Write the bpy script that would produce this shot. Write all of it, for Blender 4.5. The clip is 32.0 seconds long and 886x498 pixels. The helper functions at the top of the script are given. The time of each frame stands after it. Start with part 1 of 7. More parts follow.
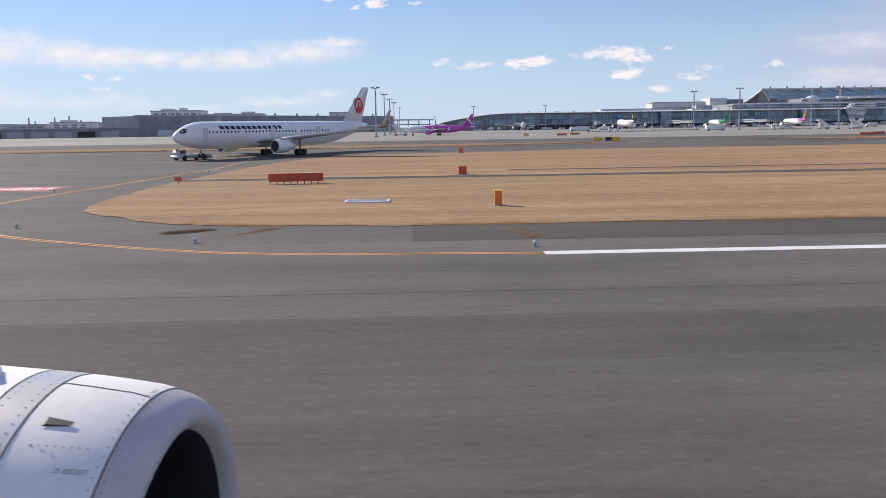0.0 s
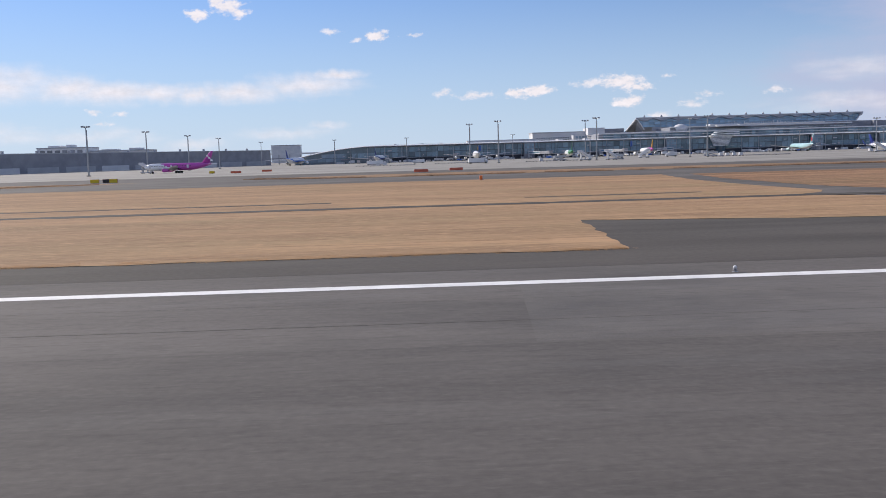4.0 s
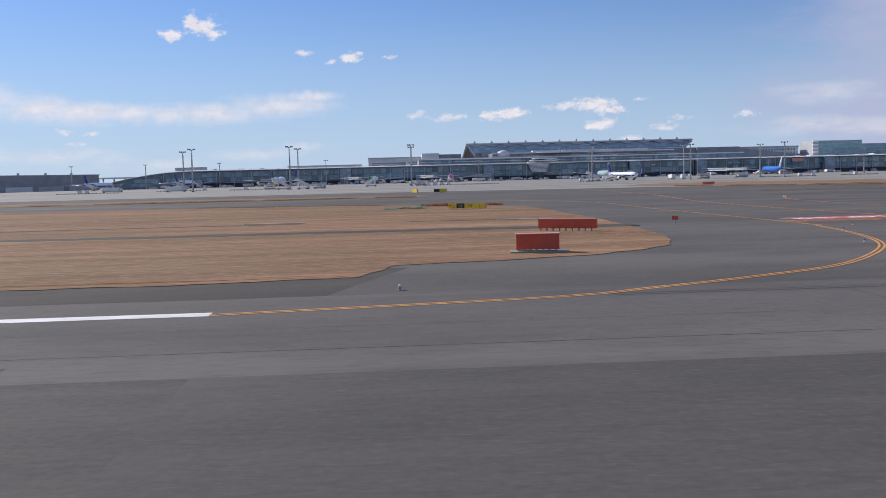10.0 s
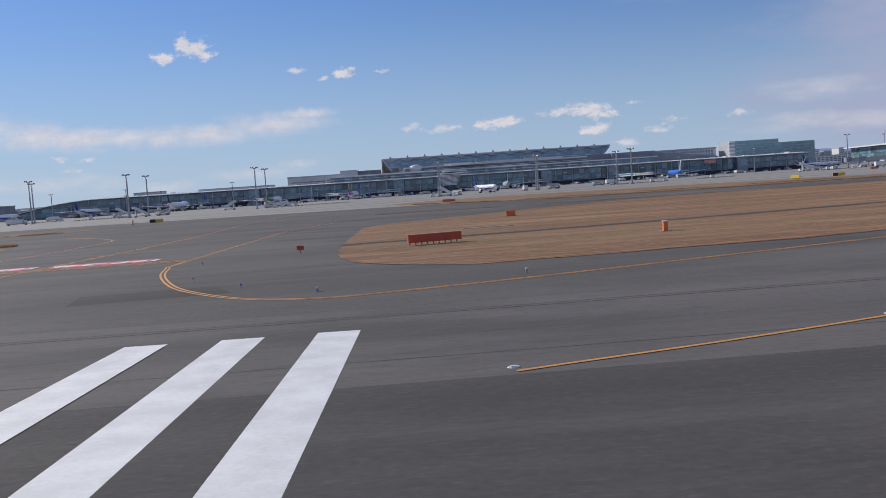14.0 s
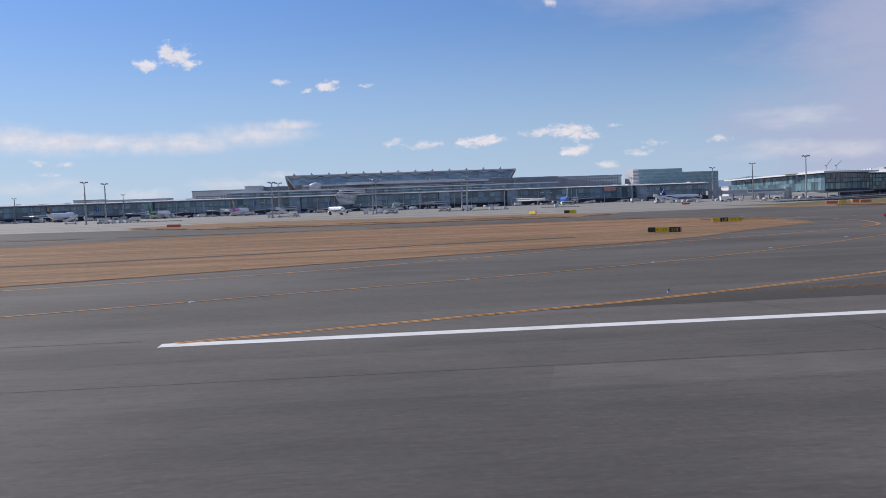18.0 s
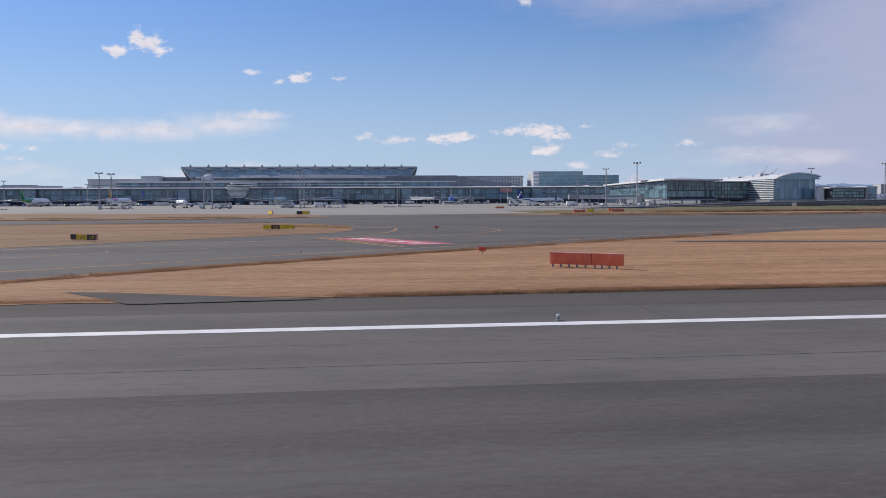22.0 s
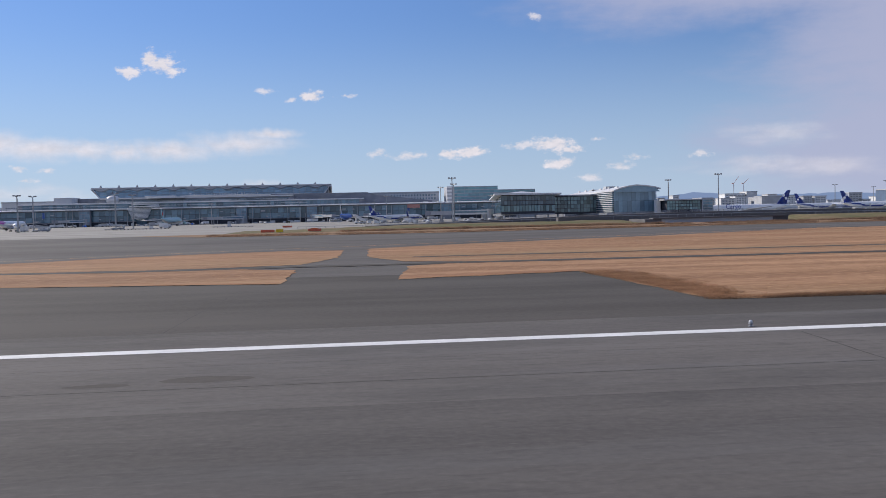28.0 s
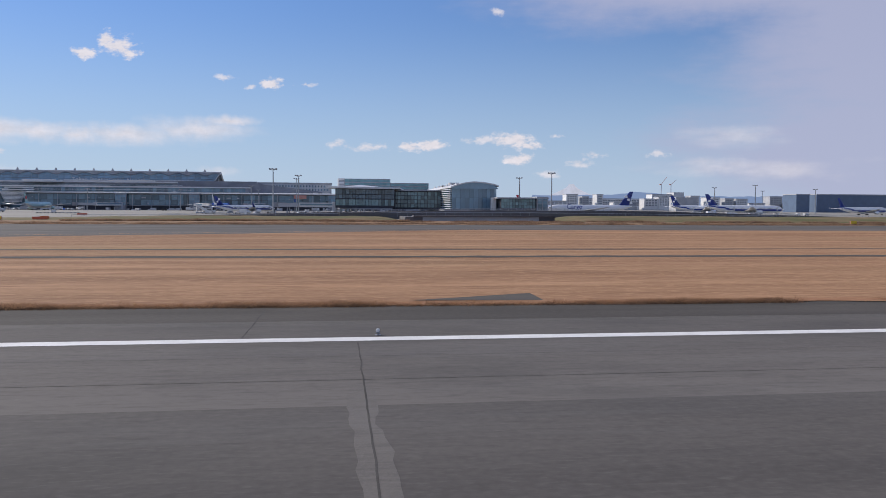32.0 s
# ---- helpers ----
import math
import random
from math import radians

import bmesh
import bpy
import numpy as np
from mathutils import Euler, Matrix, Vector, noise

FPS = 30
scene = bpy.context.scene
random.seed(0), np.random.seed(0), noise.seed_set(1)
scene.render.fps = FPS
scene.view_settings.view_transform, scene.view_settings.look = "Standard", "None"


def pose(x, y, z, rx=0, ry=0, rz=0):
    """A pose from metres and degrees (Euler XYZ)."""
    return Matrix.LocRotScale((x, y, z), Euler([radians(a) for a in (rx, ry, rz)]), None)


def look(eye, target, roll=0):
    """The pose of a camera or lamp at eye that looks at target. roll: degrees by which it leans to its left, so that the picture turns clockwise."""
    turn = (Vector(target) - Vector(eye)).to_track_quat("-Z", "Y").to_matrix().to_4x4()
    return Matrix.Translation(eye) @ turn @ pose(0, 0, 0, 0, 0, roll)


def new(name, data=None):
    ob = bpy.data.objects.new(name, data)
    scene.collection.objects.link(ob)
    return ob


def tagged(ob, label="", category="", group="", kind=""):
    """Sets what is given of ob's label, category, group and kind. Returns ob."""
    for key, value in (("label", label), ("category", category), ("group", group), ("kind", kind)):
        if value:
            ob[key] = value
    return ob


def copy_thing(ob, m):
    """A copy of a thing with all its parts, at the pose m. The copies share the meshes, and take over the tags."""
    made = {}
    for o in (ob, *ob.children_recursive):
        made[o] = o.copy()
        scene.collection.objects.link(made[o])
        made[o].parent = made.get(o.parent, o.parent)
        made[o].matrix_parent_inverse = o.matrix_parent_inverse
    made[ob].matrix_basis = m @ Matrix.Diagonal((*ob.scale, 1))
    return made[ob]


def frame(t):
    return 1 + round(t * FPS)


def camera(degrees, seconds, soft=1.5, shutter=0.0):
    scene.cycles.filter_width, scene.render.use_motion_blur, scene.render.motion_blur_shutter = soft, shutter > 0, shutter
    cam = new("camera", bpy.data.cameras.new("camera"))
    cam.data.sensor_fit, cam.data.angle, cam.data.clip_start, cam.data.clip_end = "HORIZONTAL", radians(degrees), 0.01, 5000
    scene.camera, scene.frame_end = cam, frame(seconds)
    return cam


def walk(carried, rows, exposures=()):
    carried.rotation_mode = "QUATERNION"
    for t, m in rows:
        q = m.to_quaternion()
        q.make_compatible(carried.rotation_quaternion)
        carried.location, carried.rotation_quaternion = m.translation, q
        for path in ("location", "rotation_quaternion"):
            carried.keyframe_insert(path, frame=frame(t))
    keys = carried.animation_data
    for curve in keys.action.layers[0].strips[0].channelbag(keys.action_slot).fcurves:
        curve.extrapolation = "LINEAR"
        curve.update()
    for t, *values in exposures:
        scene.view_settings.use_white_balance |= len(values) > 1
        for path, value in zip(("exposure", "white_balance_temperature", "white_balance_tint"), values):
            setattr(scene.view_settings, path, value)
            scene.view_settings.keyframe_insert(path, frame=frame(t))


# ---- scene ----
cam = camera(52.45, 32.0, soft=0.8, shutter=0.014)
# seconds, eye, target, roll
PATH = [
    (0, (0.00, -0.00, 5.15), (3.31, 99.02, -8.39), -0.85),
    (0.5, (19.65, 0.03, 5.15), (23.47, 99.09, -8.01), -1.08),
    (1, (38.93, 0.06, 5.15), (43.04, 99.04, -8.55), 0.02),
    (1.5, (57.82, 0.09, 5.15), (62.19, 99.23, -7.23), -2.55),
    (2, (76.30, 0.12, 5.15), (81.03, 99.46, -5.30), -0.94),
    (2.5, (94.35, 0.13, 5.15), (98.38, 99.60, -4.34), -2.33),
    (4.5, (161.93, 0.19, 5.15), (164.82, 99.61, -5.28), -1.49),
    (5, (177.60, 0.20, 5.15), (183.11, 99.62, -4.12), -0.89),
    (5.5, (192.78, 0.21, 5.15), (198.54, 99.69, -3.20), -0.95),
    (6, (207.45, 0.22, 5.15), (213.39, 99.74, -2.56), -2.81),
    (6.5, (221.64, 0.23, 5.15), (228.19, 99.71, -2.67), -0.92),
    (7, (235.40, 0.25, 5.15), (241.86, 99.76, -2.26), 0.15),
    (7.5, (248.78, 0.28, 5.15), (255.44, 99.76, -2.46), -0.85),
    (8, (261.79, 0.31, 5.15), (267.18, 99.93, -1.68), -1.90),
    (8.5, (274.48, 0.34, 5.15), (279.77, 99.97, -1.68), -3.03),
    (9, (286.88, 0.37, 5.15), (292.67, 100.02, -0.89), -2.18),
    (9.5, (298.99, 0.39, 5.15), (304.35, 99.97, -2.30), -2.84),
    (10, (310.87, 0.40, 5.15), (316.81, 99.90, -2.84), -1.42),
    (10.5, (322.54, 0.41, 5.15), (329.09, 99.78, -3.94), -1.92),
    (11, (334.05, 0.41, 5.15), (339.56, 99.92, -3.07), -2.67),
    (11.5, (345.45, 0.41, 5.15), (352.35, 99.95, -1.45), -2.41),
    (12, (356.77, 0.41, 5.15), (362.65, 100.03, -1.29), -2.38),
    (12.5, (368.08, 0.40, 5.15), (374.28, 100.03, -0.87), -2.48),
    (13, (379.42, 0.39, 5.15), (385.65, 100.03, -0.53), -2.99),
    (13.5, (390.78, 0.38, 5.15), (396.60, 100.01, -1.11), -3.07),
    (14, (402.12, 0.36, 5.15), (408.15, 99.95, -1.61), -3.84),
    (14.5, (413.39, 0.36, 5.15), (421.37, 99.77, -2.20), -2.48),
    (16.5, (457.39, 0.34, 5.15), (466.73, 99.79, 0.44), -1.18),
    (17, (468.08, 0.34, 5.15), (476.96, 99.83, 0.40), -1.55),
    (17.5, (478.65, 0.34, 5.15), (488.08, 99.79, 0.65), -1.44),
    (18, (489.13, 0.34, 5.15), (497.65, 99.84, 0.08), -2.01),
    (18.5, (499.51, 0.33, 5.15), (508.20, 99.79, -0.45), -0.96),
    (19, (509.81, 0.32, 5.15), (519.28, 99.70, -0.62), -0.78),
    (19.5, (520.01, 0.30, 5.15), (528.54, 99.76, -0.80), -1.34),
    (20, (530.11, 0.27, 5.15), (539.30, 99.71, -0.06), -1.16),
    (20.5, (540.08, 0.23, 5.15), (550.02, 99.60, 0.13), -0.43),
    (21, (549.95, 0.16, 5.15), (560.30, 99.50, 0.04), -0.95),
    (21.5, (559.70, 0.08, 5.15), (570.61, 99.35, 0.05), -1.05),
    (22, (569.35, -0.01, 5.15), (581.33, 99.11, -0.42), -0.31),
    (22.5, (578.91, -0.11, 5.15), (591.26, 98.96, -0.61), -0.06),
    (23, (588.37, -0.21, 5.15), (601.71, 98.76, -0.03), -0.50),
    (23.5, (597.75, -0.31, 5.15), (611.30, 98.68, 0.83), -0.18),
    (24, (607.06, -0.39, 5.15), (620.79, 98.59, 1.28), -0.33),
    (24.5, (616.33, -0.44, 5.15), (630.61, 98.47, 1.61), -0.28),
    (25, (625.56, -0.47, 5.15), (639.66, 98.46, 1.45), -0.66),
    (25.5, (634.80, -0.46, 5.15), (648.18, 98.57, 1.46), 0.14),
    (27.5, (672.02, -0.27, 5.15), (682.52, 99.11, 1.63), -0.64),
    (28, (681.48, -0.20, 5.15), (691.99, 99.17, 1.27), -1.28),
    (28.5, (691.01, -0.09, 5.15), (702.11, 99.20, 0.92), -1.23),
    (29, (700.58, 0.03, 5.15), (712.52, 99.23, 0.98), -0.72),
    (29.5, (710.15, 0.18, 5.15), (723.06, 99.25, 0.82), -0.38),
    (30, (719.64, 0.35, 5.15), (733.17, 99.34, 0.93), -0.86),
    (30.5, (728.98, 0.53, 5.15), (742.39, 99.54, 1.04), -0.81),
    (31, (738.14, 0.71, 5.15), (752.08, 99.66, 1.39), -0.31),
    (31.5, (747.11, 0.91, 5.15), (761.67, 99.76, 1.02), -0.74),
    (32, (755.90, 1.10, 5.15), (771.12, 99.82, 0.47), 0.35),
]
walk(cam, [(t, look(eye, target, roll)) for t, eye, target, roll in PATH],
     exposures=((0, 0.22, 6990, 11), (2, 0.18, 6940, 11), (6, 0.08, 6790, 12), (9, -0.02, 6590, 10), (11, 0.02, 6590, 11), (13, -0.06, 6590, 10), (14, -0.26, 6540, 10), (16.5, -0.14, 6590, 10), (19, -0.07, 6590, 10), (23, -0.06, 6640, 11), (32, -0.09, 6690, 11)))

# ---- world, sun ----
world = bpy.data.worlds.new("world")
scene.world = world
world.use_nodes = True
wn = world.node_tree
sky = wn.nodes.new("ShaderNodeTexSky")
sky.sky_type = "NISHITA"
sky.sun_disc = False
SUN_EL, SUN_AZ = radians(30), math.atan2(-0.72, 0.69)   # towards the sun: left of and beyond the field
sky.sun_elevation = SUN_EL
sky.sun_rotation = SUN_AZ
sky.air_density, sky.dust_density, sky.ozone_density = 1.0, 0.1, 2.5
SKY = 0.066


def wmath(op, a, b=None, c=None):
    n = wn.nodes.new("ShaderNodeMath")
    n.operation = op
    for i, v in enumerate((a, b, c)):
        if v is None:
            continue
        if isinstance(v, (int, float)):
            n.inputs[i].default_value = v
        else:
            wn.links.new(v, n.inputs[i])
    return n.outputs[0]


def wmix(fac, a, b, mode="MIX"):
    n = wn.nodes.new("ShaderNodeMix")
    n.data_type, n.blend_type = "RGBA", mode
    for name, v in (("Factor", fac), ("A", a), ("B", b)):
        if isinstance(v, tuple):
            n.inputs[name].default_value = (*v, 1)
        elif isinstance(v, (int, float)):
            n.inputs[name].default_value = v
        else:
            wn.links.new(v, n.inputs[name])
    return n.outputs["Result"]


# clouds: azimuth from +y towards +x, height, half width, half height in degrees
HEAPS = [(-10.9, 9.38, 1.08, 0.67), (-11.6, 9.64, 0.57, 0.54), (-10.4, 8.99, 0.62, 0.37), (-12.9, 8.83, 0.91, 0.37), (-2.1, 7.54, 0.91, 0.37), (8.0, 3.93, 1.24, 0.41), (6.6, 3.74, 0.83, 0.37), (13.0, 4.25, 1.66, 0.57), (14.1, 3.92, 1.16, 0.33), (13.6, 3.03, 1.08, 0.41)]
PUFFS = [(-5.0, 7.79, 0.65, 0.25), (-3.2, 7.32, 0.47, 0.18), (0.2, 7.53, 0.72, 0.14), (-19.0, 3.08, 0.58, 0.25), (-17.6, 2.99, 0.54, 0.22), (-18.6, 2.45, 0.65, 0.18), (2.1, 3.86, 0.86, 0.32), (4.1, 3.72, 1.37, 0.29), (11.4, 4.22, 1.66, 0.29), (15.8, 4.47, 0.47, 0.22), (17.3, 2.79, 0.86, 0.32), (18.2, 3.31, 0.72, 0.25), (15.6, 2.10, 1.08, 0.29), (22.2, 3.34, 0.79, 0.25), (12.0, 12.10, 0.54, 0.25)]
BANKS = [(-13.3, 4.1, 2.0, 0.8), (-18.0, 4.3, 5.0, 0.95), (-20.4, 4.5, 3.6, 1.1), (-10.7, 4.2, 4.2, 0.9), (-6.6, 4.6, 4.5, 1.0), (-4.4, 5.2, 2.4, 0.45), (-24.6, 4.7, 6.1, 1.4), (-15.6, 4.2, 3.6, 0.8)]
VEILS = [(26.6, 4.4, 3.4, 1.1), (-19.4, 1.75, 4.32, 0.72), (-16.6, 1.48, 2.52, 0.72), (-13.5, 1.12, 3.24, 0.50), (-7.5, 1.70, 3.96, 0.58), (-5.4, 2.09, 1.80, 0.32), (25.5, 2.59, 5.04, 0.79), (29.5, 2.36, 4.68, 0.94), (-24.0, 1.92, 4.32, 0.94)]
CIRRUS = [(37.0, 9.5, 16.0, 8.0), (27.0, 14.2, 19.0, 4.6), (35.0, 3.5, 15.0, 5.5)]
co = wn.nodes.new("ShaderNodeTexCoord")
sep = wn.nodes.new("ShaderNodeSeparateXYZ")
wn.links.new(co.outputs["Generated"], sep.inputs[0])
az = wmath("MULTIPLY", wmath("ARCTAN2", sep.outputs["X"], sep.outputs["Y"]), 57.2958)
el = wmath("MULTIPLY", wmath("ARCSINE", sep.outputs["Z"]), 57.2958)


def wnoise(sx, sy, detail, rough=0.6):
    cmb = wn.nodes.new("ShaderNodeCombineXYZ")
    wn.links.new(wmath("MULTIPLY", az, sx), cmb.inputs[0])
    wn.links.new(wmath("MULTIPLY", el, sy), cmb.inputs[1])
    n = wn.nodes.new("ShaderNodeTexNoise")
    n.inputs["Scale"].default_value = 1.0
    n.inputs["Detail"].default_value = detail
    n.inputs["Roughness"].default_value = rough
    wn.links.new(cmb.outputs[0], n.inputs["Vector"])
    return n.outputs["Fac"]


puff = wnoise(1.3, 2.2, 8, 0.66)
band = wnoise(0.24, 1.1, 8, 0.52)
wisp = wnoise(0.10, 0.35, 7, 0.6)
bend_a, bend_e = wnoise(0.9, 1.2, 4), wnoise(1.1, 0.9, 4)
az2 = wmath("ADD", az, wmath("MULTIPLY_ADD", bend_a, 1.8, -0.9))
el2 = wmath("ADD", el, wmath("MULTIPLY_ADD", bend_e, 0.7, -0.35))


def clouds(rows, mark, amount, soft, thick):
    """Where clouds of one kind cover the sky, eaten away by noise."""
    total = None
    for a0, e0, wa, we in rows:
        da = wmath("MULTIPLY", wmath("SUBTRACT", az2, a0), 1 / wa)
        de = wmath("MULTIPLY", wmath("SUBTRACT", el2, e0), 1 / we)
        d = wmath("SUBTRACT", 1.0, wmath("SQRT", wmath("ADD", wmath("MULTIPLY", da, da), wmath("MULTIPLY", de, de))))
        total = d if total is None else wmath("MAXIMUM", total, d)
    rg = wn.nodes.new("ShaderNodeMapRange")
    rg.interpolation_type = "SMOOTHSTEP"
    rg.inputs["From Min"].default_value, rg.inputs["From Max"].default_value = -0.05, soft
    rg.inputs["To Max"].default_value = thick
    wn.links.new(wmath("ADD", wmath("MULTIPLY_ADD", mark, 2 * amount, -amount), total), rg.inputs["Value"])
    return rg.outputs[0]


cover = wmath("MAXIMUM", wmath("MAXIMUM", clouds(HEAPS, puff, 1.3, 0.75, 0.95), clouds(PUFFS, puff, 1.3, 1.0, 0.75)),
              wmath("MAXIMUM", clouds(BANKS, band, 0.42, 1.1, 0.85), clouds(VEILS, band, 0.9, 1.4, 0.5)))
thin = clouds(CIRRUS, wisp, 0.5, 0.65, 0.85)
haze = wn.nodes.new("ShaderNodeMapRange")
haze.interpolation_type = "SMOOTHSTEP"
haze.inputs["From Min"].default_value, haze.inputs["From Max"].default_value = 13.0, -1.0
haze.inputs["To Max"].default_value = 0.74
wn.links.new(el, haze.inputs["Value"])
high = wn.nodes.new("ShaderNodeMapRange")
high.inputs["From Min"].default_value, high.inputs["From Max"].default_value = 3.0, 16.0
high.inputs["To Min"].default_value, high.inputs["To Max"].default_value = 1.0, 1.28
wn.links.new(el, high.inputs["Value"])
tinted = wmix(1.0, wmix(1.0, sky.outputs[0], (0.76, 0.95, 1.35), "MULTIPLY"), high.outputs[0], "MULTIPLY")
hazy = wmix(haze.outputs[0], tinted, (0.490 / SKY, 0.640 / SKY, 0.885 / SKY))
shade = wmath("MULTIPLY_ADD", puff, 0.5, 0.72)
lit = wmix(1.0, (0.82 / SKY, 0.80 / SKY, 0.87 / SKY), shade, "MULTIPLY")
bg = wn.nodes["Background"]
bg.inputs["Strength"].default_value = SKY
# unseen thin cloud to the sides and behind, added as fill light
around = wn.nodes.new("ShaderNodeMapRange")
around.interpolation_type = "SMOOTHSTEP"
around.inputs["From Min"].default_value, around.inputs["From Max"].default_value = 45.0, 85.0
wn.links.new(wmath("ABSOLUTE", az), around.inputs["Value"])
fill_cloud = wmath("MULTIPLY", around.outputs[0], wmath("MULTIPLY_ADD", wisp, 0.5, 0.05))
hazy = wmix(fill_cloud, hazy, (0.54 / SKY, 0.57 / SKY, 0.70 / SKY))
veiled = wmix(thin, hazy, (0.445 / SKY, 0.480 / SKY, 0.675 / SKY))
wn.links.new(wmix(cover, veiled, lit), bg.inputs["Color"])

sun = new("sun", bpy.data.lights.new("sun", "SUN"))
sun.data.energy = 4.8
sun.data.angle = radians(0.55)
sun.data.color = (1.0, 0.94, 0.86)
TO_SUN = Vector((math.sin(SUN_AZ) * math.cos(SUN_EL), math.cos(SUN_AZ) * math.cos(SUN_EL), math.sin(SUN_EL)))
sun.matrix_world = look((0, 0, 200), Vector((0, 0, 200)) - TO_SUN)

# ---- materials ----
def mat(name, c1, c2=None, size=4.0, rough=0.6, metal=0.0, bump=0.0, fine=None, stretch=(1, 1, 1), island=0.0, spec=0.5, mid=(0.35, 0.65)):
    """A surface of two colours mixed by noise at two scales; size in metres of the large patches."""
    m = bpy.data.materials.new(name)
    m.use_nodes = True
    nt = m.node_tree
    p = nt.nodes["Principled BSDF"]
    p.inputs["Roughness"].default_value = rough
    p.inputs["Metallic"].default_value = metal
    p.inputs["Specular IOR Level"].default_value = spec
    p.inputs["Diffuse Roughness"].default_value = 0.15 if rough >= 0.85 else 0.0
    c2 = c2 or tuple(v * 0.8 for v in c1)
    co = nt.nodes.new("ShaderNodeTexCoord")
    mp = nt.nodes.new("ShaderNodeMapping")
    mp.inputs["Scale"].default_value = stretch
    nt.links.new(co.outputs["Object"], mp.inputs["Vector"])
    big = nt.nodes.new("ShaderNodeTexNoise")
    big.inputs["Scale"].default_value = 1.0 / size
    big.inputs["Detail"].default_value = 5
    nt.links.new(mp.outputs[0], big.inputs["Vector"])
    small = nt.nodes.new("ShaderNodeTexNoise")
    small.inputs["Scale"].default_value = 1.0 / (fine or size / 25)
    small.inputs["Detail"].default_value = 3
    nt.links.new(co.outputs["Object"], small.inputs["Vector"])
    add = nt.nodes.new("ShaderNodeMath")
    add.operation = "MULTIPLY_ADD"
    nt.links.new(small.outputs["Fac"], add.inputs[0])
    add.inputs[1].default_value = 0.35
    nt.links.new(big.outputs["Fac"], add.inputs[2])
    ramp = nt.nodes.new("ShaderNodeMapRange")
    ramp.inputs["From Min"].default_value = mid[0] + 0.17
    ramp.inputs["From Max"].default_value = mid[1] + 0.17
    nt.links.new(add.outputs[0], ramp.inputs["Value"])
    mix = nt.nodes.new("ShaderNodeMix")
    mix.data_type = "RGBA"
    mix.inputs["A"].default_value = (*c1, 1)
    mix.inputs["B"].default_value = (*c2, 1)
    nt.links.new(ramp.outputs[0], mix.inputs["Factor"])
    out = mix.outputs["Result"]
    if island:
        geo = nt.nodes.new("ShaderNodeNewGeometry")
        hsv = nt.nodes.new("ShaderNodeHueSaturation")
        r = nt.nodes.new("ShaderNodeMapRange")
        r.inputs["To Min"].default_value = 1 - island
        r.inputs["To Max"].default_value = 1 + island
        nt.links.new(geo.outputs["Random Per Island"], r.inputs["Value"])
        nt.links.new(r.outputs[0], hsv.inputs["Value"])
        nt.links.new(out, hsv.inputs["Color"])
        out = hsv.outputs[0]
    nt.links.new(out, p.inputs["Base Color"])
    if bump:
        b = nt.nodes.new("ShaderNodeBump")
        b.inputs["Strength"].default_value = bump
        b.inputs["Distance"].default_value = 0.05
        nt.links.new(small.outputs["Fac"], b.inputs["Height"])
        nt.links.new(b.outputs[0], p.inputs["Normal"])
    return m


def glass_mat(name, tint, rough=0.08, ior=1.5):
    """Dark tinted curtain-wall glass that mirrors the sky."""
    m = mat(name, tint, tuple(v * 0.6 for v in tint), size=6, rough=rough, spec=0.8, mid=(0.2, 0.8))
    m.node_tree.nodes["Principled BSDF"].inputs["IOR"].default_value = ior
    return m


ASPH_RUN = mat("asphalt_runway", (0.173, 0.159, 0.146), (0.132, 0.121, 0.112), size=7, fine=0.25, rough=0.92, bump=0.02, stretch=(0.05, 1, 1), spec=0.16)
ASPH_DARK = mat("asphalt_worn_lane", (0.143, 0.131, 0.121), (0.096, 0.088, 0.083), size=6, fine=0.25, rough=0.92, bump=0.02, stretch=(0.035, 1, 1), spec=0.16)
ASPH_CROSS = mat("asphalt_crossing", (0.129, 0.118, 0.110), (0.089, 0.082, 0.077), size=7, fine=0.25, rough=0.92, bump=0.02, stretch=(0.06, 1, 1), spec=0.16)
ASPH_SHOULDER = mat("asphalt_shoulder", (0.111, 0.100, 0.090), (0.076, 0.069, 0.061), size=8, fine=0.3, rough=0.94, bump=0.1, stretch=(0.15, 1, 1), spec=0.16)
ASPH_TAXI = mat("asphalt_taxiway", (0.155, 0.143, 0.130), (0.109, 0.100, 0.092), size=16, fine=0.3, rough=0.92, bump=0.25, stretch=(0.35, 1, 1), spec=0.18)
CONCRETE = mat("apron_concrete", (0.33, 0.31, 0.27), (0.26, 0.245, 0.22), size=40, fine=3, rough=0.9, stretch=(0.3, 1, 1))
GROUND_FAR = mat("far_ground", (0.16, 0.155, 0.15), (0.12, 0.118, 0.115), size=60, fine=5, rough=0.95)


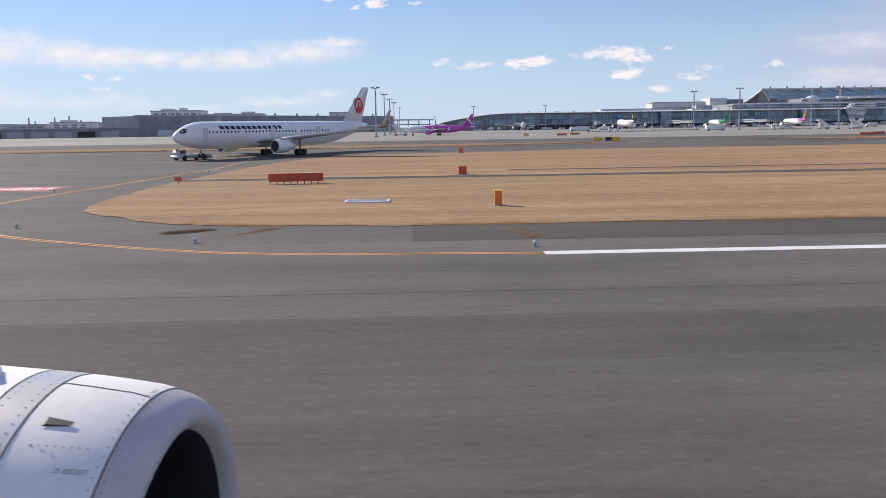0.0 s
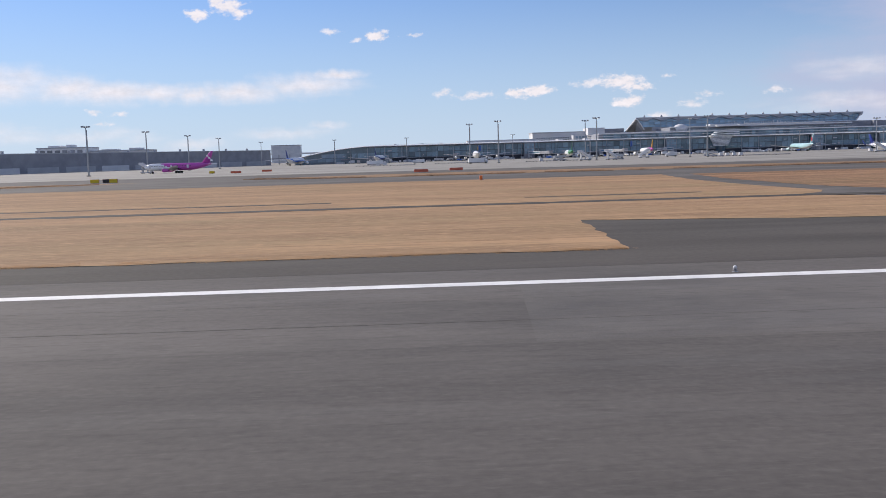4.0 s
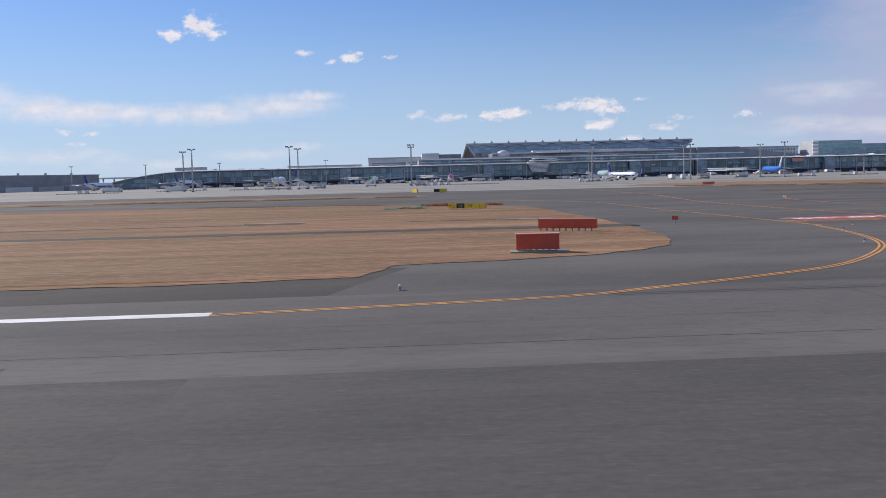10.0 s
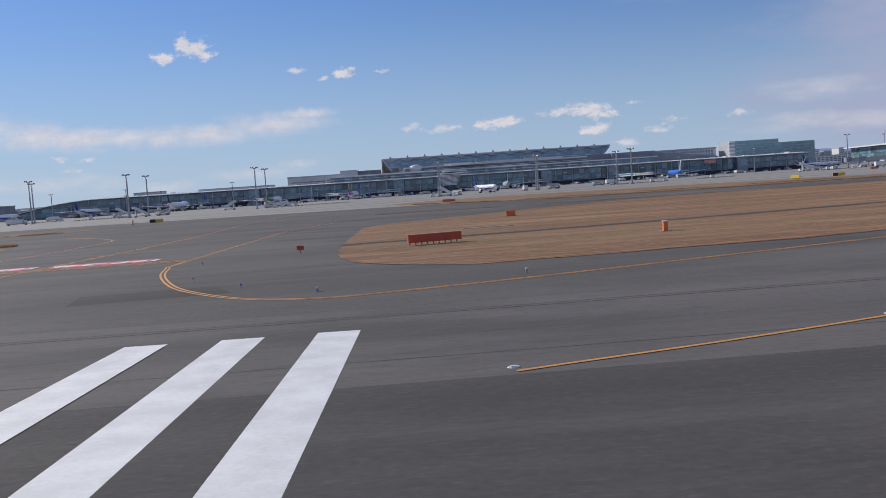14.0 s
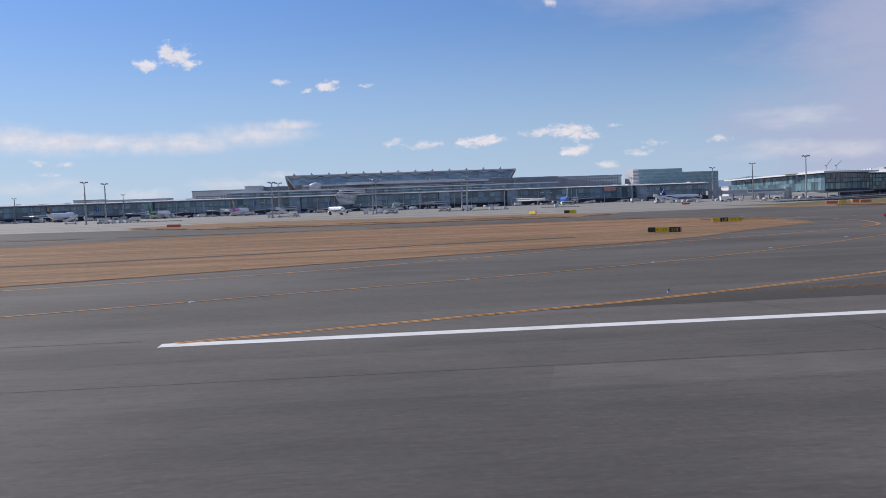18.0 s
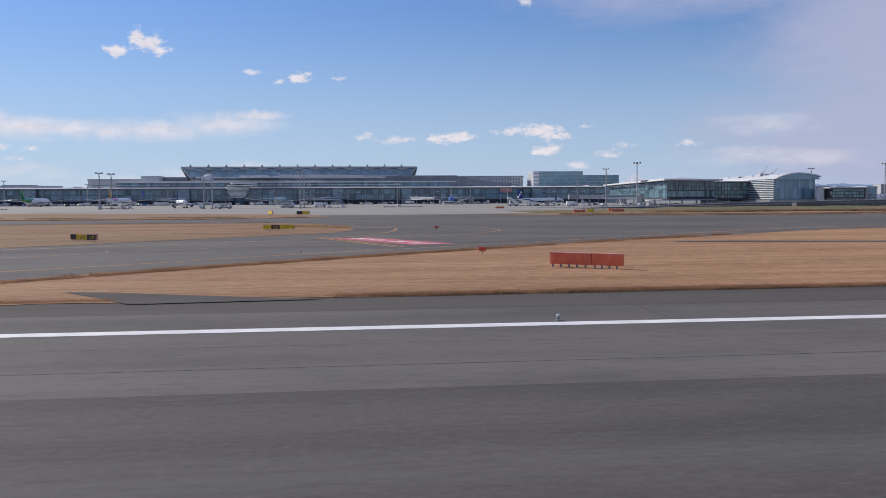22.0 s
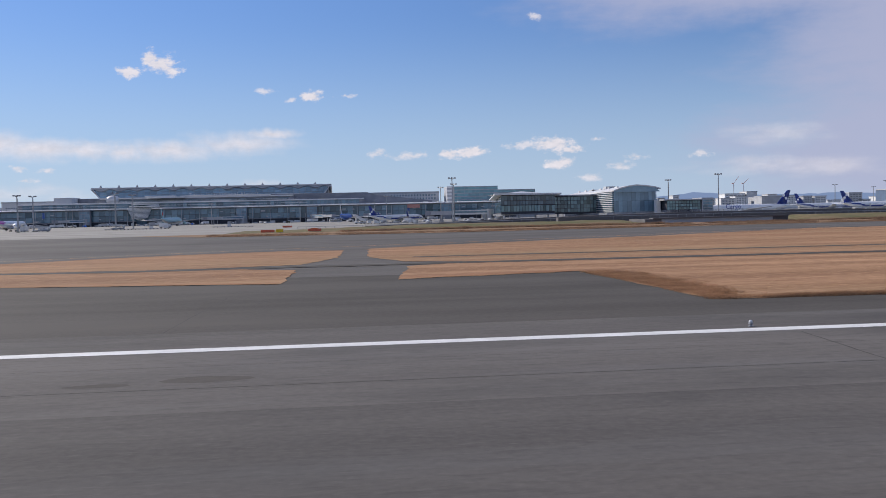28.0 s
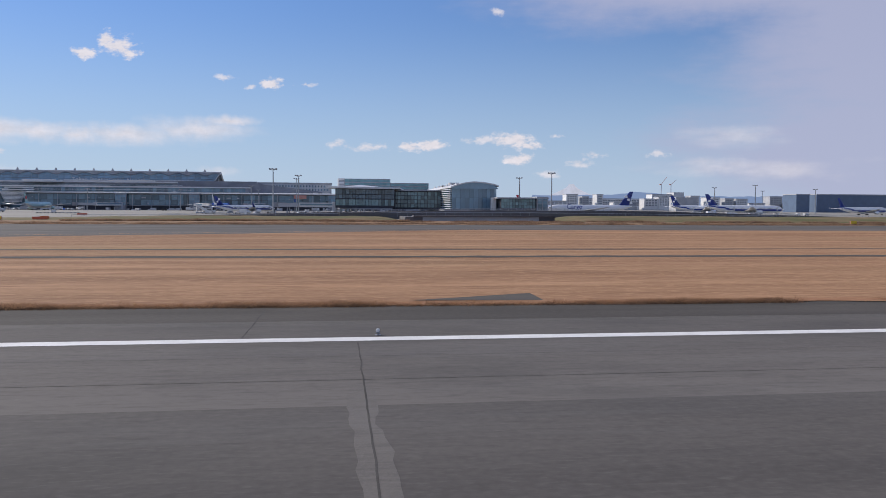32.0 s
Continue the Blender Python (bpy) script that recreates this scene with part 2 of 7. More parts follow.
def grass_mat(name, straw, brown, green):
    """Mown dry turf: long mowing streaks of straw and brown with greenish worn places."""
    m = mat(name, straw, brown, size=7, fine=0.45, rough=0.95, bump=0.35, stretch=(0.07, 1, 1), spec=0.1, mid=(0.32, 0.68))
    nt = m.node_tree
    p = nt.nodes["Principled BSDF"]
    src = p.inputs["Base Color"].links[0].from_socket
    co = nt.nodes.new("ShaderNodeTexCoord")
    for size, st, col, lo, hi in ((34, (0.3, 1, 1), green, 0.50, 0.72), (11, (0.35, 1, 1), brown, 0.50, 0.68), (3.2, (0.10, 1, 1), brown, 0.52, 0.74), (0.9, (0.14, 1, 1), brown, 0.48, 0.66), (0.35, (0.3, 1, 1), straw, 0.52, 0.66)):
        mp = nt.nodes.new("ShaderNodeMapping")
        mp.inputs["Scale"].default_value = st
        mp.inputs["Location"].default_value = (size, 3 * size, 0)
        nt.links.new(co.outputs["Object"], mp.inputs["Vector"])
        nz = nt.nodes.new("ShaderNodeTexNoise")
        nz.inputs["Scale"].default_value, nz.inputs["Detail"].default_value, nz.inputs["Roughness"].default_value = 1 / size, 6, 0.62
        nt.links.new(mp.outputs[0], nz.inputs["Vector"])
        rg = nt.nodes.new("ShaderNodeMapRange")
        rg.inputs["From Min"].default_value, rg.inputs["From Max"].default_value, rg.inputs["To Max"].default_value = lo, hi, 0.9
        nt.links.new(nz.outputs["Fac"], rg.inputs["Value"])
        mx = nt.nodes.new("ShaderNodeMix")
        mx.data_type = "RGBA"
        nt.links.new(rg.outputs[0], mx.inputs["Factor"])
        nt.links.new(src, mx.inputs["A"])
        mx.inputs["B"].default_value = (*col, 1)
        src = mx.outputs["Result"]
    nt.links.new(src, p.inputs["Base Color"])
    return m


def blade_mat(name, c1, c2, island):
    """Thin dry blades that let half of the sunlight through."""
    m = mat(name, c1, c2, size=3, fine=0.3, rough=0.9, island=island, spec=0.1)
    nt = m.node_tree
    p = nt.nodes["Principled BSDF"]
    tr = nt.nodes.new("ShaderNodeBsdfTranslucent")
    nt.links.new(p.inputs["Base Color"].links[0].from_socket, tr.inputs["Color"])
    mx = nt.nodes.new("ShaderNodeMixShader")
    mx.inputs["Fac"].default_value = 0.5
    nt.links.new(p.outputs[0], mx.inputs[1])
    nt.links.new(tr.outputs[0], mx.inputs[2])
    nt.links.new(mx.outputs[0], nt.nodes["Material Output"].inputs["Surface"])
    return m


GRASS = grass_mat("dry_grass", (0.52, 0.308, 0.176), (0.28, 0.155, 0.088), (0.33, 0.235, 0.13))
GRASS_STRAW = grass_mat("straw_grass", (0.50, 0.318, 0.182), (0.28, 0.180, 0.108), (0.29, 0.23, 0.125))
GRASS_BROWN = grass_mat("brown_grass", (0.43, 0.258, 0.150), (0.20, 0.120, 0.073), (0.21, 0.165, 0.09))
GRASS_ORANGE = grass_mat("rust_orange_grass", (0.45, 0.245, 0.135), (0.31, 0.16, 0.09), (0.40, 0.25, 0.14))
GRASS_BLADE = blade_mat("dry_grass_blades", (0.48, 0.31, 0.175), (0.40, 0.25, 0.14), 0.15)
GRASS_BLADE_BROWN = blade_mat("brown_grass_blades", (0.40, 0.255, 0.145), (0.31, 0.195, 0.11), 0.15)
GRASS_RUST = blade_mat("rust_brown_weeds", (0.42, 0.255, 0.155), (0.26, 0.155, 0.095), 0.35)
GRASS_VERGE = grass_mat("far_verge_grass", (0.38, 0.248, 0.150), (0.24, 0.152, 0.095), (0.17, 0.155, 0.08))
WEED_FAR = blade_mat("far_verge_weeds", (0.36, 0.24, 0.165), (0.22, 0.145, 0.10), 0.35)
# crack weeds, and the shade put in below the grass edges
WEED_DARK = blade_mat("dark_weeds_and_edge_shade", (0.20, 0.125, 0.085), (0.12, 0.078, 0.055), 0.3)
DARK_BAY = mat("dark_loading_bay", (0.045, 0.05, 0.068), (0.03, 0.034, 0.048), size=6, rough=0.6)
ROAD_WALL = mat("dark_road_wall", (0.150, 0.145, 0.150), (0.105, 0.100, 0.106), size=7, fine=0.6, rough=0.9, stretch=(0.4, 1, 1))
GRASS_GREEN = mat("green_bank_grass", (0.125, 0.135, 0.062), (0.24, 0.18, 0.105), size=5, fine=0.5, rough=0.95, bump=0.5, spec=0.1, stretch=(0.3, 1, 1))
PAINT_WHITE = mat("white_road_paint", (0.80, 0.80, 0.79), (0.66, 0.66, 0.65), size=1.5, fine=0.15, rough=0.7)
PAINT_ORANGE = mat("orange_road_paint", (0.72, 0.33, 0.07), (0.55, 0.25, 0.07), size=3, fine=0.2, rough=0.7)
PAINT_RED = mat("red_road_paint", (0.55, 0.10, 0.13), (0.45, 0.12, 0.14), size=2, fine=0.2, rough=0.75)
CRACK = mat("sealed_joint", (0.060, 0.056, 0.052), (0.095, 0.089, 0.083), size=2, rough=0.9, spec=0.15)
WHITE = mat("white_paint", (0.78, 0.78, 0.78), (0.70, 0.71, 0.72), size=5, rough=0.35)
GREY = mat("grey_panel", (0.46, 0.47, 0.49), (0.38, 0.39, 0.42), size=8, rough=0.5)
GREY_LT = mat("light_grey_panel", (0.70, 0.70, 0.70), (0.60, 0.61, 0.63), size=10, rough=0.5)
GREY_DK = mat("dark_grey_panel", (0.29, 0.30, 0.33), (0.22, 0.23, 0.26), size=8, rough=0.5)
STEEL = mat("galvanised_steel", (0.42, 0.43, 0.44), (0.33, 0.34, 0.36), size=2, rough=0.45, metal=0.6)
BLACK = mat("black_rubber_and_inlet_dark", (0.02, 0.02, 0.021), (0.03, 0.03, 0.03), size=1, rough=0.7)
RED_ORANGE = mat("red_orange_board", (0.60, 0.085, 0.035), (0.48, 0.075, 0.04), size=1.2, fine=0.1, rough=0.5)
RED_QUILT = mat("weathered_red_board", (0.74, 0.17, 0.085), (0.62, 0.13, 0.07), size=0.9, fine=0.1, rough=0.55)
RED_FADED = mat("faded_red_board", (0.64, 0.33, 0.28), (0.54, 0.24, 0.20), size=1.0, fine=0.1, rough=0.6)
ORANGE = mat("orange_box", (0.75, 0.19, 0.04), (0.62, 0.16, 0.04), size=0.6, rough=0.5)
YELLOW = mat("yellow_sign", (0.80, 0.58, 0.02), (0.72, 0.52, 0.03), size=1, rough=0.4)
BLACK_SIGN = mat("black_sign", (0.015, 0.016, 0.018), (0.022, 0.022, 0.024), size=1, rough=0.35)
GLASS_SKY = glass_mat("pale_blue_glass", (0.13, 0.21, 0.27))
BLUE_SIGN = mat("blue_gate_sign", (0.05, 0.15, 0.45), (0.04, 0.11, 0.36), size=2, rough=0.4)
BLUE_CLAD = mat("blue_cladding", (0.11, 0.165, 0.26), (0.095, 0.14, 0.22), size=9, rough=0.4)


def hazy(name, c1, c2, size, glow):
    """Far backdrop; its own glow stands in for miles of bright air."""
    m = mat(name, c1, c2, size=size, fine=size / 8, rough=1.0, spec=0.0)
    p = m.node_tree.nodes["Principled BSDF"]
    p.inputs["Emission Color"].default_value = (*glow, 1)
    p.inputs["Emission Strength"].default_value = 1.0
    return m


MOUNTAIN = hazy("hazy_mountain", (0.04, 0.06, 0.10), (0.03, 0.05, 0.09), 160, (0.20, 0.28, 0.46))
SNOW = hazy("hazy_snow", (0.35, 0.36, 0.38), (0.10, 0.12, 0.16), 45, (0.48, 0.50, 0.58))
ASPH_PATCH = mat("asphalt_patch", (0.157, 0.144, 0.131), (0.131, 0.120, 0.110), size=3, fine=0.12, rough=0.87, bump=0.3, spec=0.3)


def weather(m, tone, size, stretch, amount, lo=0.48, hi=0.68):
    """Broad worn or stained areas over a surface."""
    nt = m.node_tree
    p = nt.nodes["Principled BSDF"]
    src = p.inputs["Base Color"].links[0].from_socket
    co = nt.nodes.new("ShaderNodeTexCoord")
    mp = nt.nodes.new("ShaderNodeMapping")
    mp.inputs["Scale"].default_value = stretch
    mp.inputs["Location"].default_value = (3.1 * size, size, 0)
    nz = nt.nodes.new("ShaderNodeTexNoise")
    nz.inputs["Scale"].default_value, nz.inputs["Detail"].default_value, nz.inputs["Roughness"].default_value = 1 / size, 7, 0.65
    rg = nt.nodes.new("ShaderNodeMapRange")
    rg.inputs["From Min"].default_value, rg.inputs["From Max"].default_value, rg.inputs["To Max"].default_value = lo, hi, amount
    mx = nt.nodes.new("ShaderNodeMix")
    mx.data_type = "RGBA"
    mx.inputs["B"].default_value = (*tone, 1)
    nt.links.new(co.outputs["Object"], mp.inputs["Vector"])
    nt.links.new(mp.outputs[0], nz.inputs["Vector"])
    nt.links.new(nz.outputs["Fac"], rg.inputs["Value"])
    nt.links.new(rg.outputs[0], mx.inputs["Factor"])
    nt.links.new(src, mx.inputs["A"])
    nt.links.new(mx.outputs["Result"], p.inputs["Base Color"])


for one in (ASPH_RUN, ASPH_DARK, ASPH_CROSS, ASPH_TAXI, ASPH_PATCH):
    weather(one, (0.062, 0.060, 0.060), 9, (0.5, 1, 1), 0.5)
    weather(one, (0.185, 0.180, 0.176), 5, (0.12, 1, 1), 0.45, 0.52, 0.75)
    weather(one, (0.066, 0.062, 0.058), 0.30, (0.22, 1, 1), 0.42, 0.50, 0.72)
    weather(one, (0.220, 0.208, 0.192), 0.16, (0.30, 1, 1), 0.30, 0.54, 0.76)
for one in (ASPH_SHOULDER,):
    weather(one, (0.13, 0.115, 0.10), 4, (0.4, 1, 1), 0.5, 0.52, 0.72)
weather(CONCRETE, (0.20, 0.19, 0.17), 14, (0.25, 1, 1), 0.7)
weather(CONCRETE, (0.125, 0.121, 0.117), 16, (0.05, 1, 1), 0.75, 0.50, 0.66)
weather(CONCRETE, (0.38, 0.36, 0.32), 22, (0.1, 1, 1), 0.6)

# ---- helpers ----
def bm_object(name, bm, material, parent=None, label="", smooth=False):
    me = bpy.data.meshes.new(name)
    bm.normal_update()
    if smooth:
        for fc in bm.faces:
            fc.smooth = True
    bm.to_mesh(me)
    bm.free()
    for one in material if isinstance(material, (list, tuple)) else [material]:
        me.materials.append(one)
    ob = new(name, me)
    if parent is not None:
        ob.parent = parent
    if label:
        ob["label"] = label
    return ob


part = bm_object


def raw(name, verts, faces, material, parent=None, label=""):
    me = bpy.data.meshes.new(name)
    me.from_pydata([tuple(v) for v in verts], [], faces)
    me.materials.append(material)
    ob = new(name, me)
    if parent is not None:
        ob.parent = parent
    if label:
        ob["label"] = label
    return ob


def box(bm, x0, y0, z0, x1, y1, z1, mi=0, m=None):
    vs = [bm.verts.new((x, y, z)) for x in (x0, x1) for y in (y0, y1) for z in (z0, z1)]
    if m is not None:
        for v in vs:
            v.co = m @ v.co
    for f in ((0, 1, 3, 2), (4, 6, 7, 5), (0, 4, 5, 1), (2, 3, 7, 6), (0, 2, 6, 4), (1, 5, 7, 3)):
        fc = bm.faces.new([vs[i] for i in f])
        fc.material_index = mi
    return vs


def boxes(*rows):
    bm = bmesh.new()
    for r in rows:
        box(bm, *r)
    return bm


def tube(bm, a, b, r0, r1, n=8, mi=0, cap=True):
    a, b = Vector(a), Vector(b)
    q = (b - a).to_track_quat("Z", "Y")
    rings = []
    for c, r in ((a, r0), (b, r1)):
        rings.append([bm.verts.new(c + q @ Vector((r * math.cos(k * 2 * math.pi / n), r * math.sin(k * 2 * math.pi / n), 0))) for k in range(n)])
    for k in range(n):
        f = bm.faces.new((rings[0][k], rings[0][(k + 1) % n], rings[1][(k + 1) % n], rings[1][k]))
        f.material_index = mi
    if cap:
        bm.faces.new(rings[0][::-1]).material_index = mi
        bm.faces.new(rings[1]).material_index = mi


def curve_through(pts, step=1.5):
    """Catmull-Rom points about every step metres."""
    p = [Vector((*q, 0)) for q in pts]
    p = [2 * p[0] - p[1]] + p + [2 * p[-1] - p[-2]]
    out = []
    for i in range(1, len(p) - 2):
        n = max(1, int((p[i + 1] - p[i]).length / step))
        for k in range(n):
            t = k / n
            a, b, c, d = p[i - 1:i + 3]
            out.append(0.5 * (2 * b + (c - a) * t + (2 * a - 5 * b + 4 * c - d) * t * t + (3 * b - a - 3 * c + d) * t ** 3))
    out.append(p[-2])
    return [(v.x, v.y) for v in out]


# the grass between runway and taxiway lies lower than both
DIP_Y, DIP_Z = [47, 134, 168, 200], [0, -0.6, -0.55, 0]
TRUE_Y = np.linspace(40, 210, 1701)
LEVEL_Y = TRUE_Y * 5.15 / (5.15 - np.interp(TRUE_Y, DIP_Y, DIP_Z))


def dip(y):
    """Height of the ground at y."""
    return np.interp(y, DIP_Y, DIP_Z)


def lie(y):
    """True y of a plan point drawn as if the field were level."""
    return np.where((np.asarray(y) > 47) & (np.asarray(y) < 200), np.interp(y, LEVEL_Y, TRUE_Y), y)


def spot(x, y, rz=0.0):
    """Pose on the ground at a plan point."""
    yy = float(lie(y))
    return pose(x, yy, float(dip(yy)), 0, 0, rz)


def strip(bm, pts, width, z, off=0.0, dash=None):
    """A painted line of that width along points; dash: (on, off) in metres."""
    p = [Vector((q[0], float(lie(q[1])), 0)) for q in pts]
    nrm = []
    for i in range(len(p)):
        d = (p[min(i + 1, len(p) - 1)] - p[max(i - 1, 0)]).normalized()
        nrm.append(Vector((-d.y, d.x, 0)))
    run = 0.0
    for i in range(len(p) - 1):
        run += (p[i + 1] - p[i]).length
        if dash and run % sum(dash) > dash[0]:
            continue
        q = [p[i] + nrm[i] * (off - width / 2), p[i + 1] + nrm[i + 1] * (off - width / 2), p[i + 1] + nrm[i + 1] * (off + width / 2), p[i] + nrm[i] * (off + width / 2)]
        bm.faces.new([bm.verts.new((v.x, v.y, z + float(dip(v.y)))) for v in q])


def flat(name, pts, z, material, parent=None, label=""):
    bm = bmesh.new()
    f = bm.faces.new([bm.verts.new((x, float(lie(y)), z)) for x, y in pts])
    if f.normal.z < 0 or (f.normal_update() or f.normal.z) < 0:
        f.normal_flip()
    bmesh.ops.triangulate(bm, faces=[f])
    for yy in DIP_Y:
        bmesh.ops.bisect_plane(bm, geom=bm.verts[:] + bm.edges[:] + bm.faces[:], plane_co=(0, yy, 0), plane_no=(0, 1, 0))
    for v in bm.verts:
        v.co.z += float(dip(v.co.y))
    return bm_object(name, bm, material, parent, label)


def ragged(pts, step=0.8, amount=0.35, seed=0.0):
    """A closed outline with an uneven edge."""
    out = []
    n = len(pts)
    for i in range(n):
        a, b = Vector((*pts[i], 0)), Vector((*pts[(i + 1) % n], 0))
        k = max(1, int((b - a).length / step))
        d = (b - a).normalized()
        nr = Vector((-d.y, d.x, 0))
        for j in range(k):
            q = a + (b - a) * j / k
            w = noise.noise(Vector((q.x * 0.35, q.y * 0.35, seed))) + 0.6 * noise.noise(Vector((q.x * 1.7, q.y * 1.7, seed + 9)))
            q = q + nr * (w * amount)
            out.append((q.x, q.y))
    return out

# ---- ground ----
ground = tagged(flat("ground", [(-4000, -3800), (4600, -3800), (4600, 4900), (-4000, 4900)], 0.0, ASPH_TAXI),
                "grey asphalt and concrete airfield ground reaching the horizon", "ground", kind="structure")


def sheet(name, pts, z, material, label, category):
    return tagged(flat(name, pts, z, material), label, category, kind="structure")


FAR_L, FAR_R = -420, 1400
sheet("runway_lane_dark", [(FAR_L, -34), (FAR_R, -34), (FAR_R, 24.2), (FAR_L, 24.2)], 0.004, ASPH_DARK, "dark rubber-worn asphalt lane of the runway", "runway")
sheet("runway_lane", [(FAR_L, 24.2), (FAR_R, 24.2), (FAR_R, 40.3), (FAR_L, 40.3)], 0.004, ASPH_RUN, "grey grooved asphalt runway edge lane", "runway")
sheet("runway_crossing", [(306, -34), (472, -34), (472.5, 24.2), (305.5, 24.2)], 0.0085, ASPH_CROSS, "darker newer asphalt at the runway exit", "runway")
sheet("shoulder", [(0, 40.3), (308, 40.3), (312, 52), (150, 75), (0, 49)], 0.004, ASPH_SHOULDER, "dark asphalt runway shoulder", "pavement")
sheet("shoulder_north", [(497, 41.6), (FAR_R, 41.6), (FAR_R, 60), (720, 60), (705, 76), (630, 80), (545, 60)], 0.004, ASPH_SHOULDER, "dark asphalt runway shoulder", "pavement")
sheet("apron", [(-1500, 360), (300, 330), (420, 292), (690, 300), (1000, 420), (2400, 420), (2400, 1900), (-1500, 1900)], 0.006, CONCRETE, "pale concrete aircraft apron before the terminal", "pavement")
sheet("far_land", [(-3900, 1900), (4500, 1900), (4500, 4800), (-3900, 4800)], 0.006, GROUND_FAR, "hazy grey built-up land behind the airport", "ground")

# grass islands
G0 = curve_through([(-13.6, 169), (-23, 135), (-25, 95), (-23, 63.3), (-18, 54.6), (-13.4, 49.8), (-1, 47)], 3) + [(60, 46.6), (157, 47), (158.7, 68), (175, 63.5), (192.7, 61.3)] \
    + curve_through([(197.3, 60.8), (197.9, 70), (197.2, 81), (194.8, 89.2), (190, 92)], 3) + curve_through([(190, 95), (194.2, 98), (196.8, 102.5), (197.3, 129), (198.7, 187)], 4) + [(150, 190), (50, 188)]
G1 = curve_through([(204.7, 186), (203.9, 137), (204, 107.5), (209, 97)], 4) + curve_through([(210, 92), (205.9, 90), (202.3, 72.7), (201.4, 60.3), (207, 58.8)], 3) \
    + [(215, 57.3), (236, 51), (258, 48.2), (274, 46.9), (298, 46.2), (309.4, 47.3)] + curve_through([(311.2, 53.4), (319.7, 54.8), (326.8, 58.4), (332.5, 66), (336, 92), (337, 130), (334, 150), (320, 165), (300, 174)], 3) + [(260, 186)]
G2 = curve_through([(411, 151), (399.5, 139), (397.5, 110), (397.2, 90), (397.9, 74), (401, 65.4), (408, 59)], 3) \
    + curve_through([(434, 61.5), (460, 70), (482, 81), (508, 93), (530, 104), (550, 122), (569, 139)], 4) + curve_through([(573, 150), (571, 170), (560, 196), (520, 204), (470, 197), (436, 178)], 4)
G3 = curve_through([(541.5, 53), (542.8, 47.5), (548, 46.5)], 2) + [(600, 48.3), (637, 48.6), (637.2, 78.5), (676, 70), (676, 88), (665, 95), (676, 98), (680, 112), (680.8, 136), (672, 139)] \
    + curve_through([(655, 134), (624, 114), (600, 101), (582, 89), (563, 75), (549, 62)], 4)
G4 = [(702, 48.6), (770, 47.2), (900, 47), (1300, 47), (1300, 205), (1100, 205), (930, 200), (790, 198), (745, 170), (700, 150), (685, 140), (684.2, 112), (688, 99), (697, 95), (688, 90), (685.5, 71.5), (702, 75)]
FAR_STRIP = [(402, 342), (410, 312), (425, 285), (445, 259), (470, 248), (506, 243), (545, 246), (563, 262), (570, 280), (556, 316), (531, 332), (507, 350), (488, 366), (450, 388), (420, 380)]
FAR_STRIP_L = [(-420, 225), (-60, 222), (-20, 222), (40, 232), (70, 252), (40, 262), (-420, 275)]
FAR_STRIP_M = [(95, 262), (135, 240), (250, 240), (318, 235), (322, 258), (250, 275), (130, 282)]
FAR_STRIP_R = [(612, 300), (640, 262), (700, 248), (800, 256), (870, 260), (1200, 268), (1200, 330), (800, 330), (700, 320)]
for gi, (nm, pts) in enumerate((("grass_field", G0), ("grass_field", G1), ("grass_field", G2), ("grass_field", G3), ("grass_field", G4), ("grass_strip", FAR_STRIP), ("grass_strip", FAR_STRIP_L), ("grass_strip", FAR_STRIP_M), ("grass_strip", FAR_STRIP_R))):
    sheet(nm, ragged(pts, 0.9 if nm == "grass_field" else 3, 0.4 if nm == "grass_field" else 1.2), 0.03 + 0.004 * max(0, gi - 4), GRASS_VERGE if gi > 4 else GRASS_BROWN if pts is G1 or pts is G2 else GRASS_STRAW if pts is G0 else GRASS, "dry straw-brown mown winter grass beside the pavement", "grass")


def inside(pts, x, y):
    """Which of many places lie in an outline."""
    r = np.zeros(len(x), bool)
    for (x0, y0), (x1, y1) in zip(pts, pts[1:] + pts[:1]):
        if y0 != y1:
            r ^= ((y0 > y) != (y1 > y)) & (x < (x1 - x0) * (y - y0) / (y1 - y0) + x0)
    return r


rng = np.random.default_rng(4)


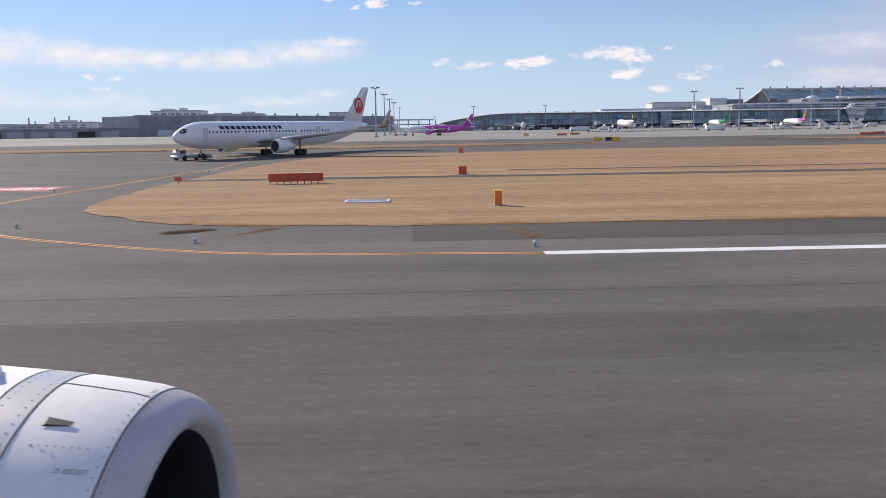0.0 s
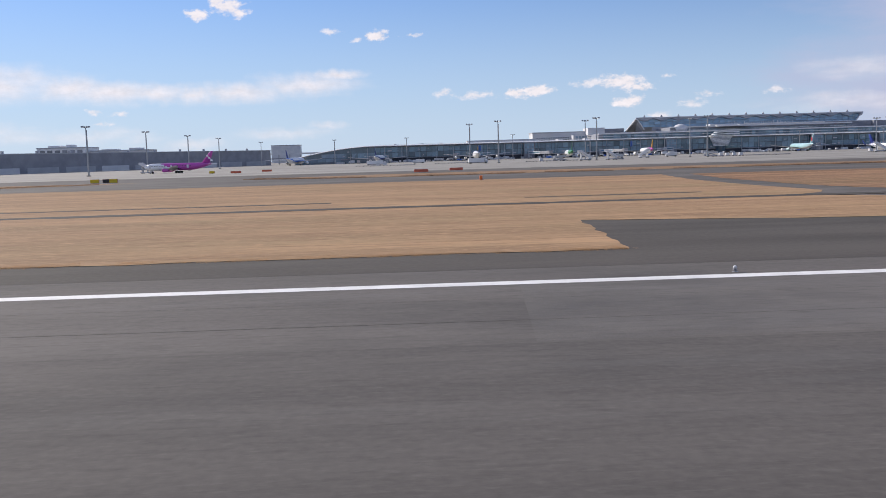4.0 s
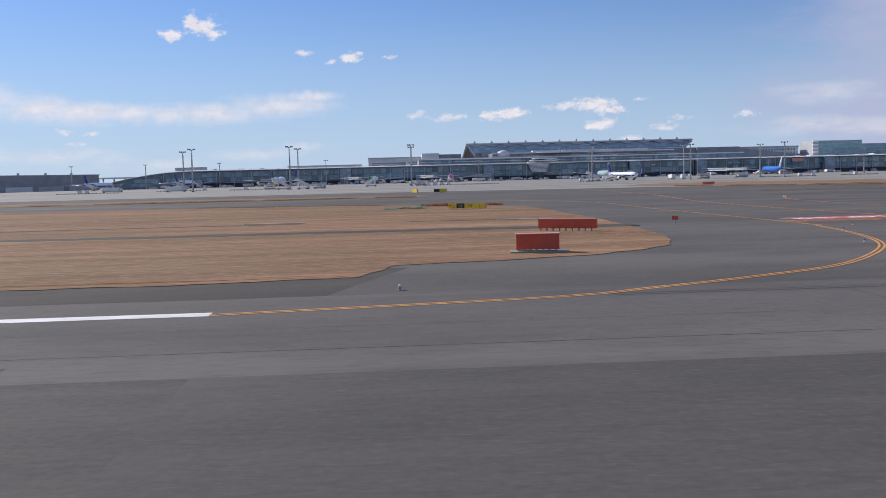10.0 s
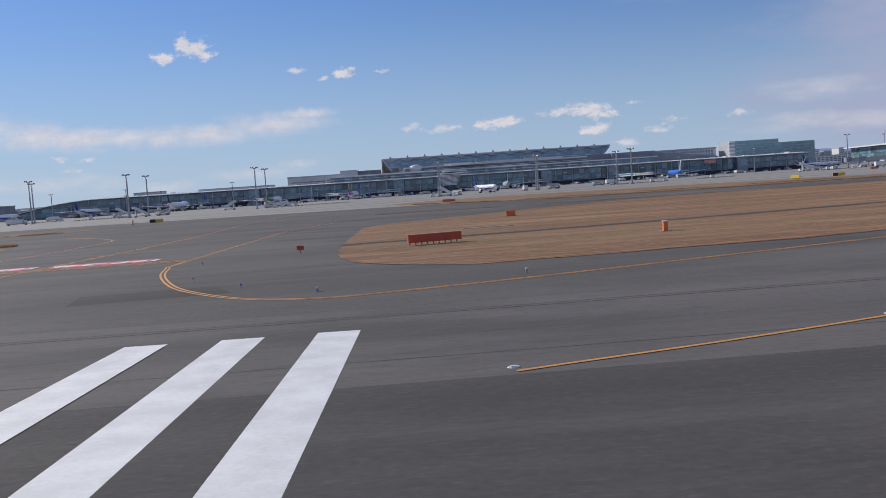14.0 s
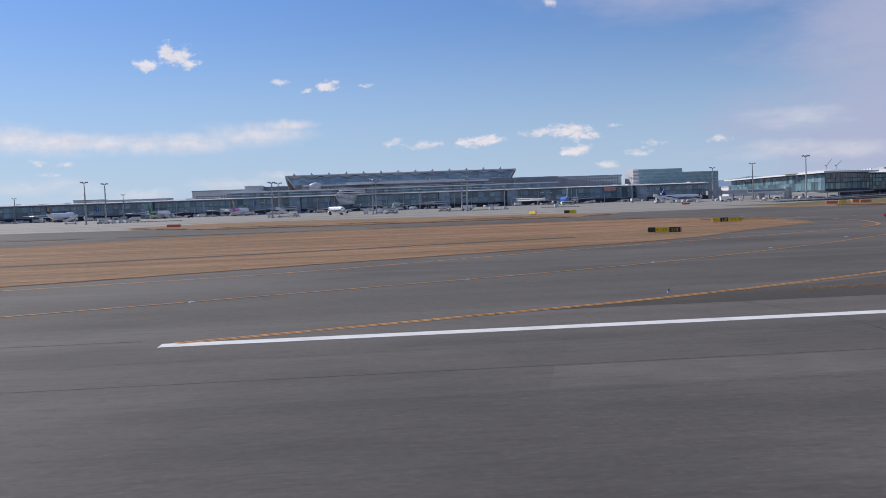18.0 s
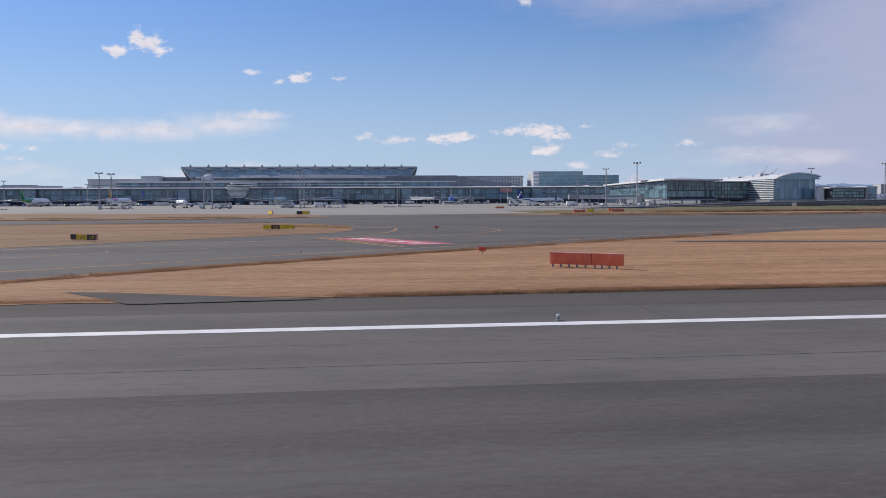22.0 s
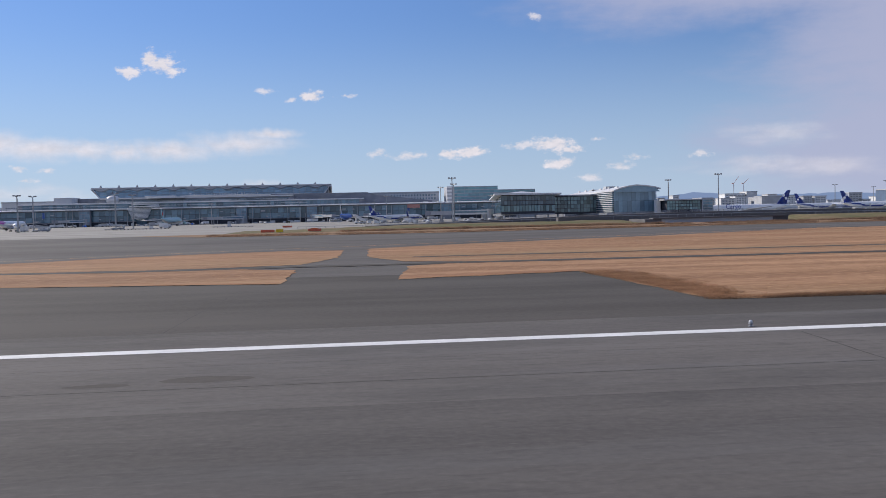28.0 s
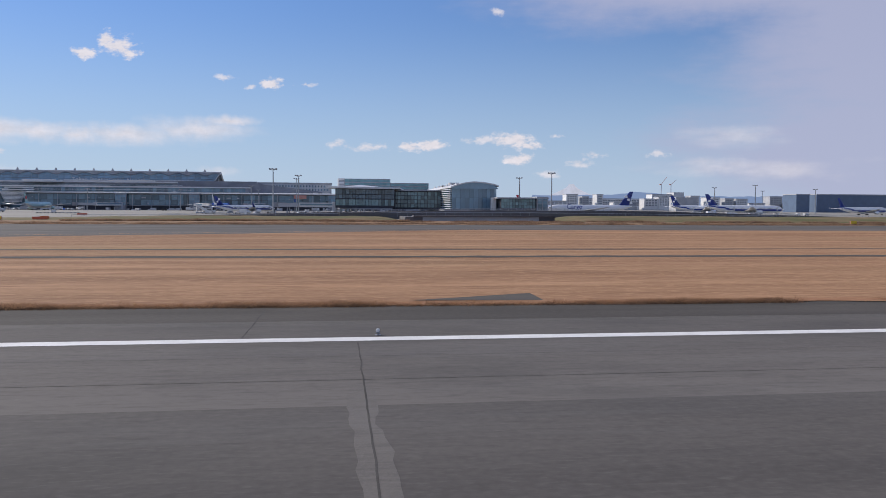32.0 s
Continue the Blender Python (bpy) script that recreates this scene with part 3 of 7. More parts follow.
def tufts(name, pts, count, material, label, size, band=None, near=None):
    """Loose blades, three to a tuft, over an outline; near: thinner with distance from the runway."""
    xs, ys = [p[0] for p in pts], [p[1] for p in pts]
    x, y = rng.uniform(min(xs), max(xs), count * 6), rng.uniform(min(ys), max(ys), count * 6)
    if near:
        y = min(ys) + (max(ys) - min(ys)) * rng.random(count * 6) ** near
    k = inside(pts, x, y)
    x, y = x[k][:count], y[k][:count]
    y = lie(y)
    base = dip(y)
    n = len(x)
    big = np.array([0.55 + 0.9 * max(0, noise.noise(Vector((a * 0.06, b * 0.25, 3)))) for a, b in zip(x, y)])
    v = np.zeros((n, 3, 3, 3))
    for j in range(3):
        a = rng.uniform(0, 2 * np.pi, n)
        s = size * big * rng.uniform(0.5, 1.3, n)
        w = s * rng.uniform(0.25, 0.5, n)
        out = s * rng.uniform(1.2, 3.0, n)
        ox, oy = rng.normal(0, 0.12, (2, n))
        ca, sa = np.cos(a), np.sin(a)
        v[:, j, 0] = np.stack([x + ox - ca * w, y + oy - sa * w, base + 0.032], 1)
        v[:, j, 1] = np.stack([x + ox + ca * w, y + oy + sa * w, base + 0.032], 1)
        v[:, j, 2] = np.stack([x + ox - sa * out, y + oy + ca * out, base + 0.034 + s * 0.4], 1)
    me = bpy.data.meshes.new(name)
    nt = n * 3
    me.vertices.add(nt * 3)
    me.vertices.foreach_set("co", v.reshape(-1).astype(np.float32))
    me.loops.add(nt * 3)
    me.loops.foreach_set("vertex_index", np.arange(nt * 3, dtype=np.int32))
    me.polygons.add(nt)
    me.polygons.foreach_set("loop_start", np.arange(0, nt * 3, 3, dtype=np.int32))
    me.update(calc_edges=True)
    me.materials.append(material)
    return tagged(new(name, me), label, "grass", kind="stuff")


# ---- painted markings ----
LIFT = [0]


def marking(name, rows, material, label, z=0.010):
    bm = bmesh.new()
    z += 0.0012 * (LIFT[0] % 14)
    LIFT[0] += 1
    for pts, width, *rest in rows:
        strip(bm, pts, width, z, *rest)
    return tagged(bm_object(name, bm, material), label, "marking", kind="structure")


marking("edge_line_south", [([(5.3, 35.9), (303.8, 35.8)], 0.95)], PAINT_WHITE, "white runway side stripe on grey asphalt")
marking("edge_line_north", [([(481, 35.9), (1300, 35.9)], 0.95)], PAINT_WHITE, "white runway side stripe on grey asphalt")
E0 = curve_through([(5.3, 35.9), (-5.4, 37.0), (-10.5, 38.9), (-15.1, 41.6), (-20.7, 45.6), (-26, 52), (-30, 62), (-31, 68.4), (-30, 91), (-29, 133), (-34, 170), (-60, 205)])
E1 = curve_through([(303.8, 35.6), (317.8, 37.6), (322.6, 39.6), (328.6, 42.6), (335.5, 47.2), (343.4, 57), (347.8, 67.1), (350.6, 77.5), (351.6, 85), (352.3, 136), (350, 160), (335, 190)])
EC = curve_through([(392, 170), (384.7, 140), (382.6, 85), (383.2, 75), (385.7, 65), (390, 54.4), (396.6, 46.6), (406, 47.5), (434, 57), (460, 66), (482, 73), (508, 88), (530, 99), (548, 107.5), (567, 119), (576, 133), (580.5, 149.7), (579, 163), (562, 178)])
EB = curve_through([(481.5, 36.3), (492.8, 40.3), (504.4, 44.6), (519.6, 52.2), (532.7, 60.2), (551, 73.6), (565, 85), (582, 96), (610, 114), (631, 128), (660, 145), (700, 160), (800, 205)])
marking("taxi_edge_line", [(E0, 0.16, 0.16), (E0, 0.16, -0.16)], PAINT_ORANGE, "double orange taxiway edge line")
marking("taxi_edge_line", [(E1, 0.16, 0.16), (E1, 0.16, -0.16)], PAINT_ORANGE, "double orange taxiway edge line")
marking("taxi_edge_line", [(EC, 0.16, 0.16), (EC, 0.16, -0.16)], PAINT_ORANGE, "double orange taxiway edge line")
marking("taxi_edge_line", [(EB, 0.16, 0.16), (EB, 0.16, -0.16)], PAINT_ORANGE, "double orange taxiway edge line")
C1 = curve_through([(340.4, 13.4), (343.9, 17.2), (347.7, 21.7), (350.3, 25.5), (354.7, 32.1), (358.5, 39), (361.6, 45.6), (365.2, 57), (366.6, 68), (367, 84), (368, 130), (370, 178), (374, 280), (378, 330)])
C2 = curve_through([(367.0, 78), (366.8, 62), (368.3, 48.6), (371.2, 39.5), (374.8, 32), (378.6, 25), (381.3, 20.9), (383.6, 18.3), (387.2, 15.0)])
CA = curve_through([(371, 15.2), (375.9, 16.3), (386.9, 19)])
CA2 = curve_through([(405.4, 24.6), (418.1, 28.6), (451.7, 41.5), (477, 52), (508.5, 66), (532, 81), (544, 90), (560, 102), (578.7, 118), (591, 129), (597, 139), (599.4, 147), (597, 160), (580, 174)])
for off in (-0.55, 0.55):
    marking("centre_dashes", [([q for q in C1 if 88 < q[1] < 150], 0.2, off, (2.0, 1.2))], PAINT_ORANGE, "dashed orange lines beside the taxiway centre line")
for c, w in ((C1, 0.22), (C2, 0.22), (CA, 0.22), (CA2, 0.2)):
    marking("taxi_centre_line", [(c, w)], PAINT_ORANGE, "orange taxiway lead-off line on dark asphalt")
marking("hold_line", [([(351.5, 84.6), (382.6, 84.0)], 0.3), ([(351.5, 85.3), (382.6, 84.7)], 0.3), ([(351.5, 86.0), (382.6, 85.4)], 0.3, 0, (1, 0.9)), ([(351.5, 86.7), (382.6, 86.1)], 0.3, 0, (1, 0.9))], PAINT_ORANGE, "orange holding position line across the taxiway")
for i in range(3):
    x = 392.9 + 3.6 * i
    marking("threshold_bar", [([(x - 1.45, 5), (x - 0.05, 34.3)], 1.62)], PAINT_WHITE, "broad white painted bar with worn edges")

# ---- buildings ----
def thing(name, label, category, group="", at=None):
    ob = new(name)
    ob.empty_display_size = 1
    if at is not None:
        ob.matrix_world = at
    return tagged(ob, label, category, group)


def words(name, text, size, m, material, parent, deep=0.01, align="CENTER", bold=0.0, spread=1.0):
    """Lettering as a mesh, lying in the xy plane of m."""
    cu = bpy.data.curves.new(name, "FONT")
    cu.body, cu.size, cu.extrude, cu.align_x, cu.offset = text, size, deep, align, bold
    cu.space_character = spread
    tmp = bpy.data.objects.new(name, cu)
    scene.collection.objects.link(tmp)
    me = bpy.data.meshes.new_from_object(tmp.evaluated_get(bpy.context.evaluated_depsgraph_get()))
    bpy.data.objects.remove(tmp)
    me.materials.clear()
    me.materials.append(material)
    ob = new(name, me)
    ob.parent = parent
    ob.matrix_local = m
    return ob


def prism(bm, pts, z0, z1):
    lo, hi = [bm.verts.new((x, y, z0)) for x, y in pts], [bm.verts.new((x, y, z1)) for x, y in pts]
    n = len(pts)
    for i in range(n):
        bm.faces.new((lo[i], lo[(i + 1) % n], hi[(i + 1) % n], hi[i]))
    bm.faces.new(hi)
    bm.faces.new(lo[::-1])


def shared(name, me, m, parent):
    ob = new(name, me)
    ob.parent = parent
    ob.matrix_local = m
    return ob


def pane_material(name, tint, vary=0.5):
    m = glass_mat(name, tint)
    nt = m.node_tree
    info = nt.nodes.new("ShaderNodeObjectInfo")
    rg = nt.nodes.new("ShaderNodeMapRange")
    rg.inputs["To Min"].default_value, rg.inputs["To Max"].default_value = 1 - vary, 1 + vary
    hsv = nt.nodes.new("ShaderNodeHueSaturation")
    p = nt.nodes["Principled BSDF"]
    src = p.inputs["Base Color"].links[0].from_socket
    nt.links.new(info.outputs["Random"], rg.inputs["Value"])
    nt.links.new(rg.outputs[0], hsv.inputs["Value"])
    nt.links.new(src, hsv.inputs["Color"])
    nt.links.new(hsv.outputs[0], p.inputs["Base Color"])
    return m


PANE = pane_material("curtain_wall_pane", (0.17, 0.285, 0.355), 0.45)
PANE_PALE = pane_material("pale_curtain_pane", (0.23, 0.37, 0.47), 0.25)
PANE_HALL = pane_material("hall_glass", (0.31, 0.50, 0.66), 0.2)
PANE_GREEN = pane_material("green_office_glass", (0.22, 0.44, 0.48), 0.15)
PANE_DARK = pane_material("dark_curtain_pane", (0.12, 0.185, 0.235), 0.4)
PANE_HAZE = pane_material("far_window_pane", (0.26, 0.28, 0.32), 0.35)
PANE_LINK = pane_material("dark_green_pane", (0.19, 0.31, 0.32), 0.5)


def panes(parent, x0, x1, y, z0, z1, nx, nz, material, gap=0.25, name="window_pane", tilt=0.0, gz=None):
    """A wall of separate panes facing the airfield, sharing one mesh."""
    w, hh = (x1 - x0) / nx, (z1 - z0) / nz
    gz = gap if gz is None else gz
    bm = boxes((gap / 2, -0.06, gz / 2, w - gap / 2, 0.06, hh - gz / 2))
    me = bpy.data.meshes.new(name)
    bm.to_mesh(me)
    bm.free()
    me.materials.append(material)
    for i in range(nx):
        for k in range(nz):
            a = rng.normal(0, 0.25)
            shared(name, me, pose(x0 + i * w, y + tilt * k, z0 + k * hh, a, 0, rng.normal(0, 0.25)), parent)


# terminal pier
PY = 950
pier = thing("terminal_pier", "long glass-fronted airport terminal pier with a pale roof edge", "terminal building")


def pier_roof(x):
    return 17.4 if x > 105 else 17.4 - 11.5 * ((105 - x) / 85) ** 1.8


bm = bmesh.new()
xs = [20 + 5 * i for i in range(18)] + [110 + 50 * i for i in range(16)]
rows = []
for x in xs:
    z = pier_roof(x)
    rows.append([bm.verts.new((x, yy, zz)) for yy, zz in ((PY - 3.5, z - 0.5), (PY - 3.5, z - 0.1), (PY + 12, z + 0.9), (PY + 60, z + 0.2), (PY + 60, z - 0.9))])
for a, b in zip(rows, rows[1:]):
    for k in range(5):
        bm.faces.new((a[k], b[k], b[(k + 1) % 5], a[(k + 1) % 5]))
part("roof", bm, GREY_LT, pier, "pale grey metal roof")
bm = bmesh.new()
for i in range(520):
    x = 30 + i * 1.6
    z = pier_roof(x)
    box(bm, x, PY - 3.7, z - 0.15, x + 1.0, PY - 2.4, z + 0.2)
tagged(part("roof_louvre", bm, WHITE, pier, "white louvre blocks along the roof edge"), kind="stuff")
bm = bmesh.new()
box(bm, 24, PY + 1, 0, 862, PY + 59, 4.4)
box(bm, 60, PY + 0.8, 4.4, 98, PY + 59, 12.4)
box(bm, 98, PY + 0.8, 4.4, 862, PY + 59, 16.3)
part("wall", bm, DARK_BAY, pier, "dark recessed ground floor and core")
part("fascia", boxes((70, PY - 0.6, 4.4, 862, PY + 1, 5.0), (100, PY - 1.0, 15.9, 862, PY + 0.6, 16.5)), GREY_DK, pier)
panes(pier, 70, 862, PY, 5.0, 10.4, 132, 1, PANE, 0.22, gz=0.3)
panes(pier, 106, 862, PY, 10.4, 15.9, 126, 1, PANE, 0.22, gz=0.3)
bm = bmesh.new()
for i in range(150):
    x = 72 + i * 5.26
    if rng.random() < 0.55:
        hh = rng.uniform(0.3, 1.6)
        box(bm, x, PY - 0.32, 6.0 + 5.4 * (i % 2) + rng.uniform(0, 2), x + rng.uniform(0.8, 4.6), PY - 0.12, 6.2 + 5.4 * (i % 2) + hh)
tagged(part("blind", bm, GREY, pier, "pale blinds and panels behind the glass"), kind="stuff")
bm = bmesh.new()
for x0 in range(110, 860, 50):
    tube(bm, (x0, PY - 2.6, 18.5), (x0 + 50, PY - 2.6, 18.5), 0.06, 0.06, 5)
    for k in range(12):
        tube(bm, (x0 + k * 4.2, PY - 2.6, 17.2), (x0 + k * 4.2, PY - 2.6, 18.5), 0.05, 0.05, 5)
tagged(part("roof_rail", bm, GREY_LT, pier, "thin pale rail along the roof edge"), kind="stuff")
bm = bmesh.new()
for i in range(46):
    x = 125 + i * 16 + rng.uniform(-6, 6)
    box(bm, x, PY + 14 + rng.uniform(0, 20), 17.6, x + rng.uniform(1.5, 7), PY + 36, 18.3 + rng.uniform(0.2, 1.5))
tagged(part("roof_unit", bm, GREY_LT, pier, "small plant boxes on the roof"), kind="stuff")
end = bmesh.new()
line = [(x, PY + 0.5, pier_roof(x) - 0.45) for x in range(22, 107, 4)]
end.faces.new([end.verts.new(c) for c in line + [(106, PY + 0.5, 0), (22, PY + 0.5, 0)]])
end.normal_update()
bmesh.ops.solidify(end, geom=end.faces[:], thickness=0.2)
part("end_glass", end, GLASS_SKY, pier, "glazed tapering end wall")
panes(pier, 30, 70, PY, 2.0, 6.0, 5, 1, PANE_PALE)
panes(pier, 50, 106, PY, 6.2, 10.4, 7, 1, PANE_PALE)
bm = bmesh.new()
for i in range(44):
    x = 80 + i * 18
    box(bm, x, PY - 1.3, 0, x + 0.4, PY - 0.9, 16.4)
tagged(part("mullion", bm, GREY, pier, "thin grey facade columns"), kind="stuff")
bm = bmesh.new()
for i in range(110):
    x = 60 + rng.uniform(0, 790)
    w, hh = rng.uniform(1.5, 6), rng.uniform(0.8, 3.2)
    box(bm, x, PY - rng.uniform(1, 8), 0, x + w, PY + 1, hh)
tagged(part("loading_bay_clutter", bm, GREY_LT, pier, "pale doors, lockers and kit along the ground floor"), kind="stuff")
for x in (262, 412, 568, 640, 780):
    tw = thing("stair_tower", "glazed stair tower projecting from the terminal pier", "stair tower", "pier stair towers")
    part("wall", boxes((x, PY - 7, 0, x + 11, PY - 1.7, 16.2)), GREY_DK, tw)
    part("cap", boxes((x - 0.6, PY - 7.6, 16.2, x + 11.6, PY - 1.7, 17.0)), GREY_DK, tw)
    panes(tw, x + 0.4, x + 10.6, PY - 7.1, 5.0, 15.6, 4, 4, PANE_PALE, 0.3)
for x in (215, 375, 745):
    bl = thing("terminal_banner", "tall blue and white gate sign panel on the facade", "sign", "gate signs")
    part("board", boxes((x, PY - 2.2, 9.5, x + 2.4, PY - 1.65, 15)), BLUE_SIGN if x % 2 else WHITE, bl)
    part("frame", boxes((x - 0.3, PY - 2.1, 8.2, x, PY - 1.65, 15.3), (x + 2.4, PY - 2.1, 9.2, x + 2.7, PY - 1.65, 15.3)), GREY, bl)

# terraces on the pier
ter = thing("terminal_terrace", "stepped terminal upper floors with glass bands and pale parapets", "terminal building")
part("wall", boxes((345, 966, 17, 700, 1030, 24), (425, 975, 24, 625, 1031, 29), (560, 990, 24, 705, 1031, 31)), GREY_DK, ter)
for one in ((345, 965, 17.6, 700, 966.5, 18.6), (345, 964.5, 23.2, 700, 966.5, 24.4), (425, 973.5, 28.2, 625, 975.5, 29.6)):
    part("parapet", boxes(one), GREY_LT, ter, "pale parapet band")
panes(ter, 350, 695, 965.4, 18.7, 23.1, 92, 1, PANE, 0.25, gz=0.3)
for one in ((345, 963.8, 20.7, 640, 964.9, 21.0), (420, 972.6, 25.6, 630, 973.4, 25.9), (350, 962.5, 24.4, 560, 963.0, 24.7), (510, 984.0, 31.0, 640, 984.6, 31.3)):
    part("ledge", boxes(one), WHITE, ter, "thin white ledge line")
panes(ter, 430, 620, 974.4, 24.6, 27.0, 26, 1, PANE_DARK, 0.3)
part("plant_room", boxes((505, 985, 29, 600, 1000, 31), (470, 978, 29, 500, 992, 31.2)), GREY_LT, ter)
# sloping grey roof right of the hall
bm = bmesh.new()
v = [bm.verts.new(c) for c in ((655, 985, 14), (775, 985, 14), (775, 1018, 14), (655, 1018, 14), (655, 985, 30.7), (690, 985, 30.7), (775, 985, 20.5), (775, 1018, 20.5), (690, 1018, 30.7), (655, 1018, 30.7))]
for f in ((0, 1, 6, 5, 4), (4, 5, 8, 9), (5, 6, 7, 8), (1, 2, 7, 6), (3, 9, 8, 7, 2), (0, 4, 9, 3)):
    bm.faces.new([v[i] for i in f])
tagged(part("sloping_roof_wing", bm, GREY_DK), "grey metal-clad wing with a sloping roof beside the hall", "building")

# fan of curved slatted decks
fan = thing("curved_viewing_deck", "slatted pale half-drum of curved decks on the terminal front", "viewing deck")


def half_disc(cx, cy, rx, ry, z, th, full=False):
    bm = bmesh.new()
    n = 24
    turn = 2 * math.pi if full else math.pi
    ring = [(cx + rx * math.cos(math.pi + turn * i / n), cy + ry * math.sin(math.pi + turn * i / n)) for i in range(n if full else n + 1)]
    prism(bm, ring, z, z + th)
    return bm


for k in range(9):
    part("slat", half_disc(471, 947, 8 + 0.55 * k, 6 + 0.4 * k, 7.6 + 1.25 * k, 0.9), WHITE, fan)
for cx, rx, z, th in ((476, 15.0, 19.2, 1.0), (477, 13.5, 21.4, 0.9)):
    part("deck", half_disc(cx, 947, rx, 12, z, th), WHITE, fan)
part("disc", half_disc(493, 972, 19, 9, 28.2, 1.5, True), GREY_LT, fan, "oval pale disc roof")
bm = bmesh.new()
tube(bm, (472, 951, 0), (472, 951, 22.5), 5, 7, 24)
part("core", bm, GLASS_SKY, fan, "dark glazed core")

# egg-shaped dome
dome = thing("egg_dome", "pale metal egg-shaped dome on a drum on the terminal roof", "dome")
bm = bmesh.new()
bmesh.ops.create_uvsphere(bm, u_segments=20, v_segments=12, radius=1, matrix=Matrix.LocRotScale((437.5, 978, 27.2), None, (7.6, 7.6, 5.2)))
part("shell", bm, GREY_LT, dome, smooth=True)
bm = bmesh.new()
tube(bm, (437.5, 978, 17), (437.5, 978, 25), 5.6, 6.6, 20)
part("drum", bm, GREY, dome)

# hall with its great roof
hall = thing("terminal_hall", "glazed departure hall under a wide flat roof with wavy edge", "terminal building")
bm = bmesh.new()
n = 96
top, low, back, backl = [], [], [], []
for i in range(n + 1):
    x = 402 + 262 * i / n
    s = 0.5 - 0.5 * math.cos(2 * math.pi * (x - 402) / 19.6)
    top.append(bm.verts.new((x, 1029, 42.2)))
    low.append(bm.verts.new((x, 1029, 40.9 - 2.5 * s)))
    back.append(bm.verts.new((x, 1110, 22)))
    backl.append(bm.verts.new((x, 1110, 20)))
for i in range(n):
    bm.faces.new((low[i], low[i + 1], top[i + 1], top[i]))
    bm.faces.new((top[i], top[i + 1], back[i + 1], back[i]))
    bm.faces.new((backl[i], back[i], back[i + 1], backl[i + 1]))
    bm.faces.new((low[i + 1], low[i], backl[i], backl[i + 1]))
part("roof", bm, GREY, hall, "grey roof with a scalloped fascia")
for x in (402, 664):
    bm = bmesh.new()
    tube(bm, (x, 1029, 41.0), (x, 1110, 20.6), 1.1, 1.1, 8)
    part("raking_edge", bm, WHITE, hall, "pale raking roof edge")
part("roof_edge", boxes((401.5, 1028.4, 41.5, 664.5, 1029.2, 42.4)), GREY_LT, hall)
for i in range(13):
    bm = bmesh.new()
    x = 411.5 + 19.6 * i
    prism(bm, [(x - 1.7, 1030), (x + 1.7, 1030), (x + 0.2, 1033), (x - 0.2, 1033)], 42, 42.2)
    for v in bm.verts:
        if v.co.z > 42.1:
            v.co.x, v.co.z = x + (v.co.x - x) * 0.1, 45.0
    part("roof_finial", bm, GREY, hall)
bm = bmesh.new()
v = [bm.verts.new(c) for c in ((417, 1046, 17), (656, 1046, 17), (662, 1034, 40), (404, 1034, 40), (417, 1108, 17), (656, 1108, 17), (662, 1106, 20.4), (404, 1106, 20.4))]
for f in ((0, 1, 2, 3), (1, 5, 6, 2), (5, 4, 7, 6), (4, 0, 3, 7)):
    bm.faces.new([v[i] for i in f])
part("wall", bm, GREY, hall)
panes(hall, 410, 656, 1031.5, 31.0, 40, 36, 3, PANE_HALL, 0.22, tilt=0.2)
for x0, x1 in ((402.6, 411.5), (663.4, 654.5)):
    bm = bmesh.new()
    tube(bm, (x0, 1030, 41.2), (x1, 1031, 28.5), 0.7, 0.7, 6)
    part("end_frame", bm, GREY_LT, hall, "pale raking end frame of the glass front")
    bm = bmesh.new()
    a = 410.1 if x0 < 500 else 655.9
    bm.faces.new([bm.verts.new(c) for c in ((x0, 1031.3, 40.6), (a, 1031.3, 31.0), (a, 1031.3, 40.6))])
    bm.normal_update()
    bmesh.ops.solidify(bm, geom=bm.faces[:], thickness=0.12)
    part("corner_pane", bm, PANE_HALL, hall)
part("balcony", boxes((420, 1028.5, 27, 655, 1031, 30.9)), GREY, hall, "grey balcony carrying the airport's name")
words("name_sign", "Tokyo International Airport", 4.9, pose(545, 1028.2, 31.5, 90, 0, 0), WHITE, hall, 0.2, bold=0.06, spread=1.32)

# slab and terrace block behind the pier
slab = thing("cargo_office_block", "long pale grey office block with rows of windows behind the pier", "office building")
part("wall", boxes((289, 1077, 0, 366, 1110, 29.4), (334, 1055, 0, 392, 1076, 25), (352, 1060, 25, 372, 1090, 33)), GREY_LT, slab)
part("parapet", boxes((288.5, 1076.5, 28.6, 366.5, 1110, 29.8)), GREY, slab)
panes(slab, 293, 362, 1076.9, 19, 24, 24, 2, PANE_DARK, 1.2)
panes(slab, 336, 390, 1054.9, 16, 24, 14, 3, PANE_PALE, 1.0)
part("roof_plant", boxes((372, 1082, 0, 400, 1112, 32)), GREY_DK, slab)
low = thing("roof_plant_house", "low pale grey roof house on the terminal pier", "building")
part("wall", boxes((205, 975, 17, 283, 1000, 20.5)), GREY_LT, low)
part("parapet", boxes((204.5, 974.6, 20, 283.5, 1000, 20.8)), GREY, low)

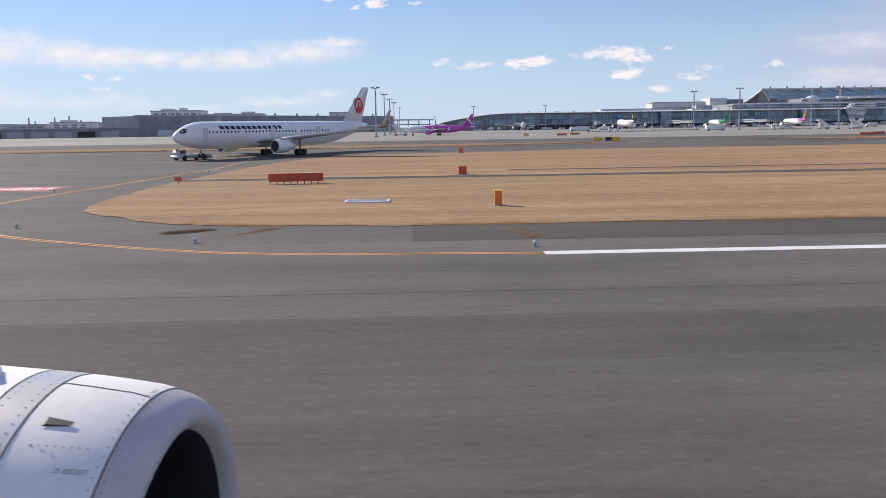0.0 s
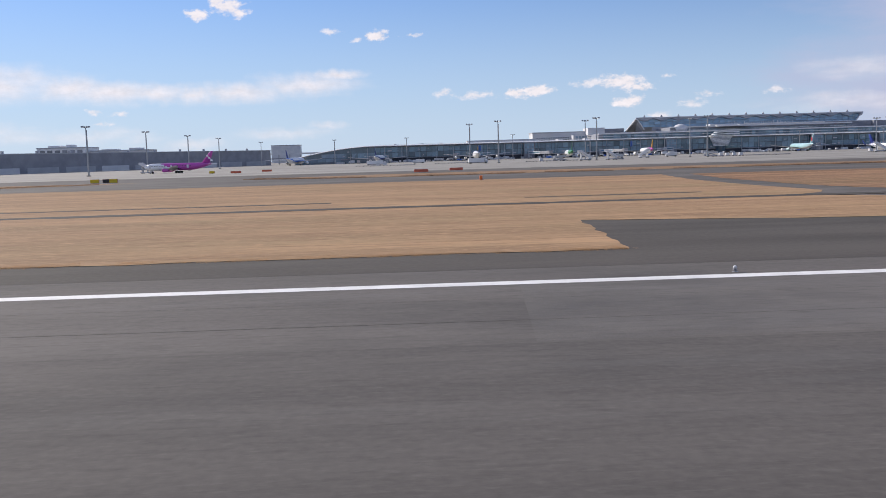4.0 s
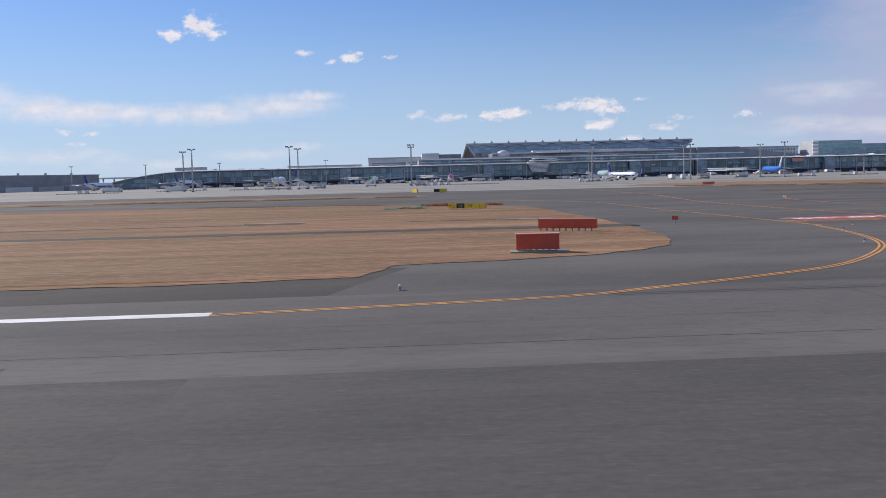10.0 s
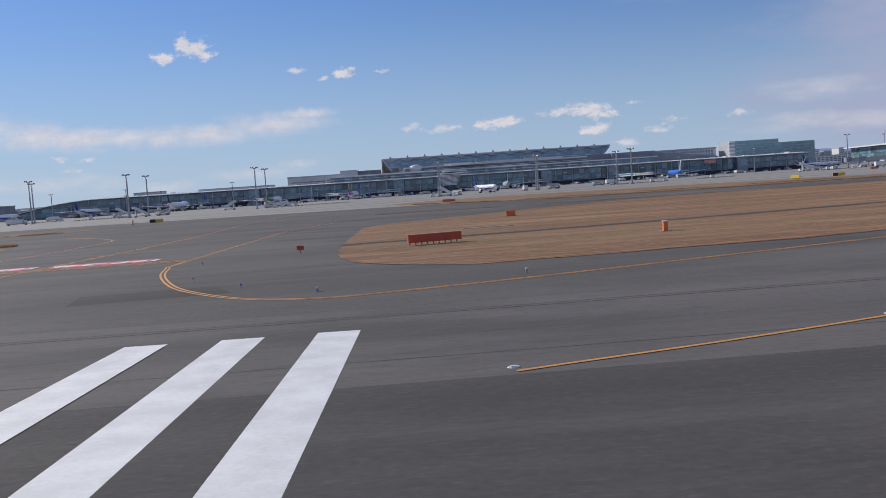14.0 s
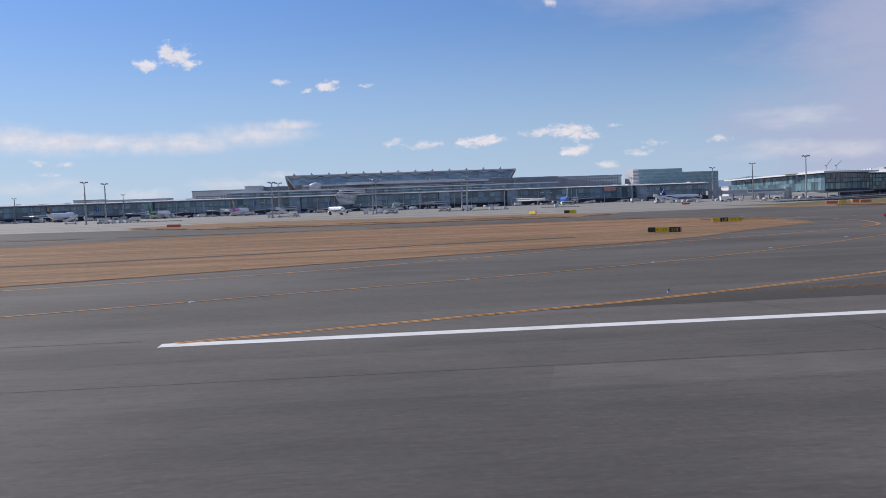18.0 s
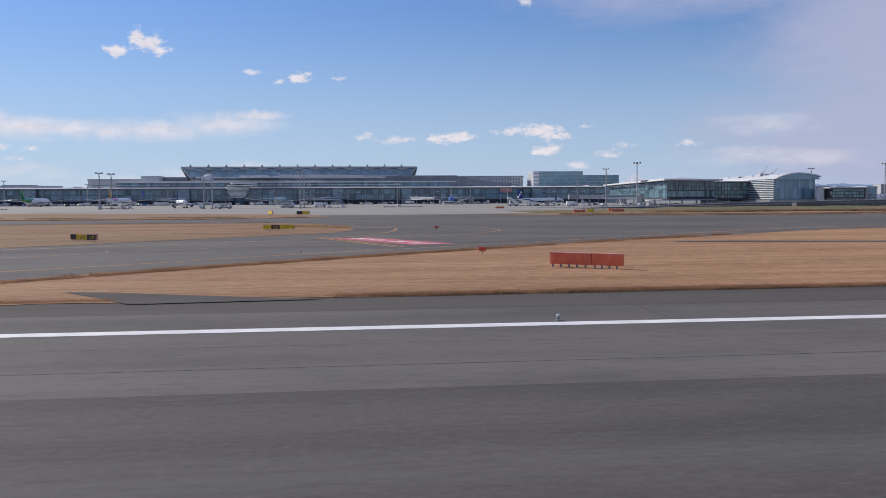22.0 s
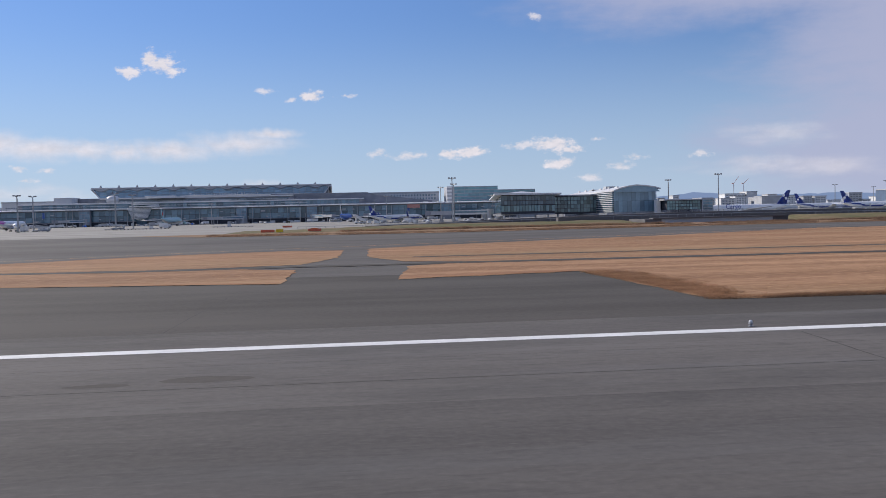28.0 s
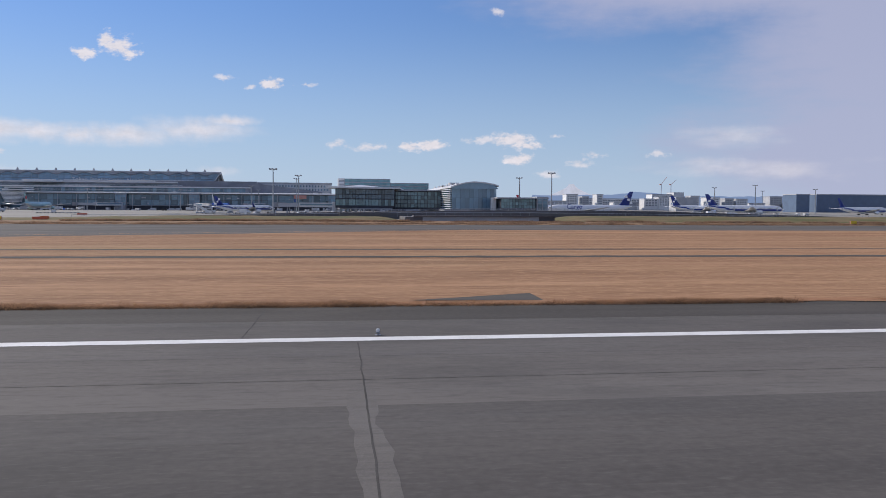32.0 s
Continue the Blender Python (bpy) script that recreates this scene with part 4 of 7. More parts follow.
hotel = thing("hotel_building", "long pale hotel block with small square windows", "hotel")
part("wall", boxes((674, 1020, 0, 786, 1050, 30.6)), GREY_LT, hotel)
part("parapet", boxes((673.5, 1019.4, 29.4, 786.5, 1050, 31.2)), GREY, hotel)
panes(hotel, 678, 783, 1019.9, 21.5, 29, 32, 2, PANE, 1.7)
office = thing("glass_office_building", "stepped office block with green glass bands", "office building")
part("wall", boxes((793, 997, 0, 850, 1030, 35.6), (850, 999, 0, 893, 1030, 31.4)), GREY, office)
panes(office, 800, 850, 996.8, 17, 35.2, 12, 5, PANE_GREEN, 0.2, gz=0.9)
panes(office, 850.5, 892.5, 998.8, 17, 31, 10, 4, PANE_GREEN, 0.2, gz=0.9)
part("corner_bay", boxes((792.6, 996.6, 18, 799, 998, 20), (792.6, 996.6, 22, 799, 998, 24), (792.6, 996.6, 26, 799, 998, 28), (792.6, 996.6, 30, 799, 998, 32), (792.6, 996.6, 34, 799, 998, 35.8)), WHITE, office)

# ---- north pier ----
def face_matrix(a, b):
    """Local x runs from a to b on the ground, local -y faces left of that way reversed."""
    d = Vector((b[0] - a[0], b[1] - a[1], 0))
    return pose(a[0], a[1], float(dip(a[1])), 0, 0, math.degrees(math.atan2(d.y, d.x))), d.length


def oriented_panes(parent, a, b, z0, z1, nx, nz, material, gap=0.25):
    m, ln = face_matrix(a, b)
    w, hh = ln / nx, (z1 - z0) / nz
    bm = boxes((gap / 2, -0.1, gap / 2, w - gap / 2, 0.02, hh - gap / 2))
    me = bpy.data.meshes.new("window_pane")
    bm.to_mesh(me)
    bm.free()
    me.materials.append(material)
    for i in range(nx):
        for k in range(nz):
            shared("window_pane", me, m @ pose(i * w, -0.03, z0 + k * hh, rng.normal(0, 0.3), 0, rng.normal(0, 0.3)), parent)


lounge = thing("pier_lounge", "dark glass lounge block on stilts under a thin pale roof", "terminal building")
bm = bmesh.new()
prism(bm, [(774, 536), (810, 549), (842, 760), (808, 760)], 4.2, 15.6)
part("wall", bm, DARK_BAY, lounge)
bm = bmesh.new()
prism(bm, [(768.5, 527), (813, 543), (844, 764), (803, 764)], 15.7, 16.7)
part("roof", bm, GREY_LT, lounge, "thin pale roof slab")
bm = bmesh.new()
v = [bm.verts.new(c) for c in ((776, 545, 16.7), (806, 552, 16.7), (806, 600, 16.7), (774, 600, 16.7), (790, 555, 18.3), (790, 590, 18.3))]
for f in ((0, 1, 4), (1, 2, 5, 4), (2, 3, 5), (3, 0, 4, 5)):
    bm.faces.new([v[i] for i in f])
part("roof_crown", bm, WHITE, lounge, "white tent-like roof crown")
oriented_panes(lounge, (774, 536), (810, 549), 5.6, 9.4, 18, 1, PANE_LINK, 0.2)
oriented_panes(lounge, (774, 536), (810, 549), 9.8, 12.2, 18, 1, PANE_DARK, 0.2)
oriented_panes(lounge, (774, 536), (810, 549), 12.4, 15.4, 18, 1, PANE_DARK, 0.2)
oriented_panes(lounge, (808, 760), (774, 536), 5.0, 15.3, 36, 2, PANE, 0.3)
part("soffit_band", boxes((777, 540, 3.4, 808, 600, 4.2)), GREY_DK, lounge)
for x, y in ((776, 538), (786, 542), (797, 546), (806, 550), (782, 580), (787, 615), (793, 655), (798, 690), (803, 725)):
    bm = bmesh.new()
    tube(bm, (x, y, 0), (x, y, 3.6), 0.6, 0.6, 8)
    part("stilt", bm, GREY, lounge)
link = thing("pier_link", "glazed pier link with green glass and dark frames", "terminal building")
part("wall", boxes((811, 566, 3.5, 842, 600, 15)), DARK_BAY, link)
part("roof", boxes((810.5, 564, 15, 842, 601, 15.7)), GREY, link)
part("stilt", boxes((816, 568, 0, 817, 569, 3.5), (828, 568, 0, 829, 569, 3.5), (838, 568, 0, 839, 569, 3.5)), GREY, link)
panes(link, 811.5, 841.5, 565.9, 4.5, 14.6, 14, 4, PANE_LINK, 0.3)
part("red_panel", boxes((745, 946.0, 12.5, 758, 946.6, 16.2)), RED_FADED, pier, "dull red panel")

ch = thing("curved_glass_hall", "tall glass pier head with a swept roof and louvred side", "terminal building")
bm = bmesh.new()
prof = [(842, 16.6), (846, 18.0), (851, 19.2), (856, 19.8), (862, 19.4), (868, 18.4), (871.2, 17.4)]
n = len(prof)
for y0, y1, lift in ((529.6, 640, 0.0),):
    a = [bm.verts.new((x, y0, z)) for x, z in prof]
    b = [bm.verts.new((x - 4, y1, z - 1.6)) for x, z in prof]
    c = [bm.verts.new((x, y0, z + 0.7)) for x, z in prof]
    d = [bm.verts.new((x - 4, y1, z - 0.9)) for x, z in prof]
    for i in range(n - 1):
        bm.faces.new((a[i], b[i], b[i + 1], a[i + 1]))
        bm.faces.new((c[i], c[i + 1], d[i + 1], d[i]))
        bm.faces.new((a[i], a[i + 1], c[i + 1], c[i]))
        bm.faces.new((b[i + 1], b[i], d[i], d[i + 1]))
    bm.faces.new((a[0], c[0], d[0], b[0]))
    bm.faces.new((a[-1], b[-1], d[-1], c[-1]))
part("roof", bm, GREY_LT, ch, "pale swept metal roof")
bm = bmesh.new()
arc = [(843, 533), (848, 531.4), (856, 530.8), (864, 531.4), (869, 533.5), (871, 537), (871, 545)]
prism(bm, arc + [(871, 636), (839, 636)], 3, 16.4)
part("wall", bm, GLASS_SKY, ch)
for (x0, y0), (x1, y1) in zip(arc, arc[1:]):
    oriented_panes(ch, (x0, y0), (x1, y1), 4, 17.2, max(1, round(math.hypot(x1 - x0, y1 - y0) / 2.7)), 2, PANE_PALE, 0.16)
bm = bmesh.new()
face = [(x, 530.4, z + 0.1) for x, z in prof[:-1]] + [(871, 530.4, 16), (842.6, 530.4, 16)]
bm.faces.new([bm.verts.new(c) for c in face])
bm.normal_update()
bmesh.ops.solidify(bm, geom=bm.faces[:], thickness=0.3)
part("gable_glass", bm, PANE_PALE, ch)
for k in range(11):
    m, ln = face_matrix((840, 636), (843, 534))
    part("louvre", boxes((0, -0.9, 4 + k * 1.15, ln, -0.1, 4.42 + k * 1.15)), WHITE, ch).matrix_local = m
part("plinth", boxes((838, 531, 0, 872, 637, 3.6)), GREY_DK, ch)
for i in range(16):
    part("roof_unit", boxes((846 + 1.3 * (i % 3), 536 + 6 * i, 17.0, 846.8 + 1.3 * (i % 3), 538 + 6 * i, 19.7 - 0.03 * i)), GREY_LT, ch)
part("roof_light", boxes((846, 560, 18.6, 852, 566, 20.4), (846, 590, 18, 850, 600, 19.2)), GREY, ch)
lw = thing("low_pier_corridor", "low glazed pier corridor ending in a stair tower", "terminal building")
part("wall", boxes((868.4, 512, 3.4, 896, 526, 10.2)), DARK_BAY, lw)
part("stair_tower", boxes((889.6, 510.8, 0, 896.4, 526, 11.4)), GREY, lw, "grey stair tower")
part("roof", boxes((866, 510.5, 10.2, 897, 527, 10.9)), GREY, lw)
panes(lw, 868.6, 889, 511.9, 4.6, 10, 12, 3, PANE_LINK, 0.25)
panes(lw, 890, 896, 510.7, 3.6, 10.8, 2, 4, PANE, 0.35)
part("plinth", boxes((871.6, 513, 0, 896, 526, 3.4)), GREY_DK, lw)
part("lift_shaft", boxes((864.6, 519, 0, 867.2, 523, 10.8)), WHITE, lw, "white lift shaft")

# airside road on a bank with a rail, and its underpass
road = thing("airside_road", "raised airside road on a bank with a long guard rail", "road")
bm = bmesh.new()
v = [(690, 430, 0.2), (760, 420, 2.2), (840, 420, 3.6), (930, 430, 3.6), (1000, 445, 2.0), (1080, 460, 0.2)]
for (x0, y0, z0), (x1, y1, z1) in zip(v, v[1:]):
    q = [bm.verts.new(c) for c in ((x0, y0, 0), (x1, y1, 0), (x1, y1, z1), (x0, y0, z0), (x0, y0 + 12, z0), (x1, y1 + 12, z1), (x1, y1 + 12, 0), (x0, y0 + 12, 0))]
    for f in ((0, 1, 2, 3), (3, 2, 5, 4), (4, 5, 6, 7)):
        bm.faces.new([q[i] for i in f])
part("bank", bm, ROAD_WALL, road, "dark grey retaining wall")
for (x0, y0, z0), (x1, y1, z1) in zip(v, v[1:]):
    k = int((x1 - x0) / 4)
    for i in range(k):
        t = i / k
        bm = boxes((-0.07, -0.07, 0, 0.07, 0.07, 1.0))
        part("rail_post", bm, STEEL, road).matrix_local = pose(x0 + (x1 - x0) * t, y0 + (y1 - y0) * t, z0 + (z1 - z0) * t)
    for hh in (0.5, 0.95):
        bm = bmesh.new()
        tube(bm, (x0, y0, z0 + hh), (x1, y1, z1 + hh), 0.07, 0.07, 6)
        part("rail", bm, GREY, road)
under = thing("underpass_wall", "long pale concrete retaining wall of an underpass", "wall")
part("wall", boxes((798.4, 326, 0, 842, 329, 1.5)), GREY, under)
part("coping", boxes((795, 325.4, 1.5, 848, 330, 2.0)), ROAD_WALL, under, "dark grey coping")
part("wing_wall", boxes((842, 325.8, 0, 848, 345, 1.5)), ROAD_WALL, under)
part("wing_wall", boxes((792, 325.8, 0, 798.4, 345, 1.5)), ROAD_WALL, under)
part("back_wall", boxes((770, 372, 0, 880, 376, 2.6)), ROAD_WALL, under)
rail = thing("guard_rail", "long pale steel guard rail on posts along the airside road", "guard rail")
for x0, y0, z0, x1, y1, z1 in ((660, 395, 0.2, 720, 388, 0.5), (720, 388, 0.5, 794, 372, 1.9), (794, 372, 2.0, 850, 372, 2.2), (850, 372, 2.2, 980, 384, 1.2)):
    bm = bmesh.new()
    tube(bm, (x0, y0, z0 + 0.75), (x1, y1, z1 + 0.75), 0.09, 0.09, 6)
    part("rail", bm, GREY, rail)
    for k in range(int((x1 - x0) / 4)):
        t = k * 4 / (x1 - x0)
        part("post", boxes((-0.07, -0.07, -1.0, 0.07, 0.07, 0.75)), GREY_DK, rail).matrix_local = pose(x0 + (x1 - x0) * t, y0 + (y1 - y0) * t, z0 + (z1 - z0) * t)

# ---- hangars and works on the south side ----
hg = thing("hangar", "long windowless dark grey airport hangar", "hangar")
bm = bmesh.new()
prism(bm, [(-222, 751), (-20, 1060), (-60, 1090), (-262, 781)], 0, 17)
part("wall", bm, GREY_DK, hg)
bm = bmesh.new()
prism(bm, [(-222.6, 750), (-19, 1060), (-24, 1063), (-227, 753)], 17, 17.8)
part("parapet", bm, GREY, hg)
for i in range(9):
    t0, t1 = 0.05 + i * 0.105, 0.05 + i * 0.105 + 0.085
    a, b = (-222 + 202 * t0, 751 + 309 * t0), (-222 + 202 * t1, 751 + 309 * t1)
    m, ln = face_matrix(a, b)
    part("door", boxes((0, -0.3, 0, ln, -0.05, 5.2)), GREY if i % 3 else GREY_LT, hg).matrix_local = m
for i in range(10):
    part("roof_vent", boxes((-1, -1, 17.8, 1, 1, 20)), GREY, hg).matrix_local = pose(-205 + 18 * i, 785 + 28 * i, 0)
hl = thing("low_hangar", "low grey maintenance hangar with ribbed walls", "hangar")
part("wall", boxes((-520, 751, 0, -222.5, 800, 7.4)), GREY_DK, hl)
for i in range(14):
    part("door", boxes((-500 + i * 19, 750.6, 0, -486 + i * 19, 750.95, 5)), GREY if i % 4 else BLACK_SIGN, hl)
part("roof", boxes((-521, 749.8, 7.4, -222.5, 800, 8.1)), GREY, hl)


def far_block(x0, y0, x1, y1, z, material, label, nx=6, nz=3, roof=None):
    t = thing("far_building", label, "building")
    part("wall", boxes((x0, y0, 0, x1, y1, z)), material, t)
    part("parapet", boxes((x0 - 0.6, y0 - 0.6, z - 0.8, x1 + 0.6, y1, z + 0.6)), GREY, t)
    if nx:
        panes(t, x0 + 2, x1 - 2, y0 - 0.2, z * 0.35, z - 2, nx, nz + 1, PANE_HAZE, (x1 - x0) / nx * 0.3, gz=z * 0.07)
    for a, b, c, d, hh in roof or ():
        part("roof_house", boxes((a, b, z, c, d, z + hh)), material, t)
    return t


far_block(-325, 1150, -265, 1200, 29, WHITE, "white plant building behind the hangar", 6, 2, ((-315, 1160, -300, 1180, 3), (-292, 1160, -286, 1180, 4)))
far_block(-262, 1160, -190, 1200, 24, GREY_LT, "pale grey plant building with roof tanks", 8, 2, ((-250, 1165, -230, 1180, 2), (-215, 1165, -200, 1180, 3)))
far_block(-430, 1100, -385, 1140, 16, WHITE, "low white works building", 4, 2, ((-420, 1105, -405, 1120, 3),))
far_block(-480, 1100, -436, 1140, 14, GREY, "grey works building with pipes", 4, 2)
far_block(-380, 1120, -335, 1150, 15, GREY_LT, "works building with many pipes", 5, 2)
far_block(-196, 2200, -128, 2240, 42, GREY_LT, "plain pale grey windowed tower slab far off", 0)
for i in range(9):
    st = thing("works_chimney", "slim dark works chimney on the skyline", "chimney", "works chimneys")
    bm = bmesh.new()
    x = -480 + i * 17 + rng.uniform(-5, 5)
    tube(bm, (x, 1150, 0), (x, 1150, rng.uniform(17, 26)), 1.2, 0.9, 8)
    part("stack", bm, GREY_DK, st)
wk = thing("elevated_walkway", "long elevated pipe bridge on thin legs", "bridge")
part("deck", boxes((-90, 1200, 13, 30, 1206, 15)), GREY_LT, wk)
for i in range(9):
    part("leg", boxes((-88 + i * 14, 1202, 0, -86.6 + i * 14, 1204, 13)), GREY, wk)
part("lower_deck", boxes((-60, 1196, 7, 40, 1199, 8.4)), GREY_DK, wk)

# ---- skyline to the north ----
far_block(1620, 2160, 1672, 2200, 40, WHITE, "white building under construction with a crane", 14, 4)
far_block(1675, 2155, 1702, 2200, 44.5, GREY_LT, "pale grey concrete lift core of a building site", 0)
far_block(1437, 2150, 1618, 2190, 28, WHITE, "long white logistics building", 26, 2)
far_block(1080, 1420, 1180, 1450, 16, GREY_LT, "pale low wide warehouse", 14, 2)
far_block(1511, 1300, 1533, 1340, 28, BLUE_CLAD, "dark blue windowless slab building", 0)
far_block(1557, 1320, 1760, 1360, 28.5, BLUE_CLAD, "wide dark slate office slab", 0)
far_block(1400, 1500, 1440, 1530, 24, GREY, "plain grey far office block", 0)
far_block(1700, 1250, 1800, 1290, 18, WHITE, "white airport office block", 12, 3)
for i in range(24):
    x = 1250 + i * 36 + rng.uniform(-8, 8)
    far_block(x, 1900, x + rng.uniform(14, 34), 1930, rng.uniform(16, 36), (GREY, GREY_LT, WHITE)[i % 3], "hazy distant city block", 4, 3)
for i in range(16):
    x = -900 + i * 45 + rng.uniform(-8, 8)
    far_block(x, 1600, x + rng.uniform(14, 40), 1630, rng.uniform(9, 20), (GREY, GREY_LT, GREY_DK)[i % 3], "hazy distant works block", 4, 2)
for x, top in ((1650, 84), (1676, 78)):
    cr = thing("tower_crane", "red and white tower crane over a building site", "crane", "tower cranes")
    bm = bmesh.new()
    tube(bm, (x, 2175, 38), (x, 2175, 66), 1.0, 1.0, 4)
    part("mast", bm, WHITE, cr)
    bm = bmesh.new()
    tube(bm, (x, 2175, 66), (x + 14, 2175, top), 0.6, 0.4, 4)
    part("jib", bm, RED_FADED, cr)
    part("counterweight", boxes((x - 5, 2174, 64.5, x, 2176, 66.5)), RED_FADED, cr)

# mountains on the horizon
bm = bmesh.new()
prev = None
for i in range(120):
    x = 1900 + i * 26
    z = 70 + 16 * math.exp(-((x - 2500) / 130) ** 2) + 9 * noise.noise(Vector((i * 0.13, 0, 7))) + 5 * noise.noise(Vector((i * 0.5, 3, 7))) - 0.2 * max(0, i - 60)
    cur = (bm.verts.new((x, 4450, -1)), bm.verts.new((x, 4450, max(20, z))), bm.verts.new((x, 4560, -1)))
    if prev:
        bm.faces.new((prev[0], cur[0], cur[1], prev[1]))
        bm.faces.new((prev[1], cur[1], cur[2], prev[2]))
    prev = cur
tagged(bm_object("backdrop_mountains", bm, MOUNTAIN), "hazy blue mountain range on the horizon", "mountains", kind="structure")
bm = bmesh.new()
n, k = 40, 8
rings = []
for j in range(k + 1):
    t = j / k
    r = 210 * (1 - t) ** 1.6 + 14
    rings.append([bm.verts.new((2161 + r * math.cos(2 * math.pi * i / n) * (1 + 0.06 * noise.noise(Vector((i * 0.7, j, 0)))), 4640 + 0.1 * r * math.sin(2 * math.pi * i / n), 40 + 90 * t)) for i in range(n)])
for a, b in zip(rings, rings[1:]):
    for i in range(n):
        bm.faces.new((a[i], a[(i + 1) % n], b[(i + 1) % n], b[i]))
bm.faces.new(rings[-1])
tagged(bm_object("backdrop_snow_peak", bm, SNOW), "snow-capped volcano cone faint on the horizon", "mountain", kind="structure")

# ---- aircraft ----
def rgb(name, c, rough=0.3):
    return mat(name, c, tuple(v * 0.86 for v in c), size=6, fine=0.4, rough=rough)


AC_WHITE = mat("aircraft_white", (0.90, 0.90, 0.90), (0.85, 0.86, 0.87), size=7, fine=0.5, rough=0.28)
AC_GREY = rgb("aircraft_grey", (0.50, 0.51, 0.53))
AC_DOOR = rgb("aircraft_door_grey", (0.74, 0.74, 0.75))
AC_BLUE = rgb("aircraft_dark_blue", (0.022, 0.05, 0.27))
AC_SKY = rgb("aircraft_mid_blue", (0.03, 0.17, 0.66))
AC_PALE = rgb("aircraft_pale_turquoise", (0.42, 0.64, 0.68))
AC_MAGENTA = rgb("aircraft_magenta", (0.60, 0.10, 0.46))
AC_GREEN = rgb("aircraft_green", (0.02, 0.26, 0.08))
AC_RED = rgb("aircraft_red", (0.60, 0.03, 0.05))
AC_GOLD = rgb("aircraft_gold", (0.75, 0.42, 0.05))
AC_NAVY = rgb("aircraft_navy_grey", (0.02, 0.022, 0.06))
AC_COCKPIT = glass_mat("cockpit_glass", (0.01, 0.012, 0.016))


def loft(bm, sections, mi=None):
    """Skin over closed sections of equal point count; mi(i, k): material of a face."""
    rings = [[bm.verts.new(c) for c in s] for s in sections]
    n = len(rings[0])
    for i, (a, b) in enumerate(zip(rings, rings[1:])):
        for k in range(n):
            f = bm.faces.new((a[k], a[(k + 1) % n], b[(k + 1) % n], b[k]))
            f.smooth = True
            if mi:
                f.material_index = mi(i, k)
    bm.faces.new(rings[0][::-1])
    bm.faces.new(rings[-1])


def wing_mesh(root, tip, c_root, c_tip, thick, side):
    """Tapered, swept aerofoil slab from root to tip leading edges; chord runs aft (-x)."""
    bm = bmesh.new()
    secs = []
    for t in (0.0, 0.35, 1.0):
        p = Vector(root).lerp(Vector(tip), t)
        c = c_root + (c_tip - c_root) * (t if t != 0.35 else 0.48)
        th = thick * (1 - 0.7 * t)
        secs.append([(p.x - c * u, p.y, p.z + th * w) for u, w in ((0, 0), (0.12, 0.55), (0.4, 0.6), (1, 0.05), (0.55, -0.35), (0.12, -0.4))])
    if side < 0:
        secs = [s[::-1] for s in secs]
    loft(bm, secs)
    return bm


def gear(parent, x, y, r, pairs, height, name):
    leg = bmesh.new()
    tube(leg, (x, y, r), (x, y, height), 0.16, 0.2, 8)
    tube(leg, (x, y, r + 0.3), (x + 0.9, y, height), 0.07, 0.07, 6)
    leg = part(name, leg, AC_GREY, parent)
    for dx in pairs:
        for dy in (-0.42, 0.42):
            w = bmesh.new()
            tube(w, (x + dx, y + dy - 0.2, r), (x + dx, y + dy + 0.2, r), r, r, 16)
            part("wheel", w, BLACK, leg)


